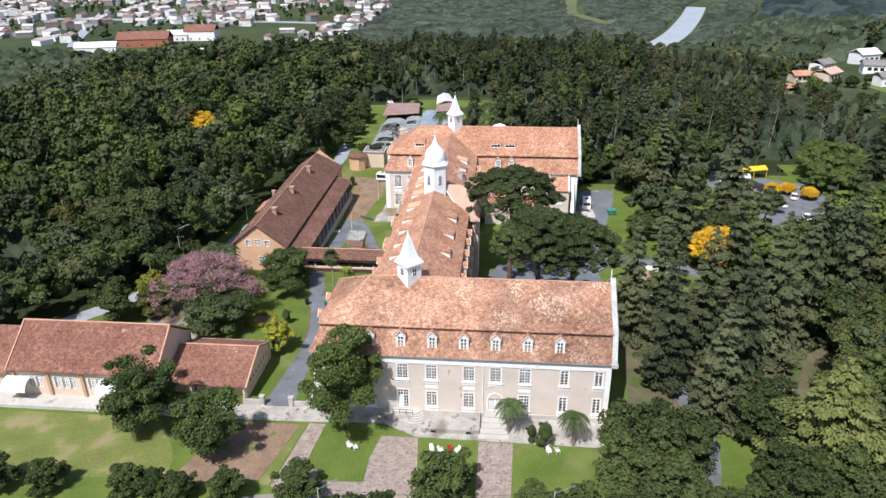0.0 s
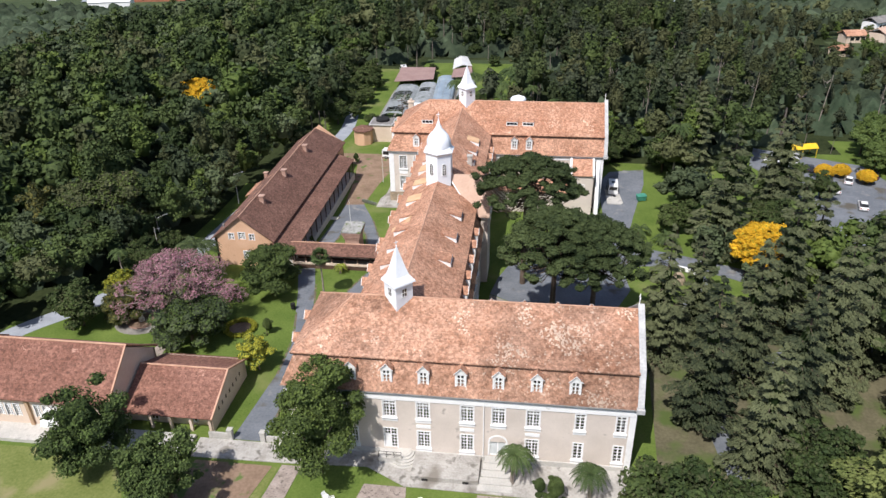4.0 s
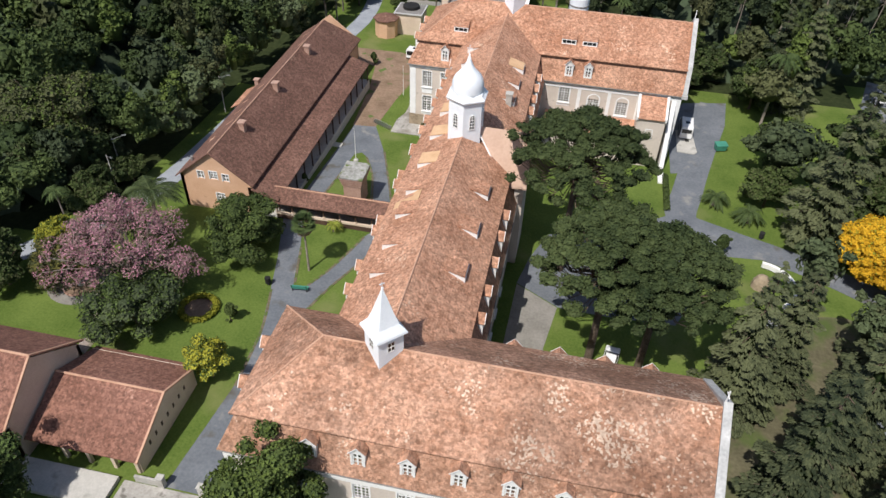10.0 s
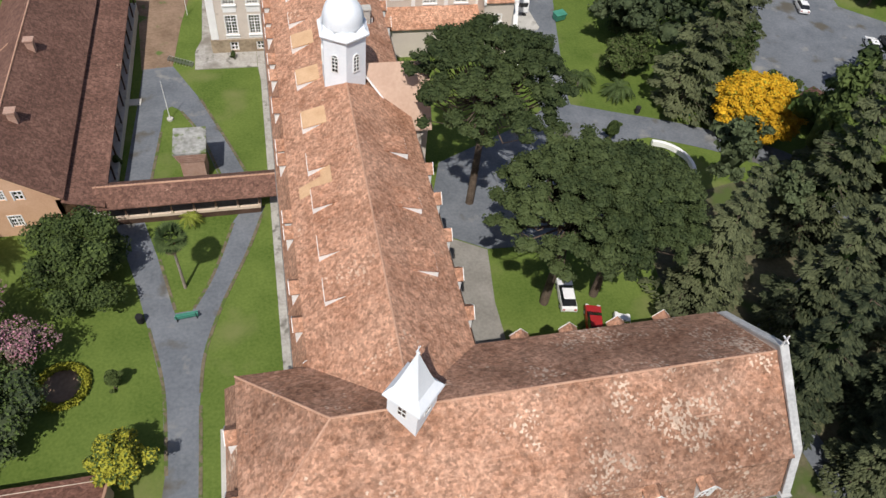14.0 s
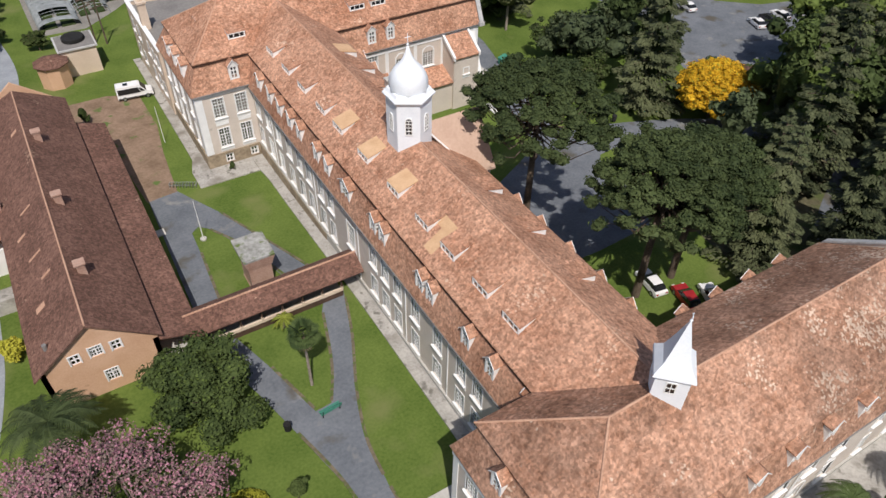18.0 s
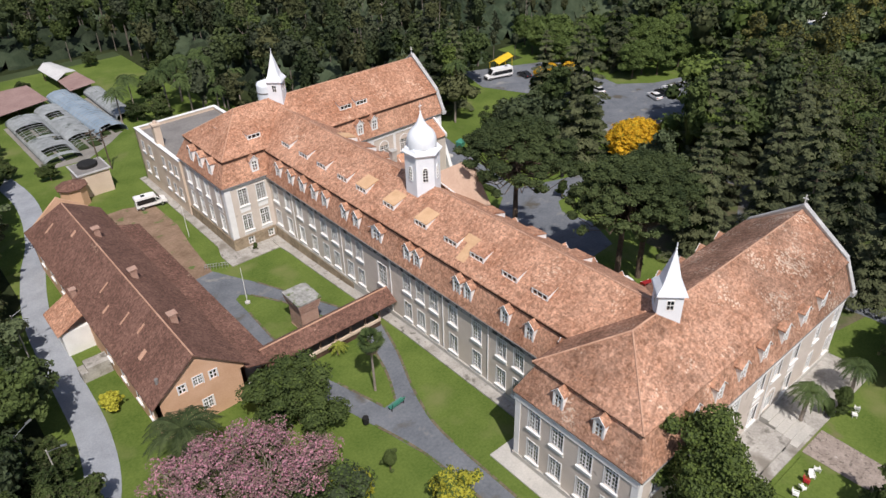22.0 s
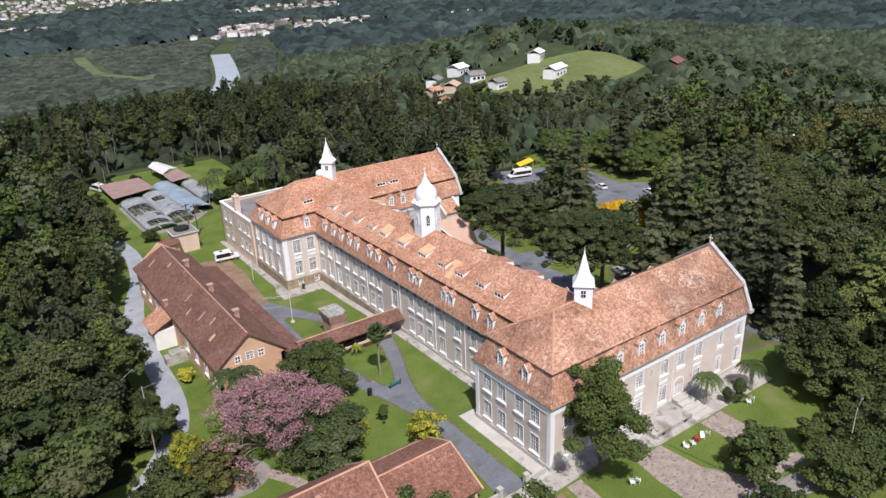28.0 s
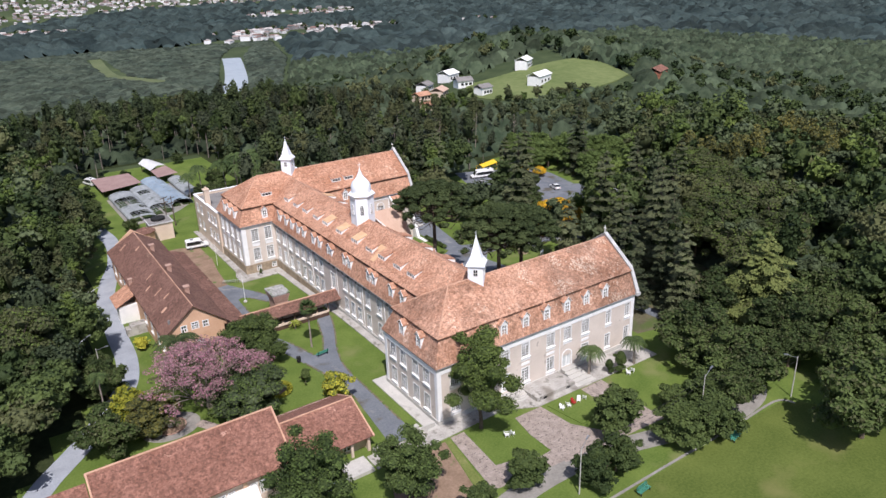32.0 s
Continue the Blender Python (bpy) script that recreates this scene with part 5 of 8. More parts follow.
# ---- annex in the west ----
annex = thing("annex_hall", "cream-walled hall with red tiled roof and ochre pilasters", "hall")
facade(annex, (-57.2, 3.0), (-35.1, 3.0), -0.5, 5.1, "s", [(s, 1.7, 0.72, 1.9, {"nx": 2, "ny": 5, "sill": False}) for k in (2.9, 8.0, 13.1, 18.2) for s in (k - 1.15, k, k + 1.15)], mat=M_SAND_WALL)
part("back_wall", Geo().box(-57.2, 14.0, -0.5, -35.1, 14.4, 5.0), M_SAND_WALL, annex)
for x in (-57.2, -35.5):
    part("gable_wall", Geo().prism([(x, 3.0, -0.5), (x, 14.4, -0.5), (x, 14.4, 5.0), (x, 8.65, 9.2), (x, 3.0, 5.0)], (0.4, 0, 0)), M_SAND_WALL, annex)
part("roof", Geo().prism([(-57.2, 2.3, 4.75), (-35.0, 2.3, 4.75), (-35.0, 8.65, 9.35), (-57.2, 8.65, 9.35)], (0, 0, 0.16)).prism([(-57.2, 15.0, 4.75), (-57.2, 8.65, 9.35), (-35.0, 8.65, 9.35), (-35.0, 15.0, 4.75)], (0, 0, 0.16)), M_TILE_RED, annex)
for x in (-57.3, -35.1):
    part("verge", Geo().prism([(x, 2.2, 4.85), (x, 8.65, 9.5), (x, 8.65, 9.7), (x, 2.2, 5.05)], (0.22, 0, 0)).prism([(x, 15.1, 4.85), (x, 8.65, 9.5), (x, 8.65, 9.7), (x, 15.1, 5.05)], (0.22, 0, 0)), M_RIDGE, annex)
part("ridge_tiles", Geo().tube((-57.2, 8.65, 9.55), (-35.0, 8.65, 9.55), 0.14, 0.14, 6), M_RIDGE, annex)
for i in range(5):
    part("pilaster", Geo().box(-56.9 + i * 5.15, 2.72, 0.4, -56.45 + i * 5.15, 3.0, 4.9), material("ochre_pilaster", (0.40, 0.27, 0.17), (0.52, 0.36, 0.24)) if i == 0 else bpy.data.materials["ochre_pilaster"], annex)
for x in (-43.6, -57.6):
    g = Geo()
    arc = [(math.cos(k * math.pi / 12) * 1.9, math.sin(k * math.pi / 12) * 1.5) for k in range(7)]
    g.rings([[(x, 2.7 - a, 2.2 + b), (x + 3.6, 2.7 - a, 2.2 + b), (x + 3.6, 2.7 - a * 0.96, 2.14 + b * 0.96), (x, 2.7 - a * 0.96, 2.14 + b * 0.96)] for a, b in arc])
    part("awning", g, M_WHITE, annex, "white rounded canopy over the entrance")
west_hall = thing("annex_hall", "lower western hall with red tiled roof", "hall")
part("wall", Geo().box(-78, 3.2, -0.5, -57.3, 14.2, 4.3), M_SAND_WALL, west_hall)
part("roof", Geo().prism([(-78, 2.5, 4.0), (-57.4, 2.5, 4.0), (-57.4, 8.65, 8.3), (-78, 8.65, 8.3)], (0, 0, 0.16)).prism([(-78, 14.9, 4.0), (-78, 8.65, 8.3), (-57.4, 8.65, 8.3), (-57.4, 14.9, 4.0)], (0, 0, 0.16)), M_TILE_RED, west_hall)
side = thing("annex_house", "small sand-coloured gatehouse with red tiled roof", "house")
facade(side, (-34.9, 5.6), (-23.6, 5.6), -0.5, 3.1, "s", [(3.4, 0.3, 1.0, 2.2, {"nx": 2, "ny": 4, "sill": False}), (8.6, 0.3, 1.1, 2.3, {"nx": 2, "ny": 4, "sill": False})], mat=M_SAND_WALL)
part("gable_wall", Geo().prism([(-23.6, 4.6, -0.5), (-23.6, 15.8, -0.5), (-23.6, 15.8, 2.8), (-23.6, 10.4, 5.1), (-23.6, 4.6, 2.8)], (0.4, 0, 0)), M_SAND_WALL, side)
for i in range(7):
    part("vent_slot", Geo().box(-23.21, 6.6 + i * 1.15, 1.7, -23.18, 6.9 + i * 1.15, 2.3), M_DARKWOOD, side)
part("back_wall", Geo().box(-34.9, 15.4, -0.5, -23.6, 15.8, 2.9), M_SAND_WALL, side)
part("roof", Geo().prism([(-34.9, 4.0, 2.45), (-22.9, 4.0, 2.45), (-22.9, 10.4, 5.15), (-34.9, 10.4, 5.15)], (0, 0, 0.15)).prism([(-34.9, 16.4, 2.45), (-34.9, 10.4, 5.15), (-22.9, 10.4, 5.15), (-22.9, 16.4, 2.45)], (0, 0, 0.15)), M_TILE_RED, side)
part("verge", Geo().prism([(-23.0, 3.9, 2.5), (-23.0, 10.4, 5.3), (-23.0, 10.4, 5.5), (-23.0, 3.9, 2.7)], (0.22, 0, 0)).prism([(-23.0, 16.5, 2.5), (-23.0, 10.4, 5.3), (-23.0, 10.4, 5.5), (-23.0, 16.5, 2.7)], (0.22, 0, 0)), M_RIDGE, side)
part("ridge_tiles", Geo().tube((-34.9, 10.4, 5.35), (-22.9, 10.4, 5.35), 0.13, 0.13, 6), M_RIDGE, side)
for x in (-31.5, -28.9, -26.2, -23.7):
    part("porch_pillar", Geo().box(x, 4.4, 0, x + 0.35, 4.75, 2.5), M_SAND_WALL, side)


# ---- trees ----
RNG = np.random.default_rng(7)


def quads(centres, normals, size, rng, aspect=1.0, fold=0.25):
    """Small bent leaf clumps at the centres, facing the normals: arrays of vertices and faces."""
    n = len(centres)
    nn = normals / np.linalg.norm(normals, axis=1, keepdims=True)
    ref = rng.normal(size=(n, 3))
    u = np.cross(nn, ref)
    u /= np.linalg.norm(u, axis=1, keepdims=True) + 1e-9
    v = np.cross(nn, u)
    s = (size * rng.uniform(0.6, 1.35, n))[:, None]
    a = s * 0.5
    k = nn * s * fold
    p = [centres - u * a * aspect - v * a * 0.35 - k, centres + u * a * 0.3 - v * a, centres + u * a * aspect + v * a * 0.4 - k, centres - u * a * 0.25 + v * a]
    return np.stack(p, 1).reshape(-1, 3), np.arange(4 * n).reshape(n, 4)


def lobes_for(rng, r, h, n, flat=0.8):
    """Ellipsoid lobes that fill an uneven crown of radius r and height h, its foot at 0."""
    out = [((0, 0, h * 0.46), (r * 0.55, r * 0.55, h * 0.37))]
    for i in range(n):
        a, q = rng.uniform(0, 2 * math.pi), rng.uniform(0.28, 0.92)
        z = h * rng.uniform(0.18, 0.92) * (1.04 - 0.2 * q)
        q *= math.sqrt(max(0.15, 1 - (2 * z / h - 0.95) ** 2))
        w = r * rng.uniform(0.13, 0.36) * (1.12 - 0.4 * z / h)
        out.append(((math.cos(a) * r * q, math.sin(a) * r * q, z), (w, w, w * flat)))
    return out


def on_lobes(lobes, n, rng):
    """Points and normals spread over the outside of the lobes."""
    area = np.array([a * b + b * c + a * c for _, (a, b, c) in lobes])
    which = rng.choice(len(lobes), n, p=area / area.sum())
    c, r = np.array([l[0] for l in lobes])[which], np.array([l[1] for l in lobes])[which]
    d = rng.normal(size=(n, 3))
    d[:, 2] = np.abs(d[:, 2]) * 0.9 + d[:, 2] * 0.35
    d /= np.linalg.norm(d, axis=1, keepdims=True)
    return c + d * r * rng.uniform(0.80, 1.16, (n, 1)), d / r * r.mean(1, keepdims=True) + rng.normal(size=(n, 3)) * 0.42


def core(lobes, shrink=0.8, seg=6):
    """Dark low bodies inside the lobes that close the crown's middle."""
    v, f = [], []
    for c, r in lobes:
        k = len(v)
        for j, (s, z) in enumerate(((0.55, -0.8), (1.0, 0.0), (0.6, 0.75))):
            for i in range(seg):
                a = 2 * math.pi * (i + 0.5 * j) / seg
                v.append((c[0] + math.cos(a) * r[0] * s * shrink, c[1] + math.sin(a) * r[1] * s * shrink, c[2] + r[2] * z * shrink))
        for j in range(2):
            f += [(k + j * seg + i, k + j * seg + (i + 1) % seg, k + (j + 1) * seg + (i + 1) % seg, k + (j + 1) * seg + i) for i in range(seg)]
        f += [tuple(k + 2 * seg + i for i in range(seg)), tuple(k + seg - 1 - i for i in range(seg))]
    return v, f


def crown_mesh(name, lobes, n, size, mat, rng, inner=True, mat2=None, share2=0.0, aspect=1.0):
    c, d = on_lobes(lobes, n, rng)
    v, f = quads(c, d, size, rng, aspect)
    faces = f.tolist()
    verts = v.tolist()
    idx = np.where(rng.uniform(size=n) < share2, 2, 0).tolist() if mat2 else [0] * n
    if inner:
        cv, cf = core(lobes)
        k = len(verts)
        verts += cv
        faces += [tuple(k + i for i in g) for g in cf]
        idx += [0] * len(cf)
    me = bpy.data.meshes.new(name)
    me.from_pydata(verts, [], faces)
    for m in (mat, M_CORE, mat2 or mat):
        me.materials.append(m)
    me.polygons.foreach_set("material_index", idx)
    me.update()
    return me


def trunk_geo(rng, h, r, crown_r, limbs=6, spread=0.6):
    g = Geo()
    p, q = Vector((0, 0, -0.4)), None
    lean = Vector((rng.uniform(-0.06, 0.06), rng.uniform(-0.06, 0.06), 1))
    for i in range(4):
        q = p + lean * (h / 4) + Vector((rng.uniform(-0.1, 0.1), rng.uniform(-0.1, 0.1), 0))
        g.tube(p, q, r * (1 - i * 0.17), r * (0.83 - i * 0.17), 8)
        p = q
    for i in range(limbs):
        a = 2 * math.pi * (i + rng.uniform(0, 0.6)) / limbs
        s = Vector((0, 0, h * rng.uniform(0.5, 0.95)))
        e = s + Vector((math.cos(a) * crown_r * spread, math.sin(a) * crown_r * spread, crown_r * rng.uniform(0.35, 0.8)))
        m = (s + e) / 2 + Vector((0, 0, -0.1 * crown_r))
        g.tube(s, m, r * 0.42, r * 0.26, 6)
        g.tube(m, e, r * 0.26, r * 0.08, 5)
    return g


def broad_tree(label, r, h, foot, mat, seed, leaves=1500, size=0.55, name="tree", category="tree", bark=M_BARK, mat2=None, share2=0.0, lobes=38, inner=True, group=""):
    """A tapered trunk with limbs under an uneven crown; foot: height of the crown's foot."""
    rng = np.random.default_rng(seed)
    t = thing(name, label, category, group)
    part("trunk", trunk_geo(rng, foot + h * 0.45, max(0.12, r * 0.055), r), bark, t)
    lob = [((c[0], c[1], c[2] + foot), q) for c, q in lobes_for(rng, r, h, lobes)]
    part("crown", crown_mesh("crown", lob, int(leaves * 1.35), size * 0.8, mat, rng, inner, mat2, share2), None, t)
    return t


def conifer(label, r, h, seed, mat=None, tiers=20, name="conifer", group="dark conifers", droop=0.3):
    """Tall conifer: whorls of flat layered boughs with gaps between them, shorter to the top."""
    rng = np.random.default_rng(seed)
    t = thing(name, label, "conifer tree", group)
    part("trunk", Geo().tube((0, 0, -0.5), (0, 0, h * 0.97), 0.42, 0.05, 8), M_BARK, t)
    v, f = [], []
    boughs = Geo()
    z, k = h * 0.09, 0.0
    while k < 0.985:
        k = z / h
        rr = r * max(0.0, 1 - k) ** 0.72 + 0.3
        nb = max(4, int(5 + 6 * (1 - k)))
        first = rng.uniform(0, 6.3)
        for j in range(nb):
            a = first + 2 * math.pi * (j + rng.uniform(-0.25, 0.25)) / nb
            ln = rr * rng.uniform(0.62, 1.18)
            if rng.uniform() < 0.08:
                ln *= 0.4
            out, side = np.array((math.cos(a), math.sin(a), 0)), np.array((-math.sin(a), math.cos(a), 0))
            z0, lift, drop = z + rng.uniform(-0.3, 0.3), rng.uniform(0.02, 0.2), droop * rng.uniform(0.7, 1.5)
            n = int(16 + ln * 30)
            q = np.sqrt(rng.uniform(0.02, 1, n))
            wide = ln * 0.30 * np.sin(np.clip(q * 0.86 + 0.1, 0, 1) * math.pi) ** 0.8 + 0.1
            o = rng.uniform(-1, 1, n) * wide
            zz = z0 + ln * (lift * q - drop * q * q) - 0.22 * np.abs(o) + rng.normal(size=n) * 0.09
            c = out * (ln * q)[:, None] + side * o[:, None]
            c[:, 2] = zz
            # each spray lies along the bough, tip down
            lead = out + side * (o / (wide + 0.01) * 0.7)[:, None] + np.stack([np.zeros(n), np.zeros(n), -0.25 - 0.5 * q * drop * 2 + rng.normal(size=n) * 0.15], 1)
            lead /= np.linalg.norm(lead, axis=1, keepdims=True)
            across = np.cross(lead, np.array((0, 0, 1.0))) + rng.normal(size=(n, 3)) * 0.3
            across /= np.linalg.norm(across, axis=1, keepdims=True)
            s = rng.uniform(0.15, 0.38, n)[:, None]
            p = np.stack([c - lead * s * 0.7, c + across * s * 0.52 - np.array((0, 0, 0.06)), c + lead * s, c - across * s * 0.52 - np.array((0, 0, 0.06))], 1)
            v.append(p.reshape(-1, 3))
            if j % 2 == 0:
                e = out * ln * 0.8
                boughs.tube((0, 0, z0), (e[0], e[1], z0 + ln * (lift * 0.8 - drop * 0.64)), 0.07, 0.02, 4)
        z += h / tiers * (1.25 - 0.55 * k) * rng.uniform(0.8, 1.2)
    boughs.tube((0, 0, h * 0.05), (0, 0, h * 0.96), 0.2, 0.04, 5)
    part("bough_frame", boughs, M_BARK, t)
    v = np.concatenate(v)
    f = np.arange(len(v)).reshape(-1, 4)
    me = bpy.data.meshes.new("foliage")
    # solid filler bodies, coloured dark as the shade between the boughs
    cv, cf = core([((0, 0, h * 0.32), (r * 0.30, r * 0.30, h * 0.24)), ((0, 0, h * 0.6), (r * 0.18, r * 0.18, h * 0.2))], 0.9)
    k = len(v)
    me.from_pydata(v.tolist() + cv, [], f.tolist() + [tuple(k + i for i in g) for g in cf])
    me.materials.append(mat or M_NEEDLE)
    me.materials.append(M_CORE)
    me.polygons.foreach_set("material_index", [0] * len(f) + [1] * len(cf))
    part("foliage", me, None, t)
    return t


def araucaria(label, r, h, seed, boughs_n=70, clear=0.5):
    """Parana pine: bare trunk, candelabra of upswept branches that end in dense dark tufts."""
    rng = np.random.default_rng(seed)
    t = thing("parana_pine", label, "pine tree", "parana pines in the courtyard")
    part("trunk", Geo().tube((0, 0, -0.4), (0, 0, h * 0.95), 0.5, 0.22, 10), M_BARK, t)
    g, c, d, lob = Geo(), [], [], []
    for i in range(boughs_n):
        a = i * 2.39996 + rng.uniform(-0.3, 0.3)
        k = (i + 0.5) / boughs_n
        z0 = h * (clear + (0.93 - clear) * (1 - k) * rng.uniform(0.7, 1.0))
        ln = r * math.sqrt(k) * rng.uniform(0.8, 1.12)
        up = h * rng.uniform(0.02, 0.09) + (1 - k) * h * 0.03
        e = Vector((math.cos(a) * ln, math.sin(a) * ln, h * (0.99 - (0.88 - clear) * k ** 1.3 * rng.uniform(0.75, 1.25)) - rng.uniform(0, 1.2)))
        m = Vector((math.cos(a) * ln * 0.6, math.sin(a) * ln * 0.6, z0 - 0.02 * h))
        g.tube((0, 0, z0), m, 0.09, 0.06, 5)
        g.tube(m, e, 0.06, 0.03, 5)
        for j in range(2):
            o = Vector((rng.uniform(-0.8, 0.8), rng.uniform(-0.8, 0.8), rng.uniform(-0.35, 0.25))) * (0.3 if j == 0 else 1)
            w = rng.uniform(0.6, 1.0)
            lob.append((tuple(e + o), (w, w, w * 0.75)))
    part("branch_frame", g, M_BARK, t)
    part("needles", crown_mesh("needles", lob, boughs_n * 100, 0.24, M_ARAUC, rng), None, t)
    return t


def palm(label, h, fronds, ln, seed, name="palm", lean=0.02, thick=0.16, leaf=M_FROND, low=0.1, sag=0.55):
    rng = np.random.default_rng(seed)
    t = thing(name, label, "palm tree")
    g = Geo()
    pts = [Vector((lean * h * (k / 6) ** 2 * 3, 0, h * k / 6 - (0.3 if k == 0 else 0))) for k in range(7)]
    for i in range(6):
        g.tube(pts[i], pts[i + 1], thick * (1.25 - 0.06 * i), thick * (1.2 - 0.06 * i), 8)
    part("trunk", g, M_PALEBARK, t)
    top = pts[-1]
    for i in range(fronds):
        a, rise = i * 2.39996, rng.uniform(low, 1.1)
        stem, blades = Geo(), Geo()
        side_v = Vector((-math.sin(a), math.cos(a), 0))
        line = []
        for q in np.linspace(0, 1, 23):
            line.append(top + Vector((math.cos(a) * ln * q * (1 - 0.15 * rise * q), math.sin(a) * ln * q * (1 - 0.15 * rise * q), ln * (rise * q - (sag + 0.75 * rise) * q * q))))
        for p, q in zip(line[::2], line[2::2]):
            stem.tube(p, q, 0.035, 0.025, 4)
        blades.v = [tuple(p) for p in line]
        for k in (-1, 1):
            for j in range(22):
                q = (j + 1) / 22
                wd = ln * 0.21 * math.sin(math.pi * min(0.98, q * 0.85 + 0.12))
                along = (line[j + 1] - line[j]).normalized()
                blades.v.append(tuple(line[j] + side_v * k * wd + along * wd * 0.5 + Vector((0, 0, -wd * rng.uniform(0.25, 0.6)))))
                blades.f.append((j, j + 1, len(blades.v) - 1))
        fr = part("frond", blades, leaf, t)
        part("stalk", stem, leaf, fr)
    return t


def fan_palm(label, h, seed):
    """Slim palm with a dense ball of fan leaves over a skirt of dead ones."""
    rng = np.random.default_rng(seed)
    t = thing("fan_palm", label, "palm tree")
    g = Geo()
    for i in range(6):
        g.tube((0, 0, h * i / 6 - (0.3 if i == 0 else 0)), (0, 0, h * (i + 1) / 6), 0.17 - 0.012 * i, 0.16 - 0.012 * i, 8)
    part("trunk", g, M_PALEBARK, t)
    for i in range(34):
        a, up = i * 2.39996, 1.35 - 2.5 * (i + 0.5) / 34
        dead = up < -0.55
        stalk = Vector((math.cos(a) * math.cos(up), math.sin(a) * math.cos(up), math.sin(up)))
        base, ln = Vector((0, 0, h - (0.45 if dead else 0))), (0.95 if dead else 1.25) * rng.uniform(0.85, 1.1)
        hub = base + stalk * ln * 0.6
        side = Vector((-math.sin(a), math.cos(a), 0))
        leaf = Geo()
        leaf.tube(base, hub, 0.025, 0.02, 4)
        for j in range(11):
            u = -1.25 + 2.5 * j / 10
            tip = hub + (stalk * math.cos(u) + side * math.sin(u)) * ln * 0.85 + Vector((0, 0, -0.22 - 0.18 * abs(u)))
            w = (side * math.cos(u) - stalk * math.sin(u)) * 0.10
            leaf.face(hub, hub + (tip - hub) * 0.6 + w, tip, hub + (tip - hub) * 0.6 - w)
        part("fan_leaf", leaf, M_DEADFROND if dead else M_FROND, t, "dry brown hanging leaf" if dead else "")
    return t


def stand(ob, x, y, turn=0.0, scale=1.0):
    """Sets a thing on the ground."""
    ob.matrix_basis = Matrix.Translation((x, y, float(ground_z(x, y)))) @ Matrix.Rotation(turn, 4, "Z") @ Matrix.Scale(scale, 4)
    return ob


def again(ob, x, y, turn, scale):
    k = copy_thing(ob, Matrix.Identity(4))
    return stand(k, x, y, turn, scale)


# trees that stand alone
stand(broad_tree("large dark-green tree before the facade", 5.9, 14.4, 2.0, M_LEAF, 11, 11000, 0.33, mat2=M_LEAF_LIGHT, share2=0.5), -8.0, -0.6)
stand(broad_tree("uneven green tree before the annex", 5.2, 11.6, 1.0, M_LEAF, 12, 7000, 0.33, mat2=M_GROVE, share2=0.45), -35.3, -2.2)
stand(broad_tree("round green tree before the annex", 4.8, 8.8, 0.8, M_LEAF, 13, 5600, 0.33, mat2=M_GROVE, share2=0.35), -23.4, -6.8)
hedge_tree = stand(broad_tree("clipped round tree of the roadside hedge", 2.6, 3.8, 0.4, M_LEAF, 14, 2400, 0.3, name="hedge_tree", group="hedge trees along the road"), -41.2, -14.6)
for i, (x, y, s) in enumerate([(-31.4, -14.4, 0.95), (-27.8, -14.8, 0.9), (-24.6, -15.0, 0.95), (-18.9, -14.8, 1.05), (-10.6, -13.6, 1.15), (-3.8, -18.8, 1.25), (0.6, -18.6, 1.3), (6.8, -12.4, 1.6), (11.5, -19.4, 1.4), (17.2, -13.6, 0.95), (21.5, -15.8, 1.3), (25.5, -16.0, 1.6), (13.0, -20.2, 1.45), (17.0, -21.2, 1.5), (-47.5, -15, 1.1), (29.5, -15.0, 1.4), (-54, -15, 1.1)]):
    again(hedge_tree, x, y, i * 1.3, s)


def pink_tree(label, r, h, seed):
    """Short trunk, many pale forking limbs, and blossom in tufts over the top and the rim."""
    rng = np.random.default_rng(seed)
    t = thing("pink_trumpet_tree", label, "tree")
    part("trunk", Geo().tube((0, 0, -0.4), (0.2, 0.1, 2.4), 0.55, 0.42, 10), M_PALEBARK, t)
    tufts = []
    for i in range(16):
        a = i * 2.39996 + rng.uniform(-0.2, 0.2)
        reach = r * rng.uniform(0.3, 0.75)
        mid = Vector((math.cos(a) * reach * 0.5, math.sin(a) * reach * 0.5, rng.uniform(3.2, 4.6)))
        limb = Geo().sweep([(0.2, 0.1, 2.2), mid * 0.55 + Vector((0, 0, 1.5)), mid], 0.16, 6)
        for j in range(5):
            b = a + rng.uniform(-0.6, 0.6)
            k = min(1.0, reach / r + rng.uniform(-0.25, 0.35))
            end = Vector((math.cos(b) * r * k, math.sin(b) * r * k, h * (1.0 - 0.42 * k * k) - rng.uniform(0.2, 1.6)))
            limb.sweep([mid, (mid + end) / 2 + Vector((0, 0, 0.4)), end], 0.07, 4)
            w = rng.uniform(0.7, 1.25)
            tufts.append((tuple(end), (w, w, w * 0.6)))
            for q in range(2):
                o = end + Vector((rng.uniform(-1.5, 1.5), rng.uniform(-1.5, 1.5), rng.uniform(-0.7, 0.4)))
                limb.sweep([end * 0.7 + mid * 0.3, o], 0.035, 3)
                tufts.append((tuple(o), (w * 0.75, w * 0.75, w * 0.5)))
        part("limb", limb, M_PALEBARK, t)
    part("crown", crown_mesh("crown", tufts, 15000, 0.19, M_PINK, rng, False, M_TWIG, 0.56), None, t)
    low = [((c[0] * 0.96, c[1] * 0.96, c[2] - rng.uniform(0.8, 2.4)), q) for c, q in tufts if rng.uniform() < 0.55]
    part("leaves", crown_mesh("leaves", low, 7000, 0.24, M_LEAF_OLIVE, rng, False, M_TWIG, 0.3), None, t, "sparse olive leaves below the blossom")
    return t


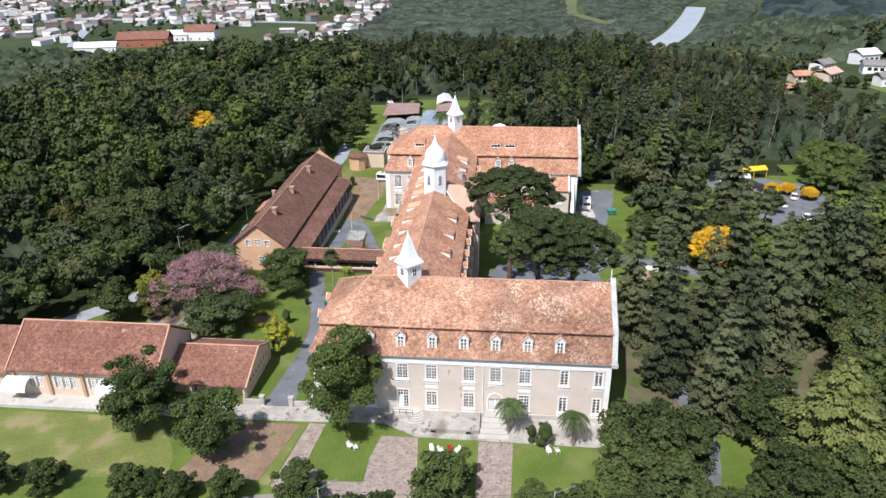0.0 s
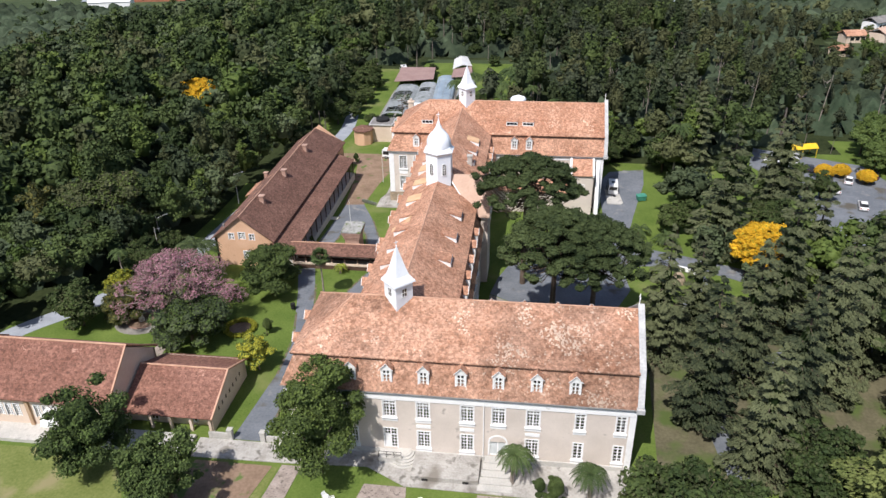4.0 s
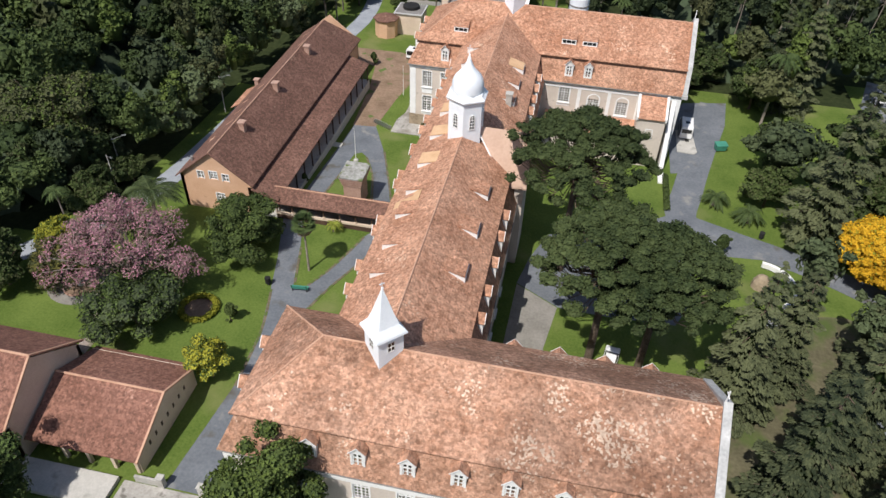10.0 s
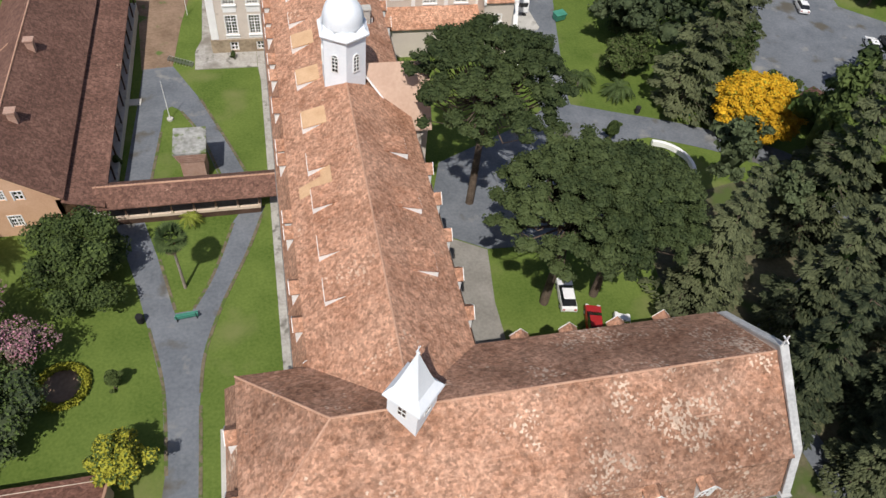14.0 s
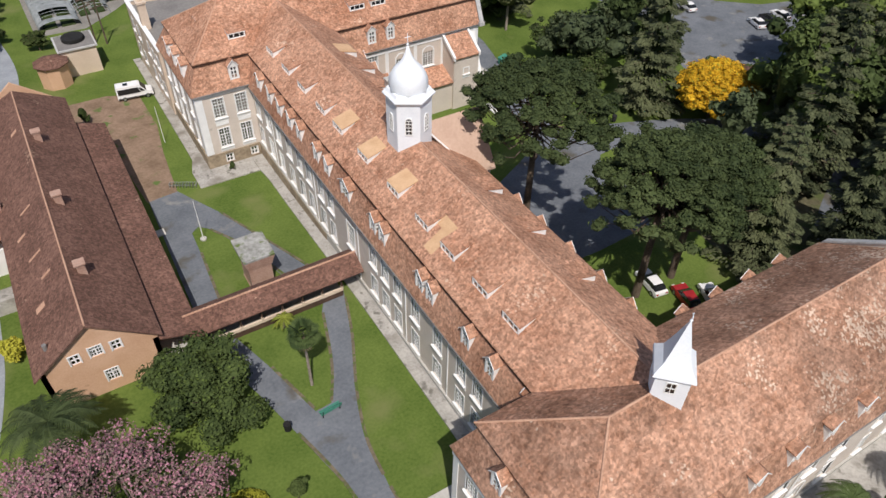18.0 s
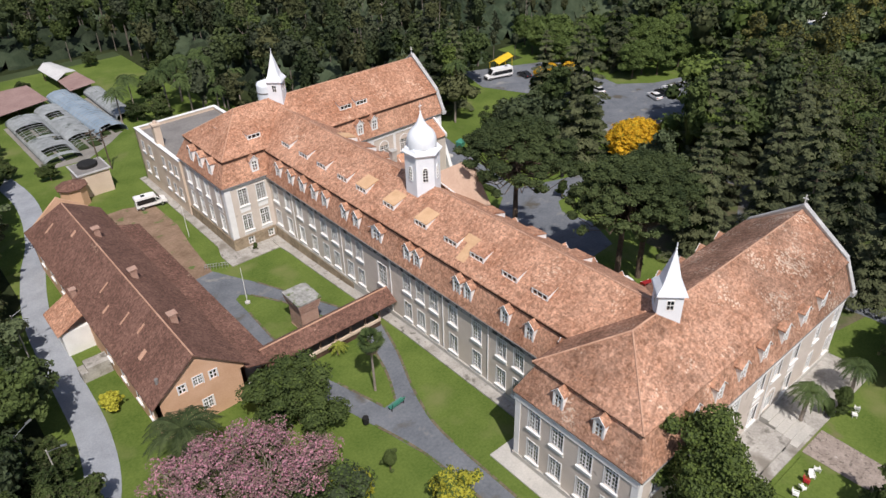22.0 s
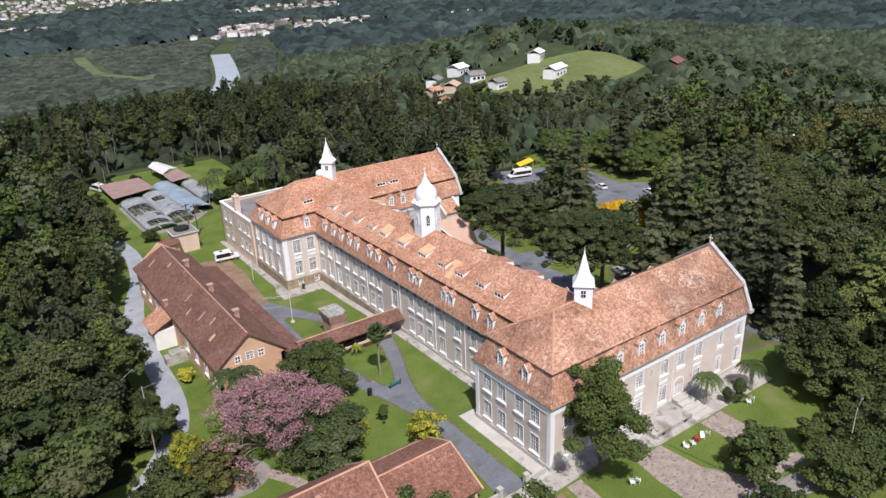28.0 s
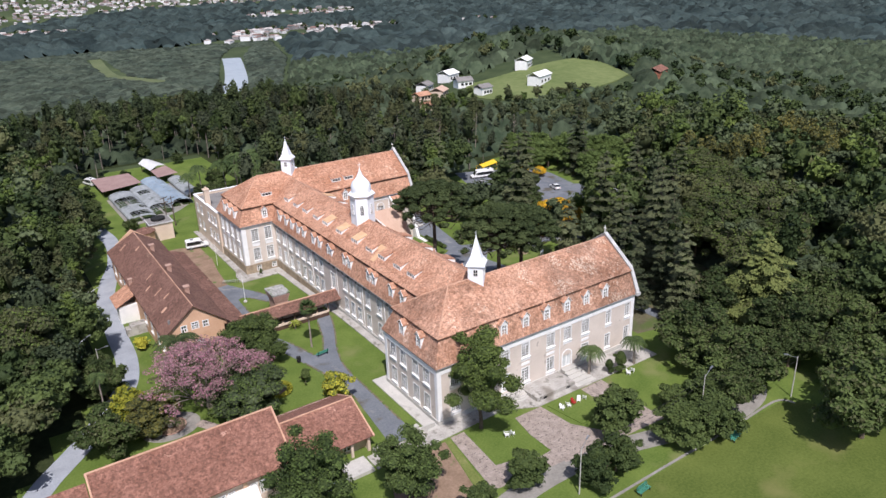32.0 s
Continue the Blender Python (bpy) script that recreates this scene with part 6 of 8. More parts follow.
pink = pink_tree("spreading pink-blossomed trumpet tree with pale limbs", 9.4, 10.6, 21)
stand(pink, -38.3, 28.7)
stand(broad_tree("dense dark-green tree by the gable", 5.6, 7.8, 0.5, M_LEAF, 22, 6400, 0.34, mat2=M_LEAF_LIGHT, share2=0.15), -27.2, 38.0)
stand(broad_tree("young dark tree against the gable", 1.7, 6.4, 1.0, M_LEAF, 26, 800, 0.4, lobes=7), -29.8, 41.6)
stand(broad_tree("grey-green tree under the pink blossom", 5.7, 6.8, 0.8, M_LEAF_GREY, 23, 6200, 0.32, mat2=M_GROVE, share2=0.5, lobes=46), -34.0, 22.4)
stand(broad_tree("olive-green bushy tree beside the pink blossom", 3.9, 5.6, 0.5, M_GOLD, 27, 3400, 0.3, mat2=M_LEAF_OLIVE, share2=0.6), -47.0, 27.6)
stand(broad_tree("golden-green rounded shrub by the path", 2.8, 6.3, 0.2, M_YGREEN, 24, 2600, 0.28, name="golden_shrub", category="shrub", mat2=M_LEAF_LIGHT, share2=0.45), -21.9, 17.2)
stand(broad_tree("clipped dark bush on the lawn", 1.15, 3.3, 0.0, M_LEAF, 25, 3600, 0.15, name="clipped_bush", category="shrub", lobes=5), -23.6, 25.7)
def yellow_tree(label, r, h, seed):
    """A dense even dome of yellow blossom over a short trunk."""
    rng = np.random.default_rng(seed)
    t = thing("yellow_flowering_tree", label, "tree")
    part("trunk", trunk_geo(rng, h * 0.5, 0.3, r), M_BARK, t)
    lob = [((0, 0, h * 0.5), (r * 0.8, r * 0.8, h * 0.36))]
    for i in range(110):
        z = 1 - 1.5 * (i + 0.5) / 110
        q, a, k = math.sqrt(max(0, 1 - z * z)), i * 2.39996, rng.uniform(0.78, 0.92)
        w = rng.uniform(0.65, 1.1)
        lob.append(((math.cos(a) * q * r * k, math.sin(a) * q * r * k, h * 0.5 + z * h * 0.42 * k), (w, w, w * 0.8)))
    part("crown", crown_mesh("crown", lob, 13000, 0.27, M_YELLOW, rng, True, M_YGREEN, 0.1), None, t)
    return t


stand(yellow_tree("bright yellow-flowering tree beside the drive", 5.9, 9.8, 31), 55.0, 52.4)
stand(conifer("broad light-green cedar with layered boughs", 10.4, 16.0, 32, mat=M_CEDAR, tiers=17, name="cedar", group=""), 53.0, -4.0)
stand(broad_tree("golden-leaved tree by the service road", 2.9, 6.4, 0.5, M_YGREEN, 33, 2600, 0.3, mat2=M_LEAF_LIGHT, share2=0.3), -49.5, 31.0)
stand(broad_tree("small golden shrub beside the house", 1.5, 2.4, 0.2, M_YGREEN, 34, 800, 0.35, name="golden_shrub", category="shrub"), -42.4, 55.4)
pine = stand(araucaria("tall dark parana pine with a tufted crown", 8.2, 22.6, 41, 170, 0.64), 14.2, 44.6)
pine = stand(araucaria("broad dark parana pine with a flat tufted crown", 7.4, 20.6, 42, 180, 0.58), 18.7, 29.2)
again(pine, 24.4, 29.4, 3.1, 0.95)
stand(fan_palm("slender fan palm with a dry leaf skirt", 7.9, 51), -17.85, 36.4)
stand(palm("young yellow-green palm by the covered passage", 1.4, 14, 1.5, 52, leaf=M_LIMEFROND), -17.4, 45.0)
stand(palm("feathery dark palm beside the gable", 7.6, 24, 4.6, 53, thick=0.26, low=0.25, sag=0.38, leaf=M_ARAUC), -40.0, 38.4)
door_palm = stand(palm("upright feathery palm before the facade", 4.5, 22, 2.7, 54, thick=0.2, low=0.7, sag=0.6), 14.2, 0.2)
again(door_palm, 22.7, -1.6, 2.0, 0.95)
date_palm = stand(palm("short palm on the eastern lawn", 1.6, 18, 2.7, 55, thick=0.3), 36.0, 66.5)
again(date_palm, 40.4, 63.0, 1.0, 1.1)

tall_palm = stand(palm("very tall slender palm behind the chapel", 13.0, 16, 3.6, 56, thick=0.2, lean=0.01), 46.3, 94.0)
for i, (x, y, sc) in enumerate([(6, 126, 0.75), (14, 132, 0.8), (20, 122, 0.75), (-52, 36, 0.55)]):
    again(tall_palm, x, y, i * 1.7, sc)
queen_palm = stand(palm("tall palm with a full drooping crown", 10.0, 28, 4.8, 57, thick=0.2, lean=0.01), 7.4, 151)
for i, (x, y, sc) in enumerate([(-8.4, 148, 0.72), (-3.2, 154, 0.75), (2.6, 147, 0.95), (10.8, 145, 1.05), (14.5, 152, 1.0), (5.5, 140, 0.9), (12.5, 138, 0.9)]):
    again(queen_palm, x, y, i * 1.7, sc)
row = broad_tree("dense mid-green tree by the lower road", 4.2, 7.4, 0.6, M_LEAF, 71, 3000, 0.40, mat2=M_LEAF_OLIVE, share2=0.25, group="trees by the lower road")
stand(row, 29.0, -9.4, 0.0, 1.1)
for i, (x, y, sc) in enumerate([(34.3, -5.0, 1.25), (30.5, -12.6, 1.3), (31, -7.0, 1.4), (25.5, -18.6, 1.05), (30.2, -16.6, 1.3), (34.5, -12.5, 1.0), (46.5, -9.5, 1.1), (46.7, -14.3, 1.3), (41.5, -17.0, 1.05), (44, -23, 1.2), (52, -28, 1.3), (53, -13, 1.3), (66, -24, 1.3), (70, -16, 1.3), (32.4, -33.4, 1.75), (-39.5, 128, 0.9), (-36.0, 134, 0.6), (-38.5, 141, 0.9), (-36.0, 148, 0.75), (-39.5, 155, 1.0), (-36.0, 162, 0.8), (-39, 170, 1.1), (-43, 134, 1.1), (-44, 148, 1.2), (-44, 162, 1.2), (11, 168, 0.9), (13, 178, 1.0), (-1.5, 141, 0.85), (-5.5, 146, 0.6), (0.2, 196, 0.55), (-20.3, 184, 0.5), (-29.6, 127.5, 0.5), (-8, 212, 0.7), (14, 158, 0.9), (2.5, 157, 0.8), (55, -20, 1.3), (62, -12, 1.4), (60, -30, 1.2), (47.5, 2.0, 1.2), (-53.2, 25.0, 1.0), (-51.0, 40.5, 0.85), (-50.6, 49.5, 0.6), (-52, 45, 0.8), (43.5, 68, 1.0), (47, 80, 1.1), (45, 100, 1.2), (36, 108, 1.2), (28, 112, 1.2), (18, 106, 1.1), (10, 112, 1.1), (3.5, 119, 1.0), (66, 40, 1.0), (33, 104, 0.9), (66, 50, 0.9), (68, 86, 1.2), (60, 68, 1.1), (76, 88, 0.8), (62, 58, 0.8)]):
    again(row, x, y, i * 1.1, sc)
bare = broad_tree("tall thin tree with pale trunk and sparse crown", 2.6, 8.0, 12.0, M_LEAF_OLIVE, 72, 420, 0.6, bark=M_PALEBARK, lobes=9, inner=False, group="tall pale-trunked trees")
stand(bare, 62, 120)
for i, (x, y, sc) in enumerate([(70, 128, 1.1), (54, 132, 1.0), (80, 122, 1.05), (44, 126, 1.0), (90, 134, 1.1), (36, 140, 1.1), (100, 124, 1.0), (26, 150, 1.1), (66, 146, 1.15), (84, 150, 1.1), (-18, 222, 0.9), (-6, 224, 0.95), (8, 221, 0.9), (-40, 200, 0.9), (110, 100, 1.0)]):
    again(bare, x, y, i * 1.9, sc)
grove = broad_tree("light-green rounded tree of the grove by the car park", 4.3, 8.0, 1.6, M_GROVE, 74, 2200, 0.42, mat2=M_LEAF_LIGHT, share2=0.25, lobes=26, group="grove by the car park")
stand(grove, 101.0, 84.0)
for i in range(34):
    u, v = (i % 7) / 6, (i // 7) / 4
    x, y = 92 + 34 * u + 5 * v - 8 * u * v, 100 - 19 * u + 22 * v - 8 * u * v
    again(grove, x + 1.5 * math.sin(i * 2.3), y + 1.5 * math.cos(i * 3.1), i * 1.3, 0.9 + 0.25 * ((i * 7) % 5) / 5)
golden = broad_tree("tall golden-green conifer-like tree", 4.4, 17.0, 2.0, M_GOLD, 73, 2400, 0.6, mat2=M_LEAF_OLIVE, share2=0.45, lobes=20, group="golden trees at the east edge")
stand(golden, 128, 48)
for i, (x, y, sc) in enumerate([(114, 45, 1.0), (115, 54, 0.9), (139, 39, 1.1), (137, 32, 1.1), (122, 66, 0.85), (150, 52, 1.1)]):
    again(golden, x, y, i * 1.9, sc)

# dark conifers east of the court
con_a = stand(conifer("tall dark conifer with drooping boughs", 5.6, 23.0, 61, tiers=14), 66.0, 38.0)
con_b = stand(conifer("tall dark conifer with layered boughs", 5.0, 21.5, 62, tiers=13, droop=0.2), 44.0, 22.0)
for i, (x, y, s) in enumerate([(46.6, 11.8, 1.0), (37, 13.5, 0.95), (33.5, 26, 0.88), (51.3, 33.6, 1.2), (53, 20, 1.0), (42, 5, 0.85), (60, 27, 1.0), (49, 60, 1.1), (62, 73, 1.05), (57.5, 41, 1.0), (76.5, 48.0, 0.95), (64, 84, 0.85), (52, 101, 0.9), (48, 105, 0.9), (100, 92, 1.0), (39, 31, 0.8), (69, 30, 0.95), (84, 40, 0.95)]):
    again((con_a, con_b)[i % 2], x, y, i * 0.9, s * (0.94 + 0.12 * ((i * 37) % 10) / 10))
olive = broad_tree("broad olive-green tree with layered boughs", 6.4, 11.0, 2.6, M_LEAF_OLIVE, 75, 5200, 0.42, mat2=M_LEAF_LIGHT, share2=0.35, lobes=40, group="broad trees at the east edge")
stand(olive, 63, 10)
for x, y, sc in ((80.5, 99.5, 0.36), (84.5, 100.5, 0.34), (88.5, 97, 0.36), (-81, 130, 1.3)):
    again(bpy.data.objects["yellow_flowering_tree"], x, y, x, sc)
again(golden, -75, 49.5, 1.0, 0.75)
again(olive, -62, 51, 2.0, 1.15)
again(grove, 7, 229, 0.5, 1.7)
for i, (x, y) in enumerate(((97, 84), (103.5, 81), (110, 79.5), (117, 78), (123, 82))):
    again(grove, x, y, i * 2.1, 1.0 + 0.05 * (i % 2))
for i, (x, y, sc) in enumerate([(72, 20, 1.1), (80, 30, 1.1), (90, 30, 1.15), (98, 40, 1.1), (58, 2, 0.9), (74, 6, 1.1), (86, 16, 1.2), (66, 20, 0.9), (106, 52, 1.1), (92, 54, 0.9)]):
    again(olive, x, y, i * 1.3, sc)




# ---- woods ----
def farm_land(x, y):
    """The open slope with the farm."""
    return 196 < y < 275 and (100 + (y - 160) * 0.68 if y < 206 else 84 + (y - 160) * 0.55) < x < 166 + (y - 160) * 0.8


def clear_of(x, y):
    """Whether a forest tree may stand there."""
    zones = ((-46, -28, 97, 190), (-47, 30, 34, 97), (-46, 60, -60, 34), (-32, 2, 95, 132), (-31, -2, 128, 192), (-26, 11, 176, 204), (-3, 8, 160, 190), (-12, 15, 134, 160), (29, 43, 50, 104), (38, 70, 42, 64), (62, 112, 57, 80), (66, 96, 79, 114), (88, 130, 78, 124), (-90, 62, -90, -12), (178, 232, 196, 262), (160, 200, 230, 300), (-90, -20, -90, 17), (8, 42, -20, 60), (60, 120, -90, -34), (2, 20, 97, 121))
    if farm_land(x, y):
        return False
    # the open strip before the tour bus
    along, off = (74 - x) * 0.70 + (109 - y) * 0.71, (x - 74) * 0.71 - (y - 109) * 0.70
    if 2 < along < 42 and abs(off) < 5:
        return False
    for x0, x1, y0, y1 in zones:
        if x0 < x < x1 and y0 < y < y1:
            return False
    if x < -34 and y < 190:
        road = np.interp(y, [0, 12, 22.5, 30.2, 41.2, 52, 66, 82, 95, 106, 122, 140, 170], [-74, -68, -62.5, -56.2, -48.6, -45.9, -45.2, -44.3, -41.5, -38, -36, -38, -42])
        return x < road - 3.6
    return True


def wood(name, spots, variants, mat, label):
    """Many trees joined: every spot takes one of the crowns, turned and scaled, and a tone of its own."""
    vs, fs, mi, k = [], [], [], 0
    tone, own = [], np.random.default_rng(len(spots))
    for x, y, s, pick, turn in spots:
        v, f, m = variants[pick]
        c, si = math.cos(turn) * s, math.sin(turn) * s
        q = np.stack([v[:, 0] * c - v[:, 1] * si + x, v[:, 0] * si + v[:, 1] * c + y, v[:, 2] * s + float(ground_z(x, y))], 1)
        vs.append(q)
        fs.append(f + k)
        mi.append(m)
        tone.append(np.full(len(f), own.normal() * 0.34, np.float32))
        k += len(q)
    v, f, m = np.concatenate(vs), np.concatenate(fs), np.concatenate(mi)
    me = bpy.data.meshes.new(name)
    me.vertices.add(len(v))
    me.vertices.foreach_set("co", v.astype(np.float32).ravel())
    me.loops.add(f.size)
    me.loops.foreach_set("vertex_index", f.astype(np.int32).ravel())
    me.polygons.add(len(f))
    me.polygons.foreach_set("loop_start", np.arange(0, f.size, 4, dtype=np.int32))
    for q in mat:
        me.materials.append(q)
    me.polygons.foreach_set("use_smooth", m == 9)
    me.polygons.foreach_set("material_index", ((m == 5) & (len(mat) > 1)).astype(np.int32))
    me.attributes.new("tone", "FLOAT", "FACE").data.foreach_set("value", np.concatenate(tone))
    me.update(calc_edges=True)
    me.validate()
    return tagged(new(name, me), label, "forest", kind="stuff")


def variant(seed, r, h, foot, n, size, lobes):
    """One crown as arrays: leaf clumps and dark middle, all four-sided."""
    rng = np.random.default_rng(seed)
    lob = [((c[0], c[1], c[2] + foot), q) for c, q in lobes_for(rng, r, h, lobes)]
    c, d = on_lobes(lob, n, rng)
    v, f = quads(c, d, size, rng)
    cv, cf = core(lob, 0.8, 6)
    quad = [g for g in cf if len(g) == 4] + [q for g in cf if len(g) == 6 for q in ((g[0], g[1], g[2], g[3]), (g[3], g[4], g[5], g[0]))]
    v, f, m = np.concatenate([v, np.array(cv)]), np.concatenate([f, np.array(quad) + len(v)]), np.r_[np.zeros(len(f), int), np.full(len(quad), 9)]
    if foot > 5.5:
        g = Geo().tube((0, 0, -1), (rng.uniform(-0.4, 0.4), rng.uniform(-0.4, 0.4), foot + h * 0.6), 0.24, 0.10, 4)
        side = [q for q in g.f if len(q) == 4][:4]
        f = np.concatenate([f, np.array(side) + len(v)])
        v, m = np.concatenate([v, np.array(g.v)]), np.r_[m, np.full(len(side), 5)]
    return v, f, m


def scatter(n, area, gap, rng, test):
    """Spots at least about gap apart."""
    cell, out, taken = gap, [], {}
    x0, x1, y0, y1 = area
    for _ in range(n * 6):
        x, y = rng.uniform(x0, x1), rng.uniform(y0, y1)
        key = (int(x // cell), int(y // cell))
        if key in taken or not test(x, y):
            continue
        taken[key] = 1
        out.append((x, y))
        if len(out) >= n:
            break
    return out



def town_here(x, y):
    """Whether houses of the distant town stand here."""
    if 230 < x < 940 and 1170 < y < 1420:
        return math.sin(x * 0.011 + 2.2) + 0.6 * math.sin(y * 0.03 + x * 0.01) > -0.25
    if y > 1500 and x < 1500:
        return y > 2050 + 0.25 * x + 160 * math.sin(x * 0.004) or math.sin(x * 0.009 + 1) + math.sin(y * 0.011) > 1.0
    return x < -190 and 560 < y < 1500


def town_gap(x, y):
    return math.sin(x * 0.023) * math.sin(y * 0.019) > 0.55


near = [variant(100 + i, RNG.uniform(3.2, 5.4), RNG.uniform(6, 10), RNG.uniform(2, 4.5), 430, 0.56, 10) for i in range(8)]
near += [variant(120 + i, RNG.uniform(2.4, 3.2), RNG.uniform(11, 15), 2.5, 450, 0.52, 12) for i in range(3)]
near += [variant(140 + i, RNG.uniform(5.5, 6.8), RNG.uniform(6, 8), 5.0, 600, 0.58, 13) for i in range(3)]
middle_wood = [variant(160 + i, RNG.uniform(3.2, 5.8), RNG.uniform(6, 12), RNG.uniform(2, 4.5), 150, 0.9, 7) for i in range(14)]
tall_wood = [variant(180 + i, RNG.uniform(2.4, 3.8), RNG.uniform(9, 13), RNG.uniform(3.0, 6.4), 260, 0.62, 10) for i in range(14)]
far = [variant(200 + i, RNG.uniform(4.0, 6.5), RNG.uniform(7, 11), 1.5, 60, 1.7, 4) for i in range(8)]
rng = np.random.default_rng(5)
spots = scatter(2300, (-190, 200, -34, 300), 5.2, rng, clear_of)
edge = [(float(np.interp(y, [17, 22.5, 30.2, 41.2, 52, 66, 82, 95, 106, 122, 140, 170], [-66, -62.5, -56.2, -48.6, -45.9, -45.2, -44.3, -41.5, -38, -36, -38, -42])) - rng.uniform(*((4.8, 7.5) if y < 75 else (3.9, 6.4))), float(y)) for y in np.arange(17, 186, 2.6)]
spots = [(x, y) for x, y in spots if not (-41 < x < -30 and 118 < y < 178)] + edge
groups = [[], [], [], [], []]
for x, y in spots:
    east = 1.0 if x > 30 else 0.0
    drift = 0.12 * (math.sin(x * 0.035 + 1.3) + math.sin(y * 0.041))
    share = np.cumsum([0.30 - 0.10 * east - drift, 0.27, 0.17 + 0.04 * east, 0.14 + 0.05 * east, 0.12])
    big = (0.72 if y < 75 else 0.86) if -8 < x - np.interp(y, [22, 41, 95, 106], [-66, -52, -45, -42]) < 4 else 1.0
    kind = int(np.searchsorted(share, rng.uniform() * share[-1]))
    if x > 80 and y > 112:
        big, kind = 0.6, (2, 3, 3, 2, 4)[kind]
    groups[kind].append((x, y, rng.uniform(0.75, 1.45) * big, int(rng.integers(14)), rng.uniform(0, 6.3)))
def close_by(p):
    return -80 < p[0] < 90 and p[1] < 112


def tall_stand(p):
    """The tall thin trees behind the chapel and the nursery."""
    return -45 < p[0] < 125 and p[1] >= 100


for sp, tall, mt, lb in zip(groups, TALL_SHADED_LEAVES, (M_LEAF_DARK, M_LEAF, M_LEAF_GREY, M_LEAF_OLIVE, M_LEAF_LIGHT), ("dense dark-green forest on the hillside", "mid-green forest on the hillside", "grey-green forest on the hillside", "olive-green forest on the hillside", "light-green crowns in the forest")):
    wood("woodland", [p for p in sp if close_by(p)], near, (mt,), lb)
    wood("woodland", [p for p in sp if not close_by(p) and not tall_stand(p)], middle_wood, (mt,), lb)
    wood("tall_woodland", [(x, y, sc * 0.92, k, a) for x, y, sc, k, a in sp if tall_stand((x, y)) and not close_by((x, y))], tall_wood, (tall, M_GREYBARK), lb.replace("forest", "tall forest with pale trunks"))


def open_land(x, y):
    """The river, the farm meadow and the town keep clear of woods."""
    if farm_land(x, y):
        return True
    centre = np.interp(y, [560, 668, 960, 1100], [118, 174, 268, 330])
    if 560 < y < 1100 and abs(x - centre) < 13.5:
        return True
    if ((x - 214) / 46) ** 2 + ((y - 226) / 36) ** 2 < 1 or ((x - 172) / 26) ** 2 + ((y - 262) / 34) ** 2 < 1:
        return True
    return (x < -190 and y > 540 and y < 1500) or (80 < x < 140 and 770 < y < 1110 and abs(x - np.interp(y, [770, 850, 1100], [128, 96, 110])) < 8)


def canopy(name, area, step, crown, high, mat, label, test, seed):
    """Closed tree tops: rounded crowns set in a jittered grid stand up out of one sheet."""
    x0, x1, y0, y1 = area
    xs, ys = np.arange(x0, x1 + step, step), np.arange(y0, y1 + step, step)
    r = np.random.default_rng(seed)
    X, Y = np.meshgrid(xs, ys)
    X, Y = X + r.uniform(-0.3, 0.3, X.shape) * step, Y + r.uniform(-0.3, 0.3, X.shape) * step
    nx, ny = int((x1 - x0) / crown) + 5, int((y1 - y0) / crown) + 5
    jx, jy, rad, tall = r.uniform(0.1, 0.9, (ny, nx)), r.uniform(0.1, 0.9, (ny, nx)), r.uniform(0.40, 0.62, (ny, nx)) * crown, r.uniform(0.45, 1.0, (ny, nx)) * high
    ci, cj = ((X - x0) / crown).astype(int) + 2, ((Y - y0) / crown).astype(int) + 2
    top = np.full(X.shape, 0.15 * high)
    for di in (-1, 0, 1):
        for dj in (-1, 0, 1):
            i, j = np.clip(ci + di, 0, nx - 1), np.clip(cj + dj, 0, ny - 1)
            d = np.hypot(X - x0 - (i - 2 + jx[j, i]) * crown, Y - y0 - (j - 2 + jy[j, i]) * crown) / rad[j, i]
            top = np.maximum(top, tall[j, i] * np.sqrt(np.maximum(0, 1 - d * d)))
    if crown > 20:
        top = top * np.clip(np.minimum(X - x0, Y - y0) / 150 + 0.2, 0, 1)
    ok = np.vectorize(test)(X, Y)
    inner = ok.copy()
    for axis in (0, 1):
        for d in (1, -1):
            inner &= np.roll(ok, d, axis)
    core_ = inner.copy()
    for axis in (0, 1):
        for d in (1, -1):
            core_ &= np.roll(inner, d, axis)
    Z = ground_z(X, Y) + np.where(core_, top, np.where(inner, np.minimum(top, 0.35 * high), -0.6))
    k = np.arange(X.size).reshape(X.shape)
    f = np.stack([k[:-1, :-1], k[:-1, 1:], k[1:, 1:], k[1:, :-1]], -1)[ok[:-1, :-1] & ok[1:, 1:] & ok[:-1, 1:] & ok[1:, :-1]]
    used, f = np.unique(f, return_inverse=True)
    f = f.reshape(-1, 4)
    me = bpy.data.meshes.new(name)
    me.from_pydata(np.stack([X, Y, Z], -1).reshape(-1, 3)[used].tolist(), [], f.tolist())
    me.materials.append(mat)
    me.polygons.foreach_set("use_smooth", np.ones(len(f), bool))
    return tagged(new(name, me), label, "forest", kind="stuff")


def marsh(x, y):
    return -190 < x < np.interp(y, [600, 900, 1200], [200, 330, 420]) and 610 + 25 * math.sin(x * 0.02) < y < 1190 + 30 * math.sin(x * 0.011)


def hill_core(x, y):
    return -180 < x < 190 and -34 < y < 290


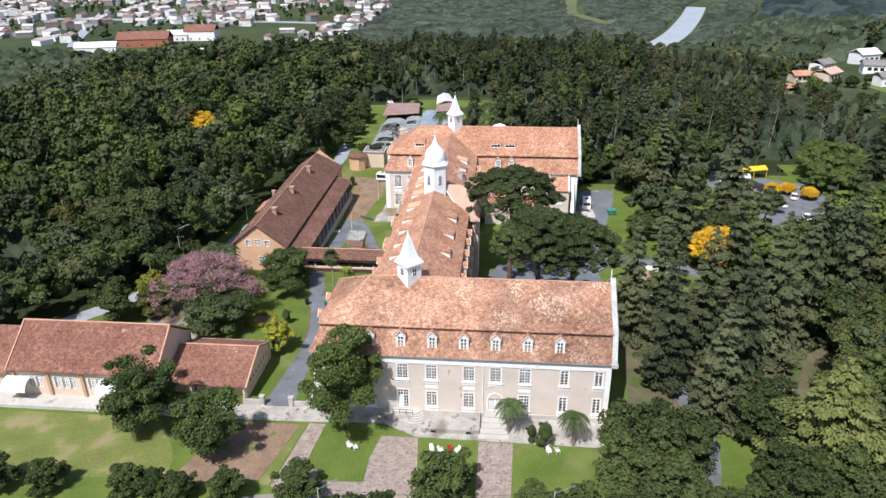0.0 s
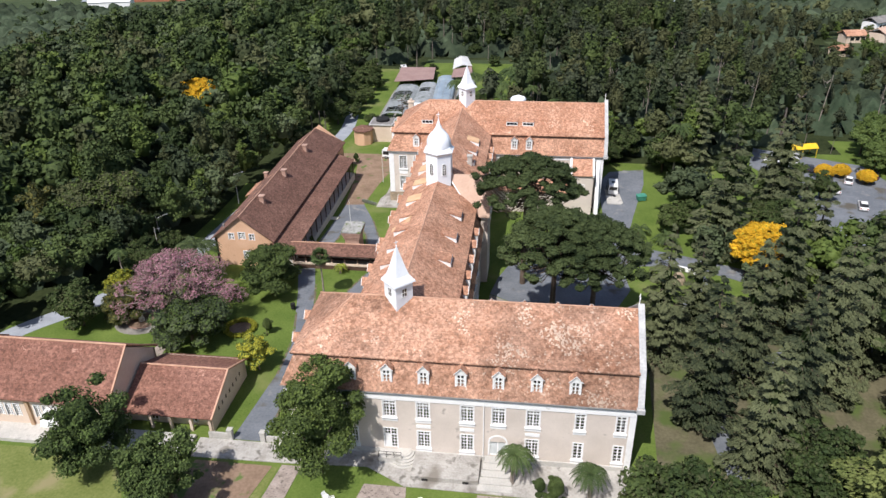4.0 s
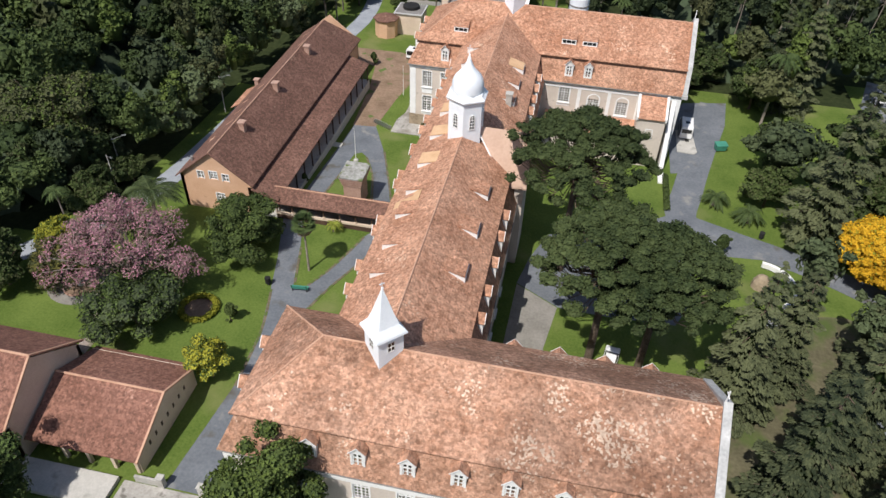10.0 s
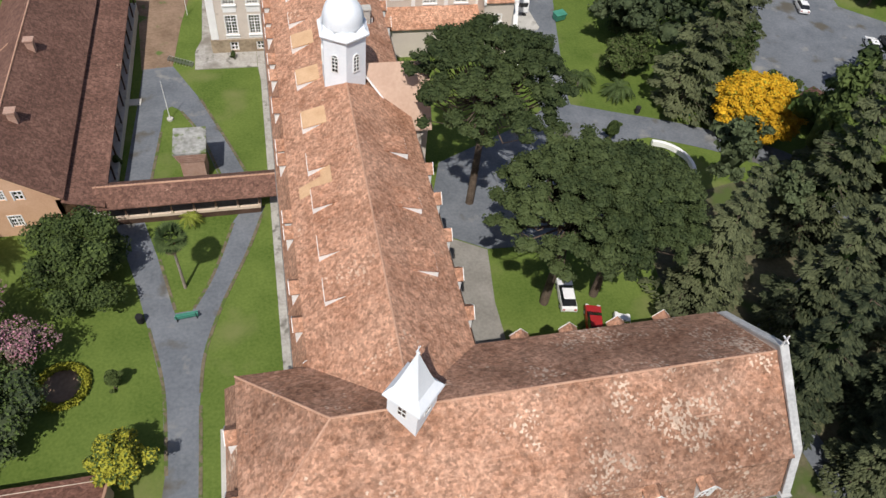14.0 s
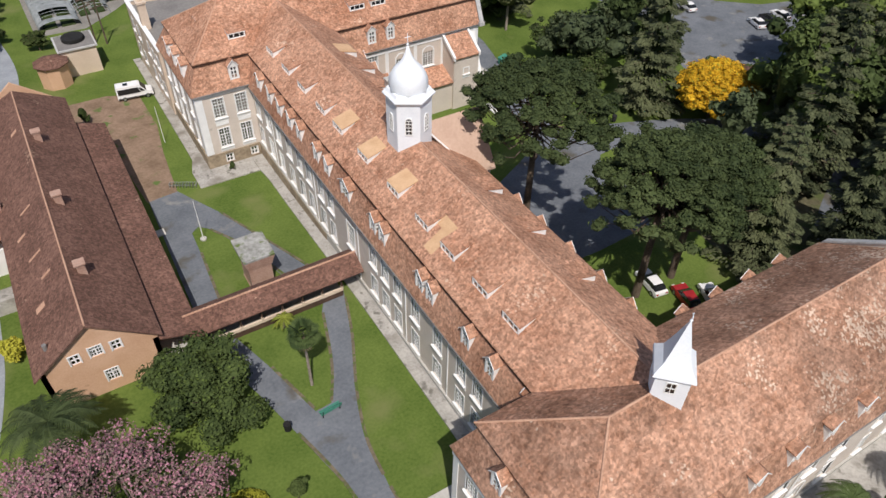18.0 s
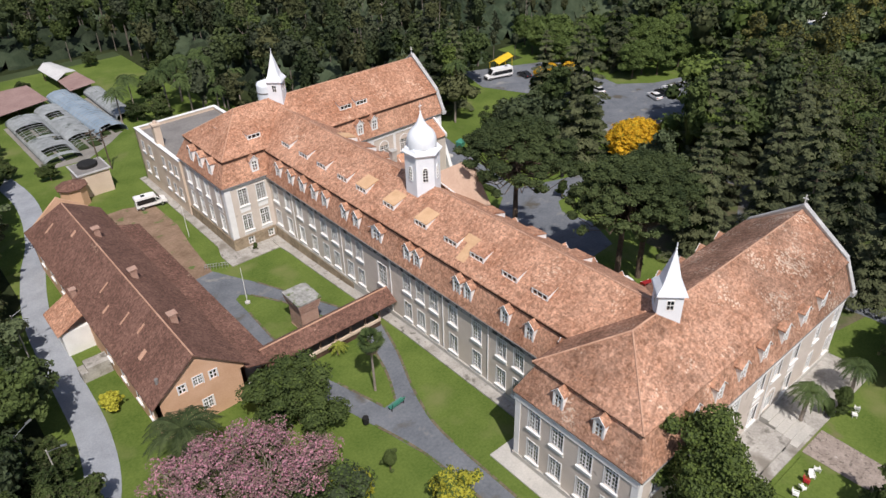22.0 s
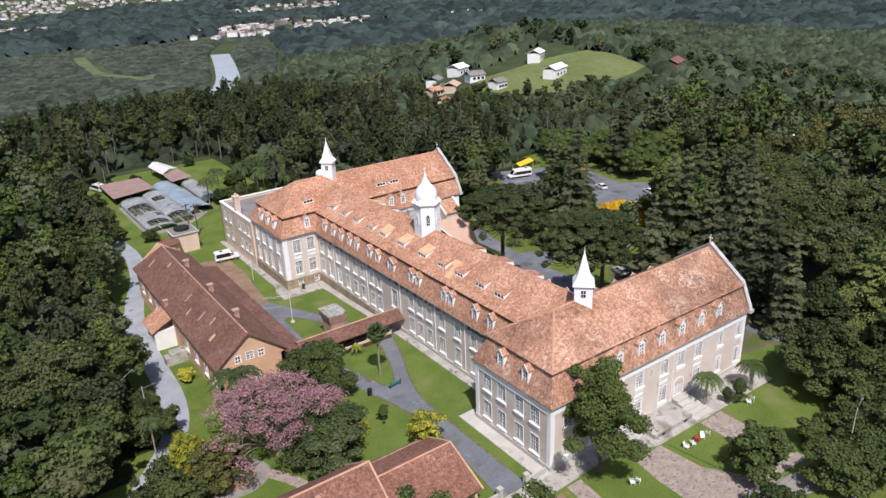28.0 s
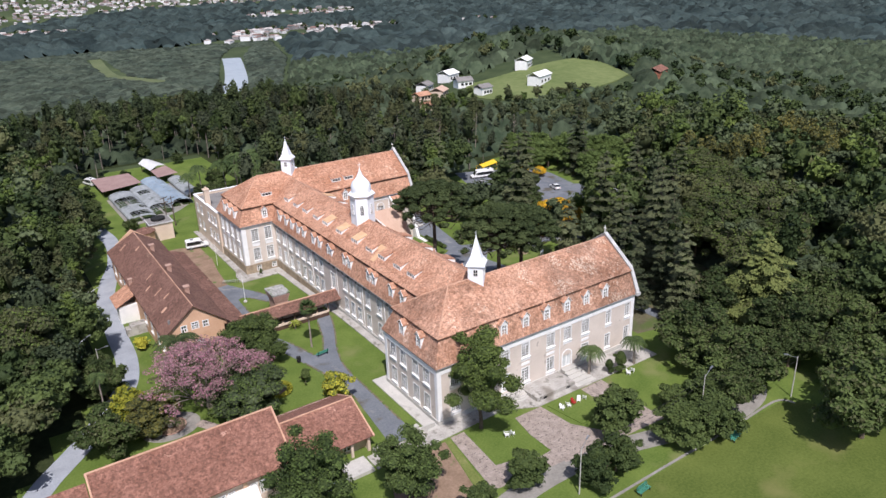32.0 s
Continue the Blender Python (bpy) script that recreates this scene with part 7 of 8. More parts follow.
canopy("undergrowth", (-186, 196, -33, 296), 2.3, 5.0, 7.6, M_CANOPY, "dense green undergrowth between the forest trees", lambda x, y: clear_of(x, y) and all(clear_of(x + a, y + b) for a in (-4, 4) for b in (-4, 4)), 47)
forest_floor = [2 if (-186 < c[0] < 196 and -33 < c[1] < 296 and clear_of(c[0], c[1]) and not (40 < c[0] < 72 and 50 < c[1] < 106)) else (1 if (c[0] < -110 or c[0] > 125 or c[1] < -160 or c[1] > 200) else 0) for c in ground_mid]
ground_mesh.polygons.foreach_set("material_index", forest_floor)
canopy("far_woodland", (190, 540, 40, 520), 2.4, 8.5, 9.5, M_CANOPY, "far grey-green forest on the valley slope", lambda x, y: not open_land(x, y), 41)
canopy("far_woodland", (190, 900, -60, 800), 3.2, 10.0, 11.0, M_CANOPY, "far grey-green forest in the valley", lambda x, y: not open_land(x, y) and not marsh(x, y) and not (x < 537 and 43 < y < 517), 46)
canopy("far_woodland", (-560, 190, -30, 660), 3.2, 11.0, 12.0, M_CANOPY, "far dark-green forest in the valley", lambda x, y: not open_land(x, y) and not marsh(x, y) and not hill_core(x, y), 42)
canopy("marsh_woodland", (-190, 430, 600, 1210), 3.6, 9.0, 4.5, M_MARSH, "pale low thicket of the river marsh", lambda x, y: marsh(x, y) and not open_land(x, y), 43)
canopy("rim_woodland", (-700, 2700, 740, 3000), 9.0, 30.0, 20.0, M_CANOPY_FAR, "distant forest tinted blue for haze on the valley floor", lambda x, y: not open_land(x, y) and not town_here(x, y) and not marsh(x, y) and not (120 < x < 840 and y < 755), 44)
canopy("rim_woodland", (840, 2400, -60, 770), 7.5, 26.0, 18.0, M_CANOPY_FAR, "distant forest tinted blue for haze on the valley slope", lambda x, y: not town_here(x, y), 45)
spots = scatter(950, (-420, 560, -34, 620), 11.0, rng, lambda x, y: not (-190 < x < 200 and -34 < y < 300) and not open_land(x, y) and not marsh(x, y))
sets = [[], []]
for x, y in spots:
    sets[0 if math.sin(x * 0.02) + math.sin(y * 0.017 + 2) + rng.normal() * 0.8 < 0.4 else 1].append((x, y, rng.uniform(0.8, 1.3), int(rng.integers(8)), rng.uniform(0, 6.3)))
wood("far_woodland", sets[0], far, (M_LEAF_DARK,), "single dark crowns in the far forest")
wood("far_woodland", sets[1], far, (M_LEAF_OLIVE,), "single olive crowns in the far forest")


# ---- things on the lawns and roads ----
def bench(label):
    b = thing("garden_bench", label, "bench", "green garden benches")
    for i in range(4):
        part("seat_slat", Geo().box(-0.95, -0.24 + i * 0.15, 0.43, 0.95, -0.15 + i * 0.15, 0.47), M_GREENPAINT, b)
    for i in range(3):
        part("back_slat", Geo().box(-0.95, 0.30 + i * 0.03, 0.56 + i * 0.14, 0.95, 0.33 + i * 0.03, 0.66 + i * 0.14), M_GREENPAINT, b)
    for x in (-0.8, 0.8):
        for y in (-0.2, 0.24):
            part("leg", Geo().box(x - 0.04, y - 0.04, 0, x + 0.04, y + 0.04, 0.43), M_RUBBER, b)
        part("back_post", Geo().prism([(x - 0.03, 0.27, 0.43), (x - 0.03, 0.33, 0.43), (x - 0.03, 0.42, 1.0), (x - 0.03, 0.36, 1.0)], (0.06, 0, 0)), M_RUBBER, b)
    return b


first = stand(bench("green slatted garden bench on the path fork"), -17.6, 32.6, math.pi + 0.1, 1.15)
for x, y, r in ((18.5, -23.6, 0.2), (0.3, -23.4, 0.1), (48.2, 57.8, -0.3)):
    again(first, x, y, r, 1.1)


def wheel(parent, x, y, r=0.33, w=0.22):
    t = part("wheel", Geo().tube((x, y - w / 2, r), (x, y + w / 2, r), r, r, 14), M_RUBBER, parent)
    part("rim", Geo().tube((x, y - w / 2 - 0.01, r), (x, y + w / 2 + 0.01, r), r * 0.58, r * 0.58, 10), M_METAL, t)


def loft(profile, half, tuck, g=None):
    """A body from its side outline (x, z): full width low down, tucked in towards the top."""
    g = g or Geo()
    top = max(z for _, z in profile)
    lo = min(z for _, z in profile)
    ring = lambda s, k: [(x, s * (half - k * tuck * max(0, (z - lo) / (top - lo)) ** 2), z) for x, z in profile]
    return g.rings([ring(-1, 1), ring(-0.86, 1), ring(0.86, 1), ring(1, 1)])


def car(label, paint, kind="car"):
    c = thing("parked_car", label, "car", "cars in the car park")
    part("body", loft([(-2.05, 0.35), (2.05, 0.35), (2.12, 0.62), (1.95, 0.82), (0.95, 0.95), (-1.5, 0.98), (-2.05, 0.9), (-2.12, 0.6)], 0.86, 0.06), paint, c)
    cab = part("cabin", loft([(-1.75, 0.95), (1.05, 0.95), (0.35, 1.42), (-1.25, 1.46)], 0.78, 0.16), M_CARGLASS, c)
    part("roof", loft([(-1.22, 1.43), (0.32, 1.41), (0.22, 1.47), (-1.12, 1.50)], 0.62, 0.03), paint, cab)
    for x in (-1.28, 1.3):
        for y in (-0.78, 0.78):
            wheel(c, x, y)
    for y in (-0.62, 0.62):
        part("headlight", Geo().box(2.0, y - 0.16, 0.62, 2.11, y + 0.16, 0.76), M_WHITE, c)
        part("tail_light", Geo().box(-2.12, y - 0.14, 0.66, -2.06, y + 0.14, 0.84), M_CARRED, c)
    return c


def van(label, ln=5.4, roof=2.35, group=""):
    v = thing("minibus", label, "van", group)
    a = ln / 2
    part("body", loft([(-a, 0.4), (a - 0.1, 0.4), (a, 0.75), (a - 0.12, 1.05), (a - 1.0, 1.25), (a - 1.75, roof - 0.12), (a - 2.1, roof), (-a + 0.15, roof), (-a, roof - 0.2)], 0.97, 0.12), M_CARWHITE, v)
    for s in (-1, 1):
        y = s * 0.955
        part("side_window", Geo().prism([(-a + 0.2, y, 1.15), (a - 1.8, y, 1.15), (a - 2.1, y * 0.96, 2.02), (-a + 0.2, y * 0.96, 2.02)], (0, s * 0.03, 0)), M_CARGLASS, v)
        part("door_window", Geo().prism([(a - 1.75, y, 1.3), (a - 1.15, y, 1.3), (a - 1.7, y * 0.96, 1.9), (a - 1.98, y * 0.96, 1.95)], (0, s * 0.03, 0)), M_CARGLASS, v)
        part("headlight", Geo().box(a - 0.14, s * 0.62 - 0.17, 0.72, a + 0.01, s * 0.62 + 0.17, 0.98), M_METAL, v)
        part("sill_trim", Geo().box(-a + 0.05, min(y, y + s * 0.03), 0.42, a - 0.2, max(y, y + s * 0.03), 0.58), M_RUBBER, v)
    part("windscreen", Geo().prism([(a - 1.02, -0.86, 1.3), (a - 1.02, 0.86, 1.3), (a - 1.72, 0.8, roof - 0.18), (a - 1.72, -0.8, roof - 0.18)], (0.04, 0, 0.03)), M_CARGLASS, v)
    part("rear_window", Geo().box(-a - 0.02, -0.75, 1.3, -a + 0.01, 0.75, 1.95), M_CARGLASS, v)
    part("bumper", Geo().box(a - 0.05, -0.9, 0.42, a + 0.06, 0.9, 0.68), M_RUBBER, v)
    part("roof_hatch", Geo().box(-a + 1.2, -0.35, roof, -a + 1.9, 0.35, roof + 0.08), M_CARGLASS, v)
    for x in (-a + 1.0, a - 0.95):
        for y in (-0.88, 0.88):
            wheel(v, x, y, 0.36, 0.24)
    return v


mini = stand(van("white minibus parked on the earth yard"), -19.0, 103.6, -0.12)
again(mini, 32.8, 88.2, 1.52, 1.1)
again(mini, -31.0, 186, 1.9, 1.05)
tour = stand(van("long white tour bus among the trees", 7.5, 2.7), 73.6, 108.0, 2.9)
for i, (x, y, m, lab) in enumerate([(89.3, 71.8, M_CARWHITE, "white saloon parked at the tree line"), (92.7, 71.9, M_CARDARK, "dark car parked at the tree line"), (96.1, 72.0, M_CARWHITE, "white hatchback parked at the tree line"), (100.5, 71.2, M_CARSILVER, "silver car parked at the tree line"), (104.2, 70.4, M_CARDARK, "dark saloon at the end of the tree line"), (89.8, 102.5, M_CARSILVER, "silver car parked near the bus"), (92.0, 101.0, M_CARDARK, "dark car parked near the bus"), (23.0, 25.6, M_CARRED, "red car under the parana pines"), (21.2, 29.4, M_CARWHITE, "white car under the parana pines"), (25.6, 24.2, M_CARWHITE, "white car beside the red one under the pines"), (40.0, 38.5, M_CARSILVER, "silver car parked in the shade"), (80.5, 92.0, M_CARWHITE, "white car parked on the asphalt"), (85.2, 97.4, M_CARWHITE, "white car under the yellow trees"), (83.2, 83.8, M_CARWHITE, "white car on the edge of the asphalt"), (79.0, 104.0, M_CARDARK, "dark car behind the tour bus")]):
    stand(car(lab, m), x, y, 1.2 + 0.1 * (i % 3))
shelter = thing("yellow_shelter", "bright yellow playground shelter behind the bus", "shelter")
part("roof", Geo().prism([(-4, -1.5, 2.5), (4, -1.5, 2.5), (4, 0, 3.3), (-4, 0, 3.3)], (0, 0, 0.1)).prism([(-4, 1.5, 2.5), (-4, 0, 3.3), (4, 0, 3.3), (4, 1.5, 2.5)], (0, 0, 0.1)), M_YELLOWPAINT, shelter)
for x in (-3.8, 0, 3.8):
    for y in (-1.3, 1.3):
        part("post", Geo().tube((x, y, 0), (x, y, 2.6), 0.07, 0.07, 6), M_YELLOWPAINT, shelter)
stand(shelter, 79.0, 112.5, 0.3)
gazebo = thing("garden_gazebo", "open gazebo with a brown tiled hip roof", "gazebo")
part("roof", Geo().lathe([(4.6, 2.3), (4.6, 2.45), (0.1, 4.4)], 4, math.pi / 4), M_TILE_BROWN, gazebo)
for x in (-2.8, 2.8):
    for y in (-2.8, 2.8):
        part("post", Geo().box(x - 0.1, y - 0.1, 0, x + 0.1, y + 0.1, 2.4), M_DARKWOOD, gazebo)
stand(gazebo, 67.4, 55.0, 0.4)


def lamp_post(label, h=7.0):
    p = thing("street_lamp", label, "street lamp", "street lamps")
    part("pole", Geo().tube((0, 0, 0), (0, 0, h), 0.1, 0.06, 8), M_CONCRETE, p)
    part("arm", Geo().tube((0, 0, h - 0.3), (1.6, 0, h + 0.35), 0.04, 0.03, 6), M_METAL, p)
    part("lamp_head", Geo().rings([[(1.5, -0.1, h + 0.3), (1.5, 0.1, h + 0.3), (1.5, 0.1, h + 0.42), (1.5, -0.1, h + 0.42)], [(2.15, -0.13, h + 0.42), (2.15, 0.13, h + 0.42), (2.15, 0.1, h + 0.54), (2.15, -0.1, h + 0.54)]]), M_METAL, p)
    return p


lp = stand(lamp_post("concrete street lamp with a metal arm"), 34.0, -22.2, 2.6)
for x, y, r in ((19.1, -17.4, 0.2), (-6.4, -18.9, 0.4), (-50.6, 45.5, -0.6), (-47.5, 74.0, 0.0), (-52.6, 50.0, 0.3)):
    again(lp, x, y, r, 1.0)
for a, b in (((19.1, -17.4), (-6.4, -18.9)), ((19.1, -17.4), (34.0, -22.2))):
    for side_, z in ((0.25, 6.7), (-0.25, 6.4)):
        wire = Geo()
        spots = [(a[0] + (b[0] - a[0]) * i / 12, a[1] + (b[1] - a[1]) * i / 12 + side_, z - 0.9 * (1 - (i / 6 - 1) ** 2)) for i in range(13)]
        wire.sweep(spots, 0.022)
        tagged(part("overhead_cable", wire, M_RUBBER, label="thin dark cable strung between the street lamps"), category="cable", group="overhead cables")
pole = thing("flagpole", "thin white flagpole on the courtyard lawn", "flagpole")
part("pole", Geo().tube((0, 0, 0), (0, 0, 6.0), 0.06, 0.03, 8), M_WHITE, pole)
part("footing", Geo().lathe([(0.4, 0), (0.4, 0.25), (0.3, 0.3)], 12), M_CONCRETE, pole)
part("finial", Geo().lathe([(0.01, 5.98), (0.07, 6.05), (0.01, 6.12)], 8), M_METAL, pole)
stand(pole, -20.3, 64.4)
pole2 = thing("flagpole", "thin white pole on the lawn by the yard", "flagpole")
part("pole", Geo().tube((0, 0, 0), (0, 0, 6.0), 0.05, 0.03, 8), M_WHITE, pole2)
stand(pole2, -18.6, 88.5)


def lawn_chair(label, paint):
    c = thing("lawn_chair", label, "chair", "lawn chairs before the facade")
    part("seat", Geo().box(-0.28, -0.28, 0.36, 0.28, 0.26, 0.42), paint, c)
    part("backrest", Geo().prism([(-0.28, 0.24, 0.4), (0.28, 0.24, 0.4), (0.24, 0.42, 0.92), (-0.24, 0.42, 0.92)], (0, 0.05, 0.01)), paint, c)
    for x in (-0.26, 0.22):
        for y in (-0.26, 0.2):
            part("leg", Geo().box(x, y, 0, x + 0.05, y + 0.05, 0.37), paint, c)
        part("armrest", Geo().box(x, -0.26, 0.6, x + 0.06, 0.3, 0.65), paint, c)
    return c


lc = stand(lawn_chair("white plastic lawn chair on the small lawn", M_WHITE), 4.4, -4.2, 0.3, 1.0)
for x, y, r in ((5.6, -4.3, 1.2), (7.7, -4.2, -0.8), (8.9, -4.2, 2.2), (19.5, -3.4, 0.6), (20.6, -3.2, 2.0), (-6.3, -4.4, 1.0), (-5.5, -4.6, 2.0)):
    again(lc, x, y, r, 1.0)
stand(lawn_chair("red plastic lawn chair on the small lawn", M_CARRED), 6.7, -4.2, 0.1, 1.0)

# flower ring, round bed, clipped hedges
ring_bed = thing("ring_hedge", "ring of clipped golden-green hedge round a bed", "hedge")
rl = [((math.cos(a) * 2.1, math.sin(a) * 2.1, 0.35), (0.42, 0.42, 0.42)) for a in np.linspace(0, 2 * math.pi, 26)[:-1]]
part("foliage", crown_mesh("foliage", rl, 1500, 0.22, M_YGREEN, np.random.default_rng(81)), None, ring_bed)
part("bed", Geo().lathe([(1.9, 0.0), (1.9, 0.1)], 20), M_DIRT, ring_bed)
stand(ring_bed, -28.3, 26.4)
bed = thing("round_bed", "round stone-edged bed with a small white statue", "flower bed")
part("kerb", Geo().lathe([(2.2, 0), (2.2, 0.2), (2.05, 0.2), (2.05, 0.0)], 24), M_OLDBRICK, bed)
part("soil", Geo().lathe([(1.98, 0.0), (1.98, 0.16)], 24), M_DIRT, bed)
stand(bed, -44.6, 27.0)
statue = tagged(part("garden_statue", Geo().lathe([(0.45, 0), (0.45, 0.5), (0.25, 0.6), (0.28, 1.3), (0.12, 1.5), (0.16, 1.75), (0.02, 1.9)], 10), M_WHITE, label="plain white statue on the round bed"), category="statue")
stand(statue, -44.6, 27.0).matrix_basis = Matrix.Translation((-44.6, 27.0, 0.16))
sheet("bed_walk", [(-44.6 + 4.2 * math.cos(a), 27.0 + 3.6 * math.sin(a)) for a in np.linspace(0, 2 * math.pi, 25)[:-1]], M_SHADEPATH, "brown paved ring round the bed", "path", lift=0.02)
ribbon("garden_walk", [(-41.0, 25.6), (-38.5, 21.0), (-38.4, 17.0)], 1.6, M_COBBLE, "narrow brown garden walk", "path", lift=0.025)
hedge = thing("clipped_hedge", "low clipped hedge beside the chapel lawn", "hedge")
hl = [((0, y, 0.5), (0.5, 0.6, 0.55)) for y in np.arange(0, 9, 0.6)]
part("foliage", crown_mesh("foliage", hl, 1300, 0.22, M_LEAF, np.random.default_rng(82)), None, hedge)
stand(hedge, 28.8, 63.0)
for i, (x, y, s) in enumerate([(35.6, 53.6, 1.2), (-12.2, 77.0, 0.5), (19.0, -2.0, 1.3), (17.3, -1.2, 0.9), (-27.5, 99.5, 0.9), (-25.8, 56.0, 0.6)]):
    again(bpy.data.objects["clipped_bush"], x, y, i, s)
for i, (x, y) in enumerate([(-21.9, 32.6), (41.9, 59.0)]):
    bin_ = thing("litter_bin", "small dark litter bin on a post", "bin", "litter bins")
    part("drum", Geo().lathe([(0.28, 0.25), (0.32, 0.95), (0.3, 1.0)], 12), M_RUBBER, bin_)
    part("post", Geo().tube((0, 0, 0), (0, 0, 0.3), 0.05, 0.05, 6), M_METAL, bin_)
    stand(bin_, x, y, 0, 1.2)
cont = thing("waste_container", "green plastic waste container with lid", "container")
part("tub", Geo().rings([[(-0.8, -0.5, 0.2), (0.8, -0.5, 0.2), (0.8, 0.5, 0.2), (-0.8, 0.5, 0.2)], [(-0.95, -0.65, 1.2), (0.95, -0.65, 1.2), (0.95, 0.65, 1.2), (-0.95, 0.65, 1.2)]]), M_GREENPAINT, cont)
part("lid", Geo().prism([(-1.0, -0.7, 1.2), (1.0, -0.7, 1.2), (1.0, 0.7, 1.35), (-1.0, 0.7, 1.35)], (0, 0, 0.06)), M_GREENPAINT, cont)
for x in (-0.7, 0.7):
    for y in (-0.4, 0.4):
        part("castor", Geo().tube((x, y - 0.04, 0.1), (x, y + 0.04, 0.1), 0.1, 0.1, 8), M_RUBBER, cont)
stand(cont, 38.4, 83.4, 0.3)
slab = thing("white_slab", "pale rounded concrete ramp beside the chapel", "ramp")
part("slab", Geo().prism([(-1.6, -3.0, 0.2), (1.2, -3.2, 0.2), (1.7, -2.6, 0.2), (1.3, 3.0, 0.2), (0.2, 4.2, 0.2), (-1.6, 4.2, 0.2)], (0, 0, -0.4)), M_CONCRETE, slab)
part("hatch", Geo().box(-0.1, 0.6, 0.2, 0.5, 1.2, 0.3), M_RUBBER, slab)
stand(slab, 32.8, 84.0)
rack = thing("bicycle_rack", "grey metal bicycle rack at the path end", "bicycle rack")
for y in (-0.35, 0.35):
    part("rail", Geo().tube((-1.8, y, 0.55), (1.8, y, 0.55), 0.035, 0.035, 6), M_METAL, rack)
for i in range(9):
    part("hoop", Geo().box(-1.8 + i * 0.44, -0.35, 0.0, -1.76 + i * 0.44, 0.35, 0.6), M_METAL, rack)
stand(rack, -19.3, 76.6, -0.5)
stand(thing("manhole_slab", "pale square concrete cover in the grass", "cover"), -24.9, 68.4)
part("cover", Geo().box(-0.9, -0.6, 0.0, 0.9, 0.6, 0.18), M_CONCRETE, bpy.data.objects["manhole_slab"])
mon = thing("garden_monument", "curved white garden wall round a small grotto", "monument")
for i in range(12):
    a, b = 0.2 + i * 0.2, 0.2 + (i + 1) * 0.2
    part("wall_segment", Geo().prism([(math.cos(k) * r, math.sin(k) * r, 0) for k, r in ((a, 4.2), (b, 4.2), (b, 4.7), (a, 4.7))], (0, 0, 0.7)), M_WHITE, mon)
part("grotto", Geo().lathe([(1.2, 0), (1.1, 0.9), (0.7, 1.7), (0.1, 2.1)], 9, 0.3), M_STONE, mon)
stand(mon, 40.2, 47.6, -1.2)

# steps and walls before the facade
steps = thing("entrance_steps", "pale concrete steps up to the arched door", "steps")
for i in range(5):
    part("step", Geo().box(10.9 - 0.15 * (4 - i), 3.1 - 0.9 * (5 - i), 0.0, 13.7 + 0.15 * (4 - i), 3.12 - 0.9 * (4 - i) if i < 4 else 3.26, 0.2 * (i + 1)), M_CONCRETE, steps)
part("door_leaf", Geo().box(11.42, 3.62, 0.95, 13.28, 3.68, 3.05), M_WHITE, steps)
steps2 = thing("entrance_steps", "pale concrete steps up to the side entrance", "steps")
for i in range(5):
    part("step", Geo().lathe([(2.1 - i * 0.3, 0.19 * i), (2.1 - i * 0.3, 0.19 * (i + 1))], 20, 0, (1.3, 3.0)), M_CONCRETE, steps2)
part("landing", Geo().box(-1.6, 1.7, 0, 1.2, 3.26, 0.93), M_CONCRETE, steps2)
rail = Geo()
for x in (-1.55, -0.6, 0.3, 1.15):
    rail.tube((x, 1.75, 0.93), (x, 1.75, 1.85), 0.03, 0.03, 6)
for z in (1.4, 1.85):
    rail.tube((-1.55, 1.75, z), (1.15, 1.75, z), 0.03, 0.03, 6)
part("railing", rail, M_RUBBER, steps2, "dark metal landing railing")
part("door_leaf", Geo().box(-1.0, 3.56, 0.95, -0.32, 3.62, 3.0), M_WHITE, steps2, "white door leaf beside the open half")
terr = thing("facade_terrace", "raised stained concrete terrace with low openings", "terrace")
part("platform", Geo().box(2.6, -0.6, -0.2, 10.4, 3.25, 0.75), M_OLDCONCRETE, terr)
for x in (3.9, 8.6):
    part("grating", Geo().box(x, -0.63, 0.15, x + 0.7, -0.59, 0.5), M_RUBBER, terr)
gate = thing("gate_wall", "low rendered wall with square gate posts", "wall")
for x0, x1 in ((-23.4, -20.8), (-16.0, -13.2)):
    part("panel", Geo().box(x0, 3.5, 0, x1, 3.75, 0.9), M_CONCRETE, gate)
for x in (-20.6, -16.4):
    part("gate_post", Geo().box(x - 0.3, 3.35, 0, x + 0.3, 3.9, 1.5).box(x - 0.36, 3.29, 1.5, x + 0.36, 3.96, 1.62), M_CONCRETE, gate)
sheet("field", [(-60, -80), (42, -80), (42, -34), (33.5, -23.6), (31.0, -22.0), (-60, -22.2)], M_PITCH, "mown playing field below the road", "field", lift=0.02, cell=2.5)
sheet("dry_lawn", [(-64, -12.6), (-28.0, -12.0), (-28.6, -8.0), (-31.0, -4.0), (-34.0, -0.4), (-64, -0.4)], M_DRYGRASS, "sun-bleached lawn with bare patches before the annex", "lawn", lift=0.012)
sheet("dry_verge", [(-16.4, -11.6), (-14.9, -11.9), (-13.2, -0.3), (-13.9, -0.3)], M_DRYGRASS, "bleached grass strip beside the cobbled walk", "lawn", lift=0.012)
sheet("trodden_earth", [(-23.5, -0.2), (-14.0, -0.2), (-16.5, -11.5), (-22.5, -12.2), (-27.5, -11.8)], M_DIRT, "bare trodden earth beside the lawn", "ground", lift=0.02)
kerb = ribbon("kerb_path", [(-12, -21.9), (6.6, -21.7), (21, -21.7), (31.0, -21.5), (33.0, -23.5)], 0.35, M_SHADEPATH, "thin pale kerb between road and field", "kerb", lift=0.06)

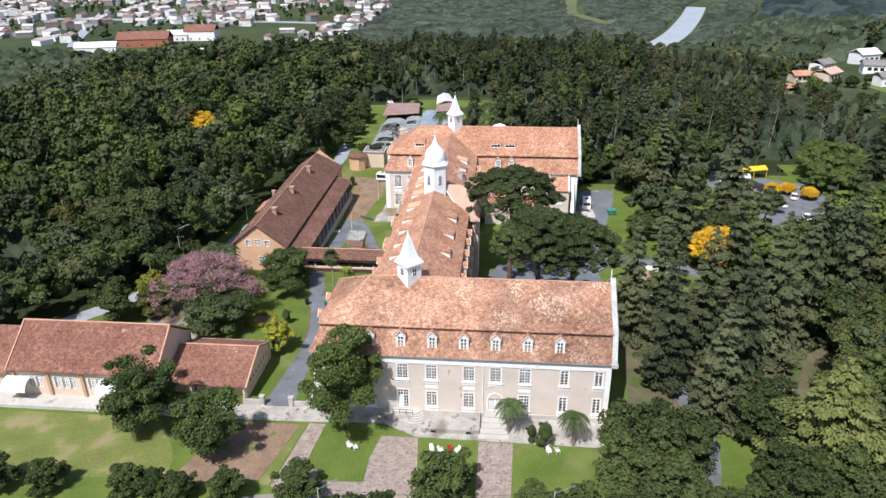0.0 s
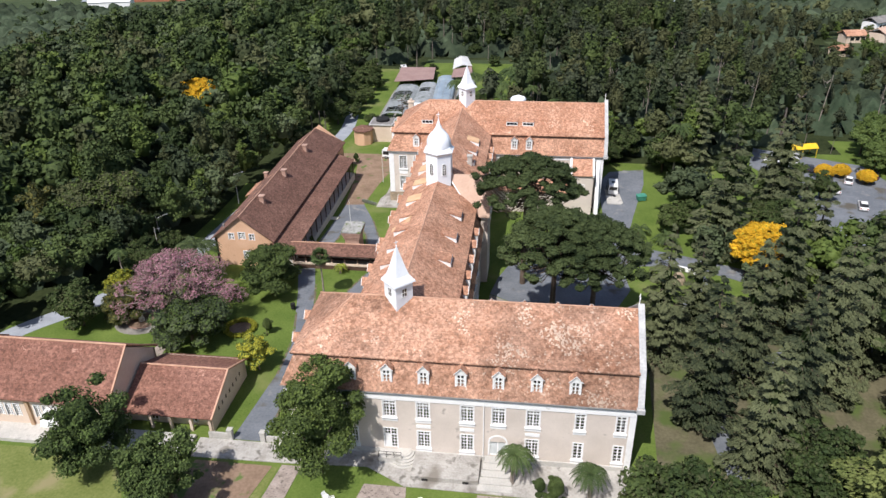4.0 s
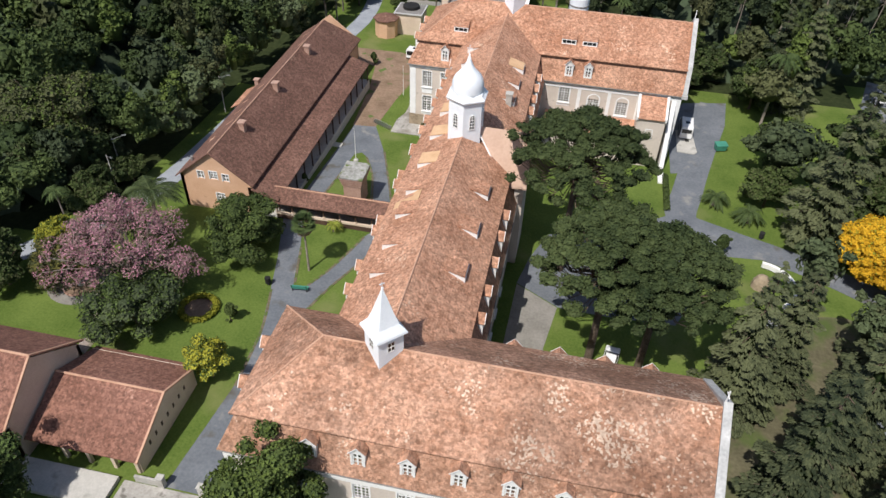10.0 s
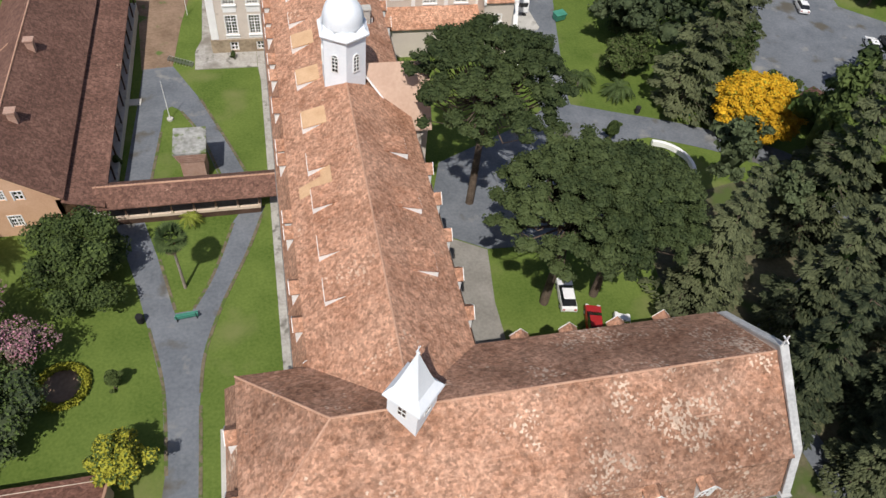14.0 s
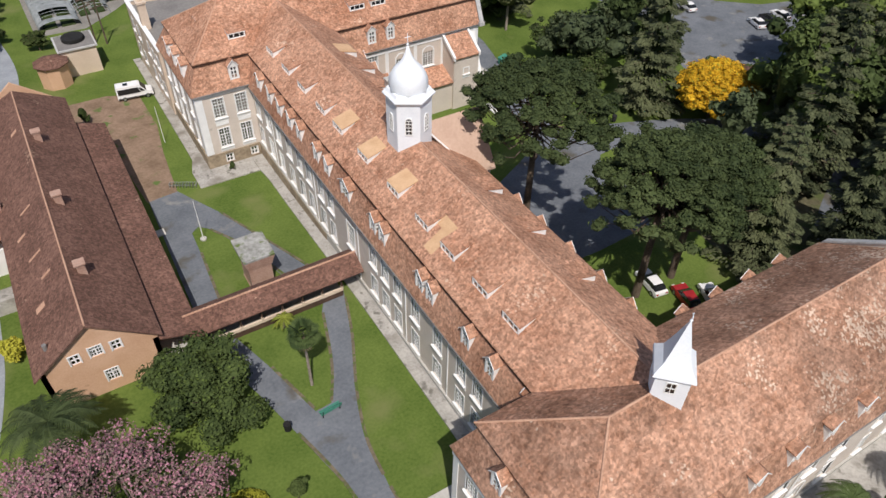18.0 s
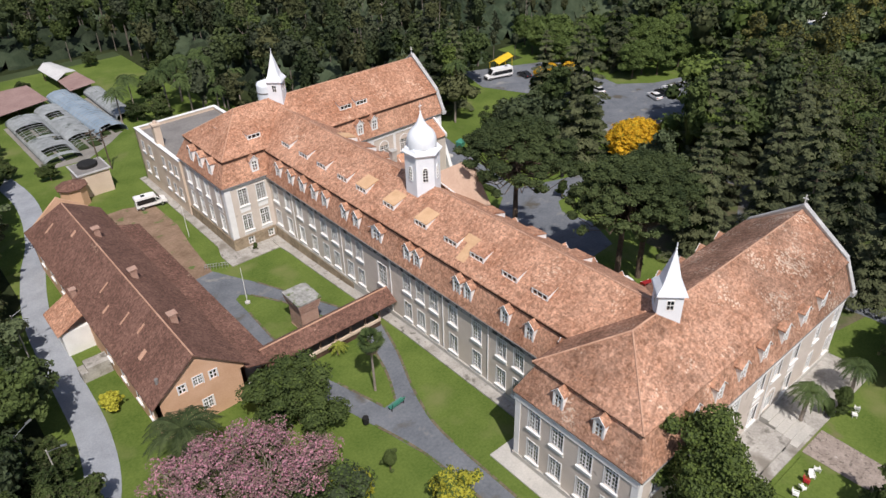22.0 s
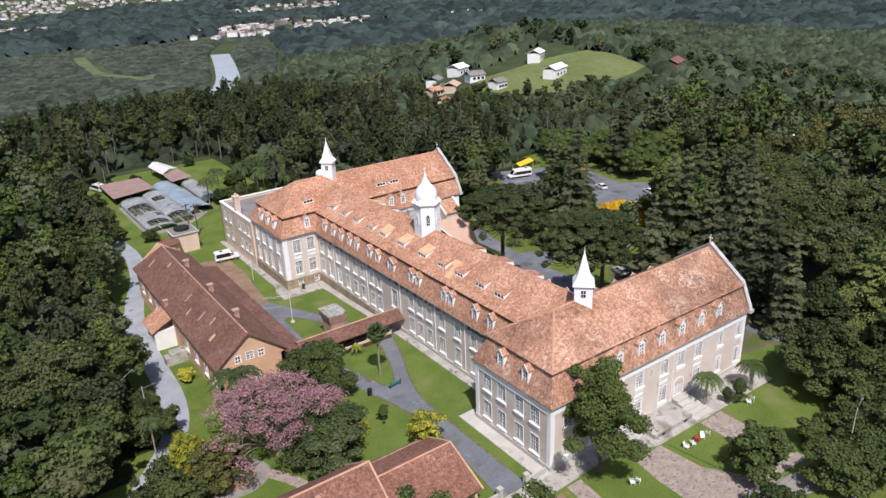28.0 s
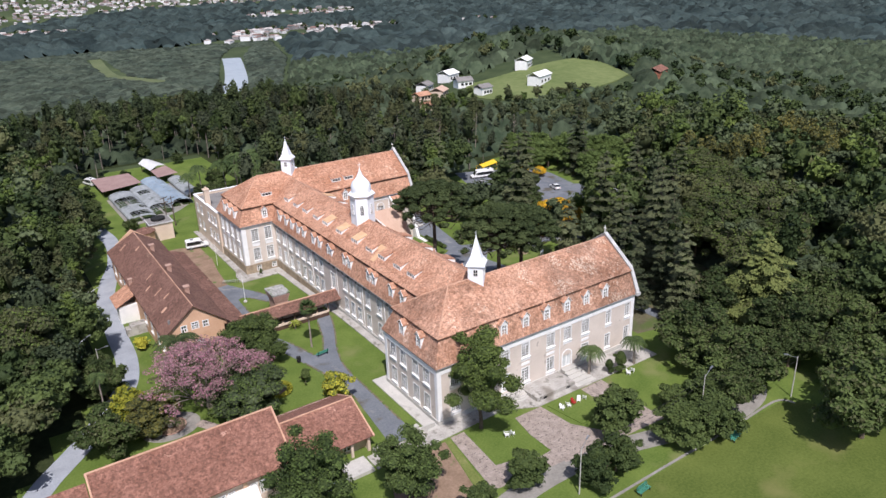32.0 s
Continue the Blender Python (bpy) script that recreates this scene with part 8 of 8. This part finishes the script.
# ---- sheds, greenhouses and masts in the north ----
shed = thing("flat_roofed_shed", "cream plastered shed with dark flat roof and tank", "shed")
part("wall", Geo().box(-27.2, 115.0, -2.2, -21.6, 120.4, 3.0), M_SAND_WALL, shed)
part("roof_slab", Geo().box(-27.5, 114.7, 3.0, -21.3, 120.7, 3.25), M_COPING, shed)
part("roof_deck", Geo().box(-27.2, 115.0, 3.25, -21.6, 120.4, 3.33), M_ROOFGREY, shed)
part("tank", Geo().lathe([(1.8, 3.3), (1.8, 3.9), (1.7, 4.0)], 20, 0, (-24.4, 118)), M_RUBBER, shed)
hut = thing("octagonal_hut", "small ochre octagonal hut with brown roof", "hut")
part("wall", Geo().lathe([(2.4, -2.0), (2.4, 2.3)], 8, 0.3, (-28.9, 113.9)), M_PEACH_WALL, hut)
part("roof", Geo().lathe([(2.8, 2.2), (2.8, 2.35), (0.1, 3.4)], 8, 0.3, (-28.9, 113.9)), M_TILE_BROWN, hut)


def greenhouse(label, x, y, w, ln, h, film, turn=0.0, torn=()):
    """Tunnel of hoops under film; torn: (first bay, last bay, first strip, last strip) without film."""
    g = thing("greenhouse", label, "greenhouse", "old greenhouses")
    n = 8
    arc = [(-w / 2 * math.cos(math.pi * i / n), h * (0.35 + 0.65 * math.sin(math.pi * i / n))) for i in range(n + 1)]
    arc = [(-w / 2, 0.0)] + arc + [(w / 2, 0.0)]
    bays = int(ln // 1.5)
    rng = np.random.default_rng(int(abs(x) * 10))
    for k in range(bays):
        sag = [rng.uniform(0, 0.12) for _ in arc]
        runs, run = [], []
        for i in range(len(arc)):
            if i < len(arc) - 1 and not any(p <= k <= q and u <= i <= v for p, q, u, v in torn):
                run = run or [i]
                run.append(i + 1)
            elif run:
                runs.append(run)
                run = []
        for run in runs:
            rows = [[(arc[i][0], k * 1.5 + o, arc[i][1] - sag[i] * (o == 0.75) - dz) for o, dz in ((0, 0), (0.75, 0), (1.5, 0), (1.5, 0.03), (0.75, 0.03), (0, 0.03))] for i in run]
            part("film", Geo().rings(rows), film, g)
    for k in range(bays + 1):
        part("rib", Geo().sweep([(a, k * 1.5, b + 0.03) for a, b in arc], 0.05), M_SHEET, g)
    for i in (3, 5, 7):
        part("purlin", Geo().tube((arc[i][0], 0, arc[i][1] + 0.03), (arc[i][0], bays * 1.5, arc[i][1] + 0.03), 0.05, 0.05, 4), M_SHEET, g)
    for k in range(int(ln // 5)):
        for a in (-w * 0.38, 0.4):
            part("plant_bed", Geo().box(a, k * 5 + 0.6, 0, a + w * 0.38 - 0.4, k * 5 + 4.4, 0.3), M_LEAF_DARK, g)
    return stand(g, x, y, turn)


greenhouse("wide greenhouse under torn grey film", -25.0, 134.5, 7.2, 30, 1.7, M_SHEET, 0.02, ((9, 14, 2, 6), (1, 3, 3, 6), (6, 7, 6, 7)))
greenhouse("long greenhouse under torn grey film", -18.6, 137.5, 6.0, 30, 1.7, M_SHEET, 0.02, ((1, 3, 2, 6), (13, 15, 3, 5), (0, 0, 0, 9)))
greenhouse("long greenhouse under pale blue film", -12.3, 142.0, 6.2, 33, 2.1, M_SHEETBLUE, 0.06, ((0, 0, 3, 4),))
greenhouse("low greenhouse under grey film", -6.8, 149, 4.6, 24, 1.6, M_SHEET, 0.0)
barn = thing("open_barn", "low barn with faded red sheet roof", "barn")
part("roof", Geo().prism([(-30.4, 165.2, 0.7), (-18.0, 169.0, 0.7), (-19.2, 183.0, 1.0), (-31.0, 182.6, 1.0)], (0, 0, 0.12)), M_OLDROSE, barn)
for x in (-29.4, -25, -19.5):
    for y in (169.5, 175, 181):
        part("post", Geo().box(x, y, -2, x + 0.2, y + 0.2, 0.85), M_DARKWOOD, barn)
barn2 = thing("open_barn", "open barn with white and brown sheet roof", "barn")
part("roof", Geo().prism([(-12.8, 179.3, 1.5), (-9.8, 181.8, 2.3), (-11.6, 195.0, 2.3), (-13.8, 192.7, 1.5)], (0, 0, 0.1)).prism([(-9.8, 181.8, 2.3), (-6.7, 184.1, 1.5), (-9.5, 197.0, 1.5), (-11.6, 195.0, 2.3)], (0, 0, 0.1)), M_SHEETWHITE, barn2)
part("roof_lean", Geo().prism([(-12.4, 170.8, 0.9), (-5.5, 173.0, 0.9), (-6.8, 184.0, 1.35), (-12.6, 179.6, 1.35)], (0, 0, 0.1)), M_OLDROSE, barn2)
for x, y in ((-12.3, 180.5), (-8.6, 183.5), (-10, 194.6), (-13.2, 191.6), (-11.6, 172), (-6.6, 174.4)):
    part("post", Geo().box(x, y, -2, x + 0.2, y + 0.2, 1.1), M_DARKWOOD, barn2)
tank = thing("water_tower", "white round water tank on a plastered shaft", "water tower")
part("shaft", Geo().lathe([(1.3, -2.5), (1.3, 9.6)], 16), M_WHITE, tank)
part("tank", Geo().lathe([(1.3, 9.4), (1.9, 10.2), (1.9, 13.2), (1.7, 13.6), (0.2, 14.2)], 20), M_TURRET, tank)
part("band", Geo().lathe([(1.93, 11.6), (1.96, 11.65), (1.96, 11.85), (1.93, 11.9)], 20), M_ROOFGREY, tank)
stand(tank, 11.0, 111.8)
for i, (x, y) in enumerate(((-20.6, 125.8), (-19.0, 124.4))):
    mast = thing("timber_mast", "weathered timber mast with cross arms", "mast", "timber masts")
    part("pole", Geo().tube((0, 0, 0), (0, 0, 8.5), 0.16, 0.11, 8), M_BARK, mast)
    for z in (6.6, 7.9):
        part("cross_arm", Geo().box(-1.2, -0.08, z, 1.2, 0.08, z + 0.2), M_BARK, mast)
    stand(mast, x, y, 0.5)

# ---- far land ----
def far_sheet(name, pts, mat, label, category, lift):
    return sheet(name, pts, mat, label, category, lift, cell=12.0)


line = [(96, 520), (118, 560), (174, 668), (222, 810), (262, 945)]
ribbon("river", line, 25.0, M_WATER, "pale grey river bending through the valley", "river", lift=0.8)
far_sheet("farm_meadow", [(178, 262), (196, 258), (224, 254), (250, 250), (264, 236), (258, 214), (240, 206), (222, 202), (204, 196), (192, 194), (184, 200), (176, 206), (164, 216), (160, 236)], M_MEADOW, "light-green sloping farm meadow", "meadow", 0.5)
ribbon("marsh_strip", [(133, 760), (100, 845), (92, 900), (110, 1100)], 16.0, M_MARSHGRASS, "pale green marsh strip by the river", "meadow", lift=0.6)


def farm_house(label, x, y, w, d, h, wall, roof, turn):
    f = thing("farm_house", label, "house", "farm houses")
    part("wall", Geo().box(-w / 2, -d / 2, -1, w / 2, d / 2, h), wall, f)
    part("roof", Geo().prism([(-w / 2 - 0.5, -d / 2 - 0.5, h), (w / 2 + 0.5, -d / 2 - 0.5, h), (w / 2 + 0.5, 0, h + d * 0.28), (-w / 2 - 0.5, 0, h + d * 0.28)], (0, 0, 0.2)).prism([(-w / 2 - 0.5, d / 2 + 0.5, h), (-w / 2 - 0.5, 0, h + d * 0.28), (w / 2 + 0.5, 0, h + d * 0.28), (w / 2 + 0.5, d / 2 + 0.5, h)], (0, 0, 0.2)), roof, f)
    for i in range(3):
        part("window", Geo().box(-w / 2 + w * (i + 0.7) / 3.6, -d / 2 - 0.06, 1.2, -w / 2 + w * (i + 0.7) / 3.6 + 1.6, -d / 2 + 0.02, 2.6), M_CARGLASS, f)
    return stand(f, x, y, turn)


farm_house("long white farm house on the meadow", 203, 228, 15, 7, 4.5, M_WHITE, M_WHITE, 0.4)
farm_house("white farm house on the meadow crest", 217, 258, 12, 7, 4.5, M_WHITE, M_WHITE, 0.6)
farm_house("white cottage by the paddock", 169, 234, 8, 6, 4, M_WHITE, M_ROOFGREY, 0.2)
farm_house("cream farm house with pale roof", 153, 252, 10, 7, 3.5, M_SAND_WALL, M_PEACH, 0.7)
farm_house("grey-roofed farm house by the meadow", 161, 279, 9, 7, 3.5, M_WHITE, M_ROOFGREY, 0.6)
farm_house("white farm shed at the wood", 183, 287, 11, 8, 4, M_WHITE, M_WHITE, 0.4)
farm_house("brick farm house among the trees", 272, 206, 15, 8, 5, M_BRICK, M_TILE_RED, 0.4)
farm_house("white house at the forest edge", 152, 62, 12, 9, 6, M_WHITE, M_WHITE, 0.5)
farm_house("white house at the forest edge", 165, 70, 9, 8, 5, M_WHITE, M_ROOFGREY, 0.3)
farm_house("small orange-roofed cottage in the clearing", 126, 222, 6, 4.5, 2.6, M_SAND_WALL, M_TILE, 0.5)
for i in range(22):
    a, b = 122 + (i * 37 % 50), 206 + (i * 23 % 60)
    if farm_land(a - 6, b):
        again(row, a, b, i * 1.3, 0.35 + 0.08 * (i % 5))
farm_house("cream house with tiled roof in the clearing", 141, 251, 8, 6, 3, M_SAND_WALL, M_TILE, 0.2)
farm_house("white house with grey roof in the clearing", 176, 262, 9, 7, 3.5, M_WHITE, M_ROOFGREY, -0.2)
farm_house("long white warehouse at the edge of town", -365, 562, 36, 14, 6, M_WHITE, M_WHITE, 0.25)
farm_house("long red-roofed warehouse at the edge of town", -340, 606, 48, 22, 7, M_BRICK, M_TILE_RED, 0.2)
farm_house("red-roofed factory with white front", -300, 648, 31, 20, 9, M_WHITE, M_TILE_RED, 0.1)
farm_house("white-roofed hall at the edge of town", -322, 640, 20, 14, 6, M_WHITE, M_WHITE, 0.2)
farm_house("white house below the town road", -262, 545, 10, 8, 5, M_WHITE, M_WHITE, 0.3)
ribbon("town_road", [(-238, 545), (-226, 590), (-205, 640), (-180, 690), (-150, 760)], 13.0, M_GRAVEL, "pale road into the town", "road", lift=0.7)
ribbon("town_road", [(-405, 590), (-440, 660), (-480, 760), (-540, 900)], 12.0, M_GRAVEL, "pale street between the houses", "road", lift=0.7)
ribbon("town_road", [(-150, 760), (-330, 790), (-560, 800), (-760, 800)], 10.0, M_GRAVEL, "pale cross street of the town", "road", lift=0.7)


def town(name, spots, label):
    """Small houses of the distant town: walls and gable roofs joined."""
    walls, roofs = Geo(), Geo()
    r = np.random.default_rng(91)
    for x, y in spots:
        w, d, h, a = r.uniform(8, 18), r.uniform(7, 12), r.uniform(3.5, 7.5), r.uniform(0, 3.14)
        z = float(ground_z(x, y))
        c, s = math.cos(a), math.sin(a)
        P = lambda u, v, k: (x + u * c - v * s, y + u * s + v * c, z + k)
        k = len(walls.v)
        walls.v += [P(u, v, q) for q in (-1, h) for u, v in ((-w / 2, -d / 2), (w / 2, -d / 2), (w / 2, d / 2), (-w / 2, d / 2))]
        walls.f += [(k + i, k + (i + 1) % 4, k + 4 + (i + 1) % 4, k + 4 + i) for i in range(4)]
        k, e = len(roofs.v), d * 0.22
        roofs.v += [P(-w / 2, -d / 2 - 0.4, h), P(w / 2, -d / 2 - 0.4, h), P(w / 2, 0, h + e), P(-w / 2, 0, h + e), P(w / 2, d / 2 + 0.4, h), P(-w / 2, d / 2 + 0.4, h)]
        roofs.f += [(k, k + 1, k + 2, k + 3), (k + 3, k + 2, k + 4, k + 5), (k + 1, k + 4, k + 2), (k + 5, k, k + 3), (k, k + 5, k + 4, k + 1)]
    tagged(part(name, walls, M_TOWN), label, "town", kind="stuff")
    tagged(part(name + "_roof", roofs, M_TOWNROOF), label + " roofs", "town", kind="stuff")


r5 = np.random.default_rng(17)
near_town = scatter(420, (-760, -150, 600, 1250), 15, r5, lambda x, y: x < -120 - 0.1 * y + 60 and not (-420 < x < -230 and 580 < y < 740) and math.sin(x * 0.02) * math.sin(y * 0.016) < 0.45)
town("town_houses", near_town, "pale small houses of the near town")
far_town = scatter(4600, (-700, 1600, 1160, 3700), 18, r5, lambda x, y: town_here(x, y) and not town_gap(x, y))
town("town_houses", far_town, "pale small houses of the distant town")
spots = [(x + r5.uniform(-12, 12), y + r5.uniform(-12, 12), r5.uniform(0.5, 1.1), int(r5.integers(8)), r5.uniform(0, 6.3)) for x, y in near_town if r5.uniform() < 0.75]
spots += [(x, y, r5.uniform(0.7, 1.2), int(r5.integers(8)), 0.5) for x, y in scatter(260, (-760, -190, 545, 1250), 16, r5, lambda x, y: math.sin(x * 0.02) * math.sin(y * 0.016) > 0.3)]
town_crowns = [variant(400 + i, 5.0, 8.0, 0.5, 12, 2.6, 1) for i in range(8)]
wood("town_trees", spots, town_crowns, (M_LEAF_DARK,), "dark trees between the town houses")
wood("town_trees", [(x + r5.uniform(-15, 15), y + r5.uniform(-15, 15), r5.uniform(1.2, 2.0), int(r5.integers(8)), 0.4) for x, y in far_town if r5.uniform() < 0.25], town_crowns, (M_LEAF_DARK,), "dark trees of the distant town")
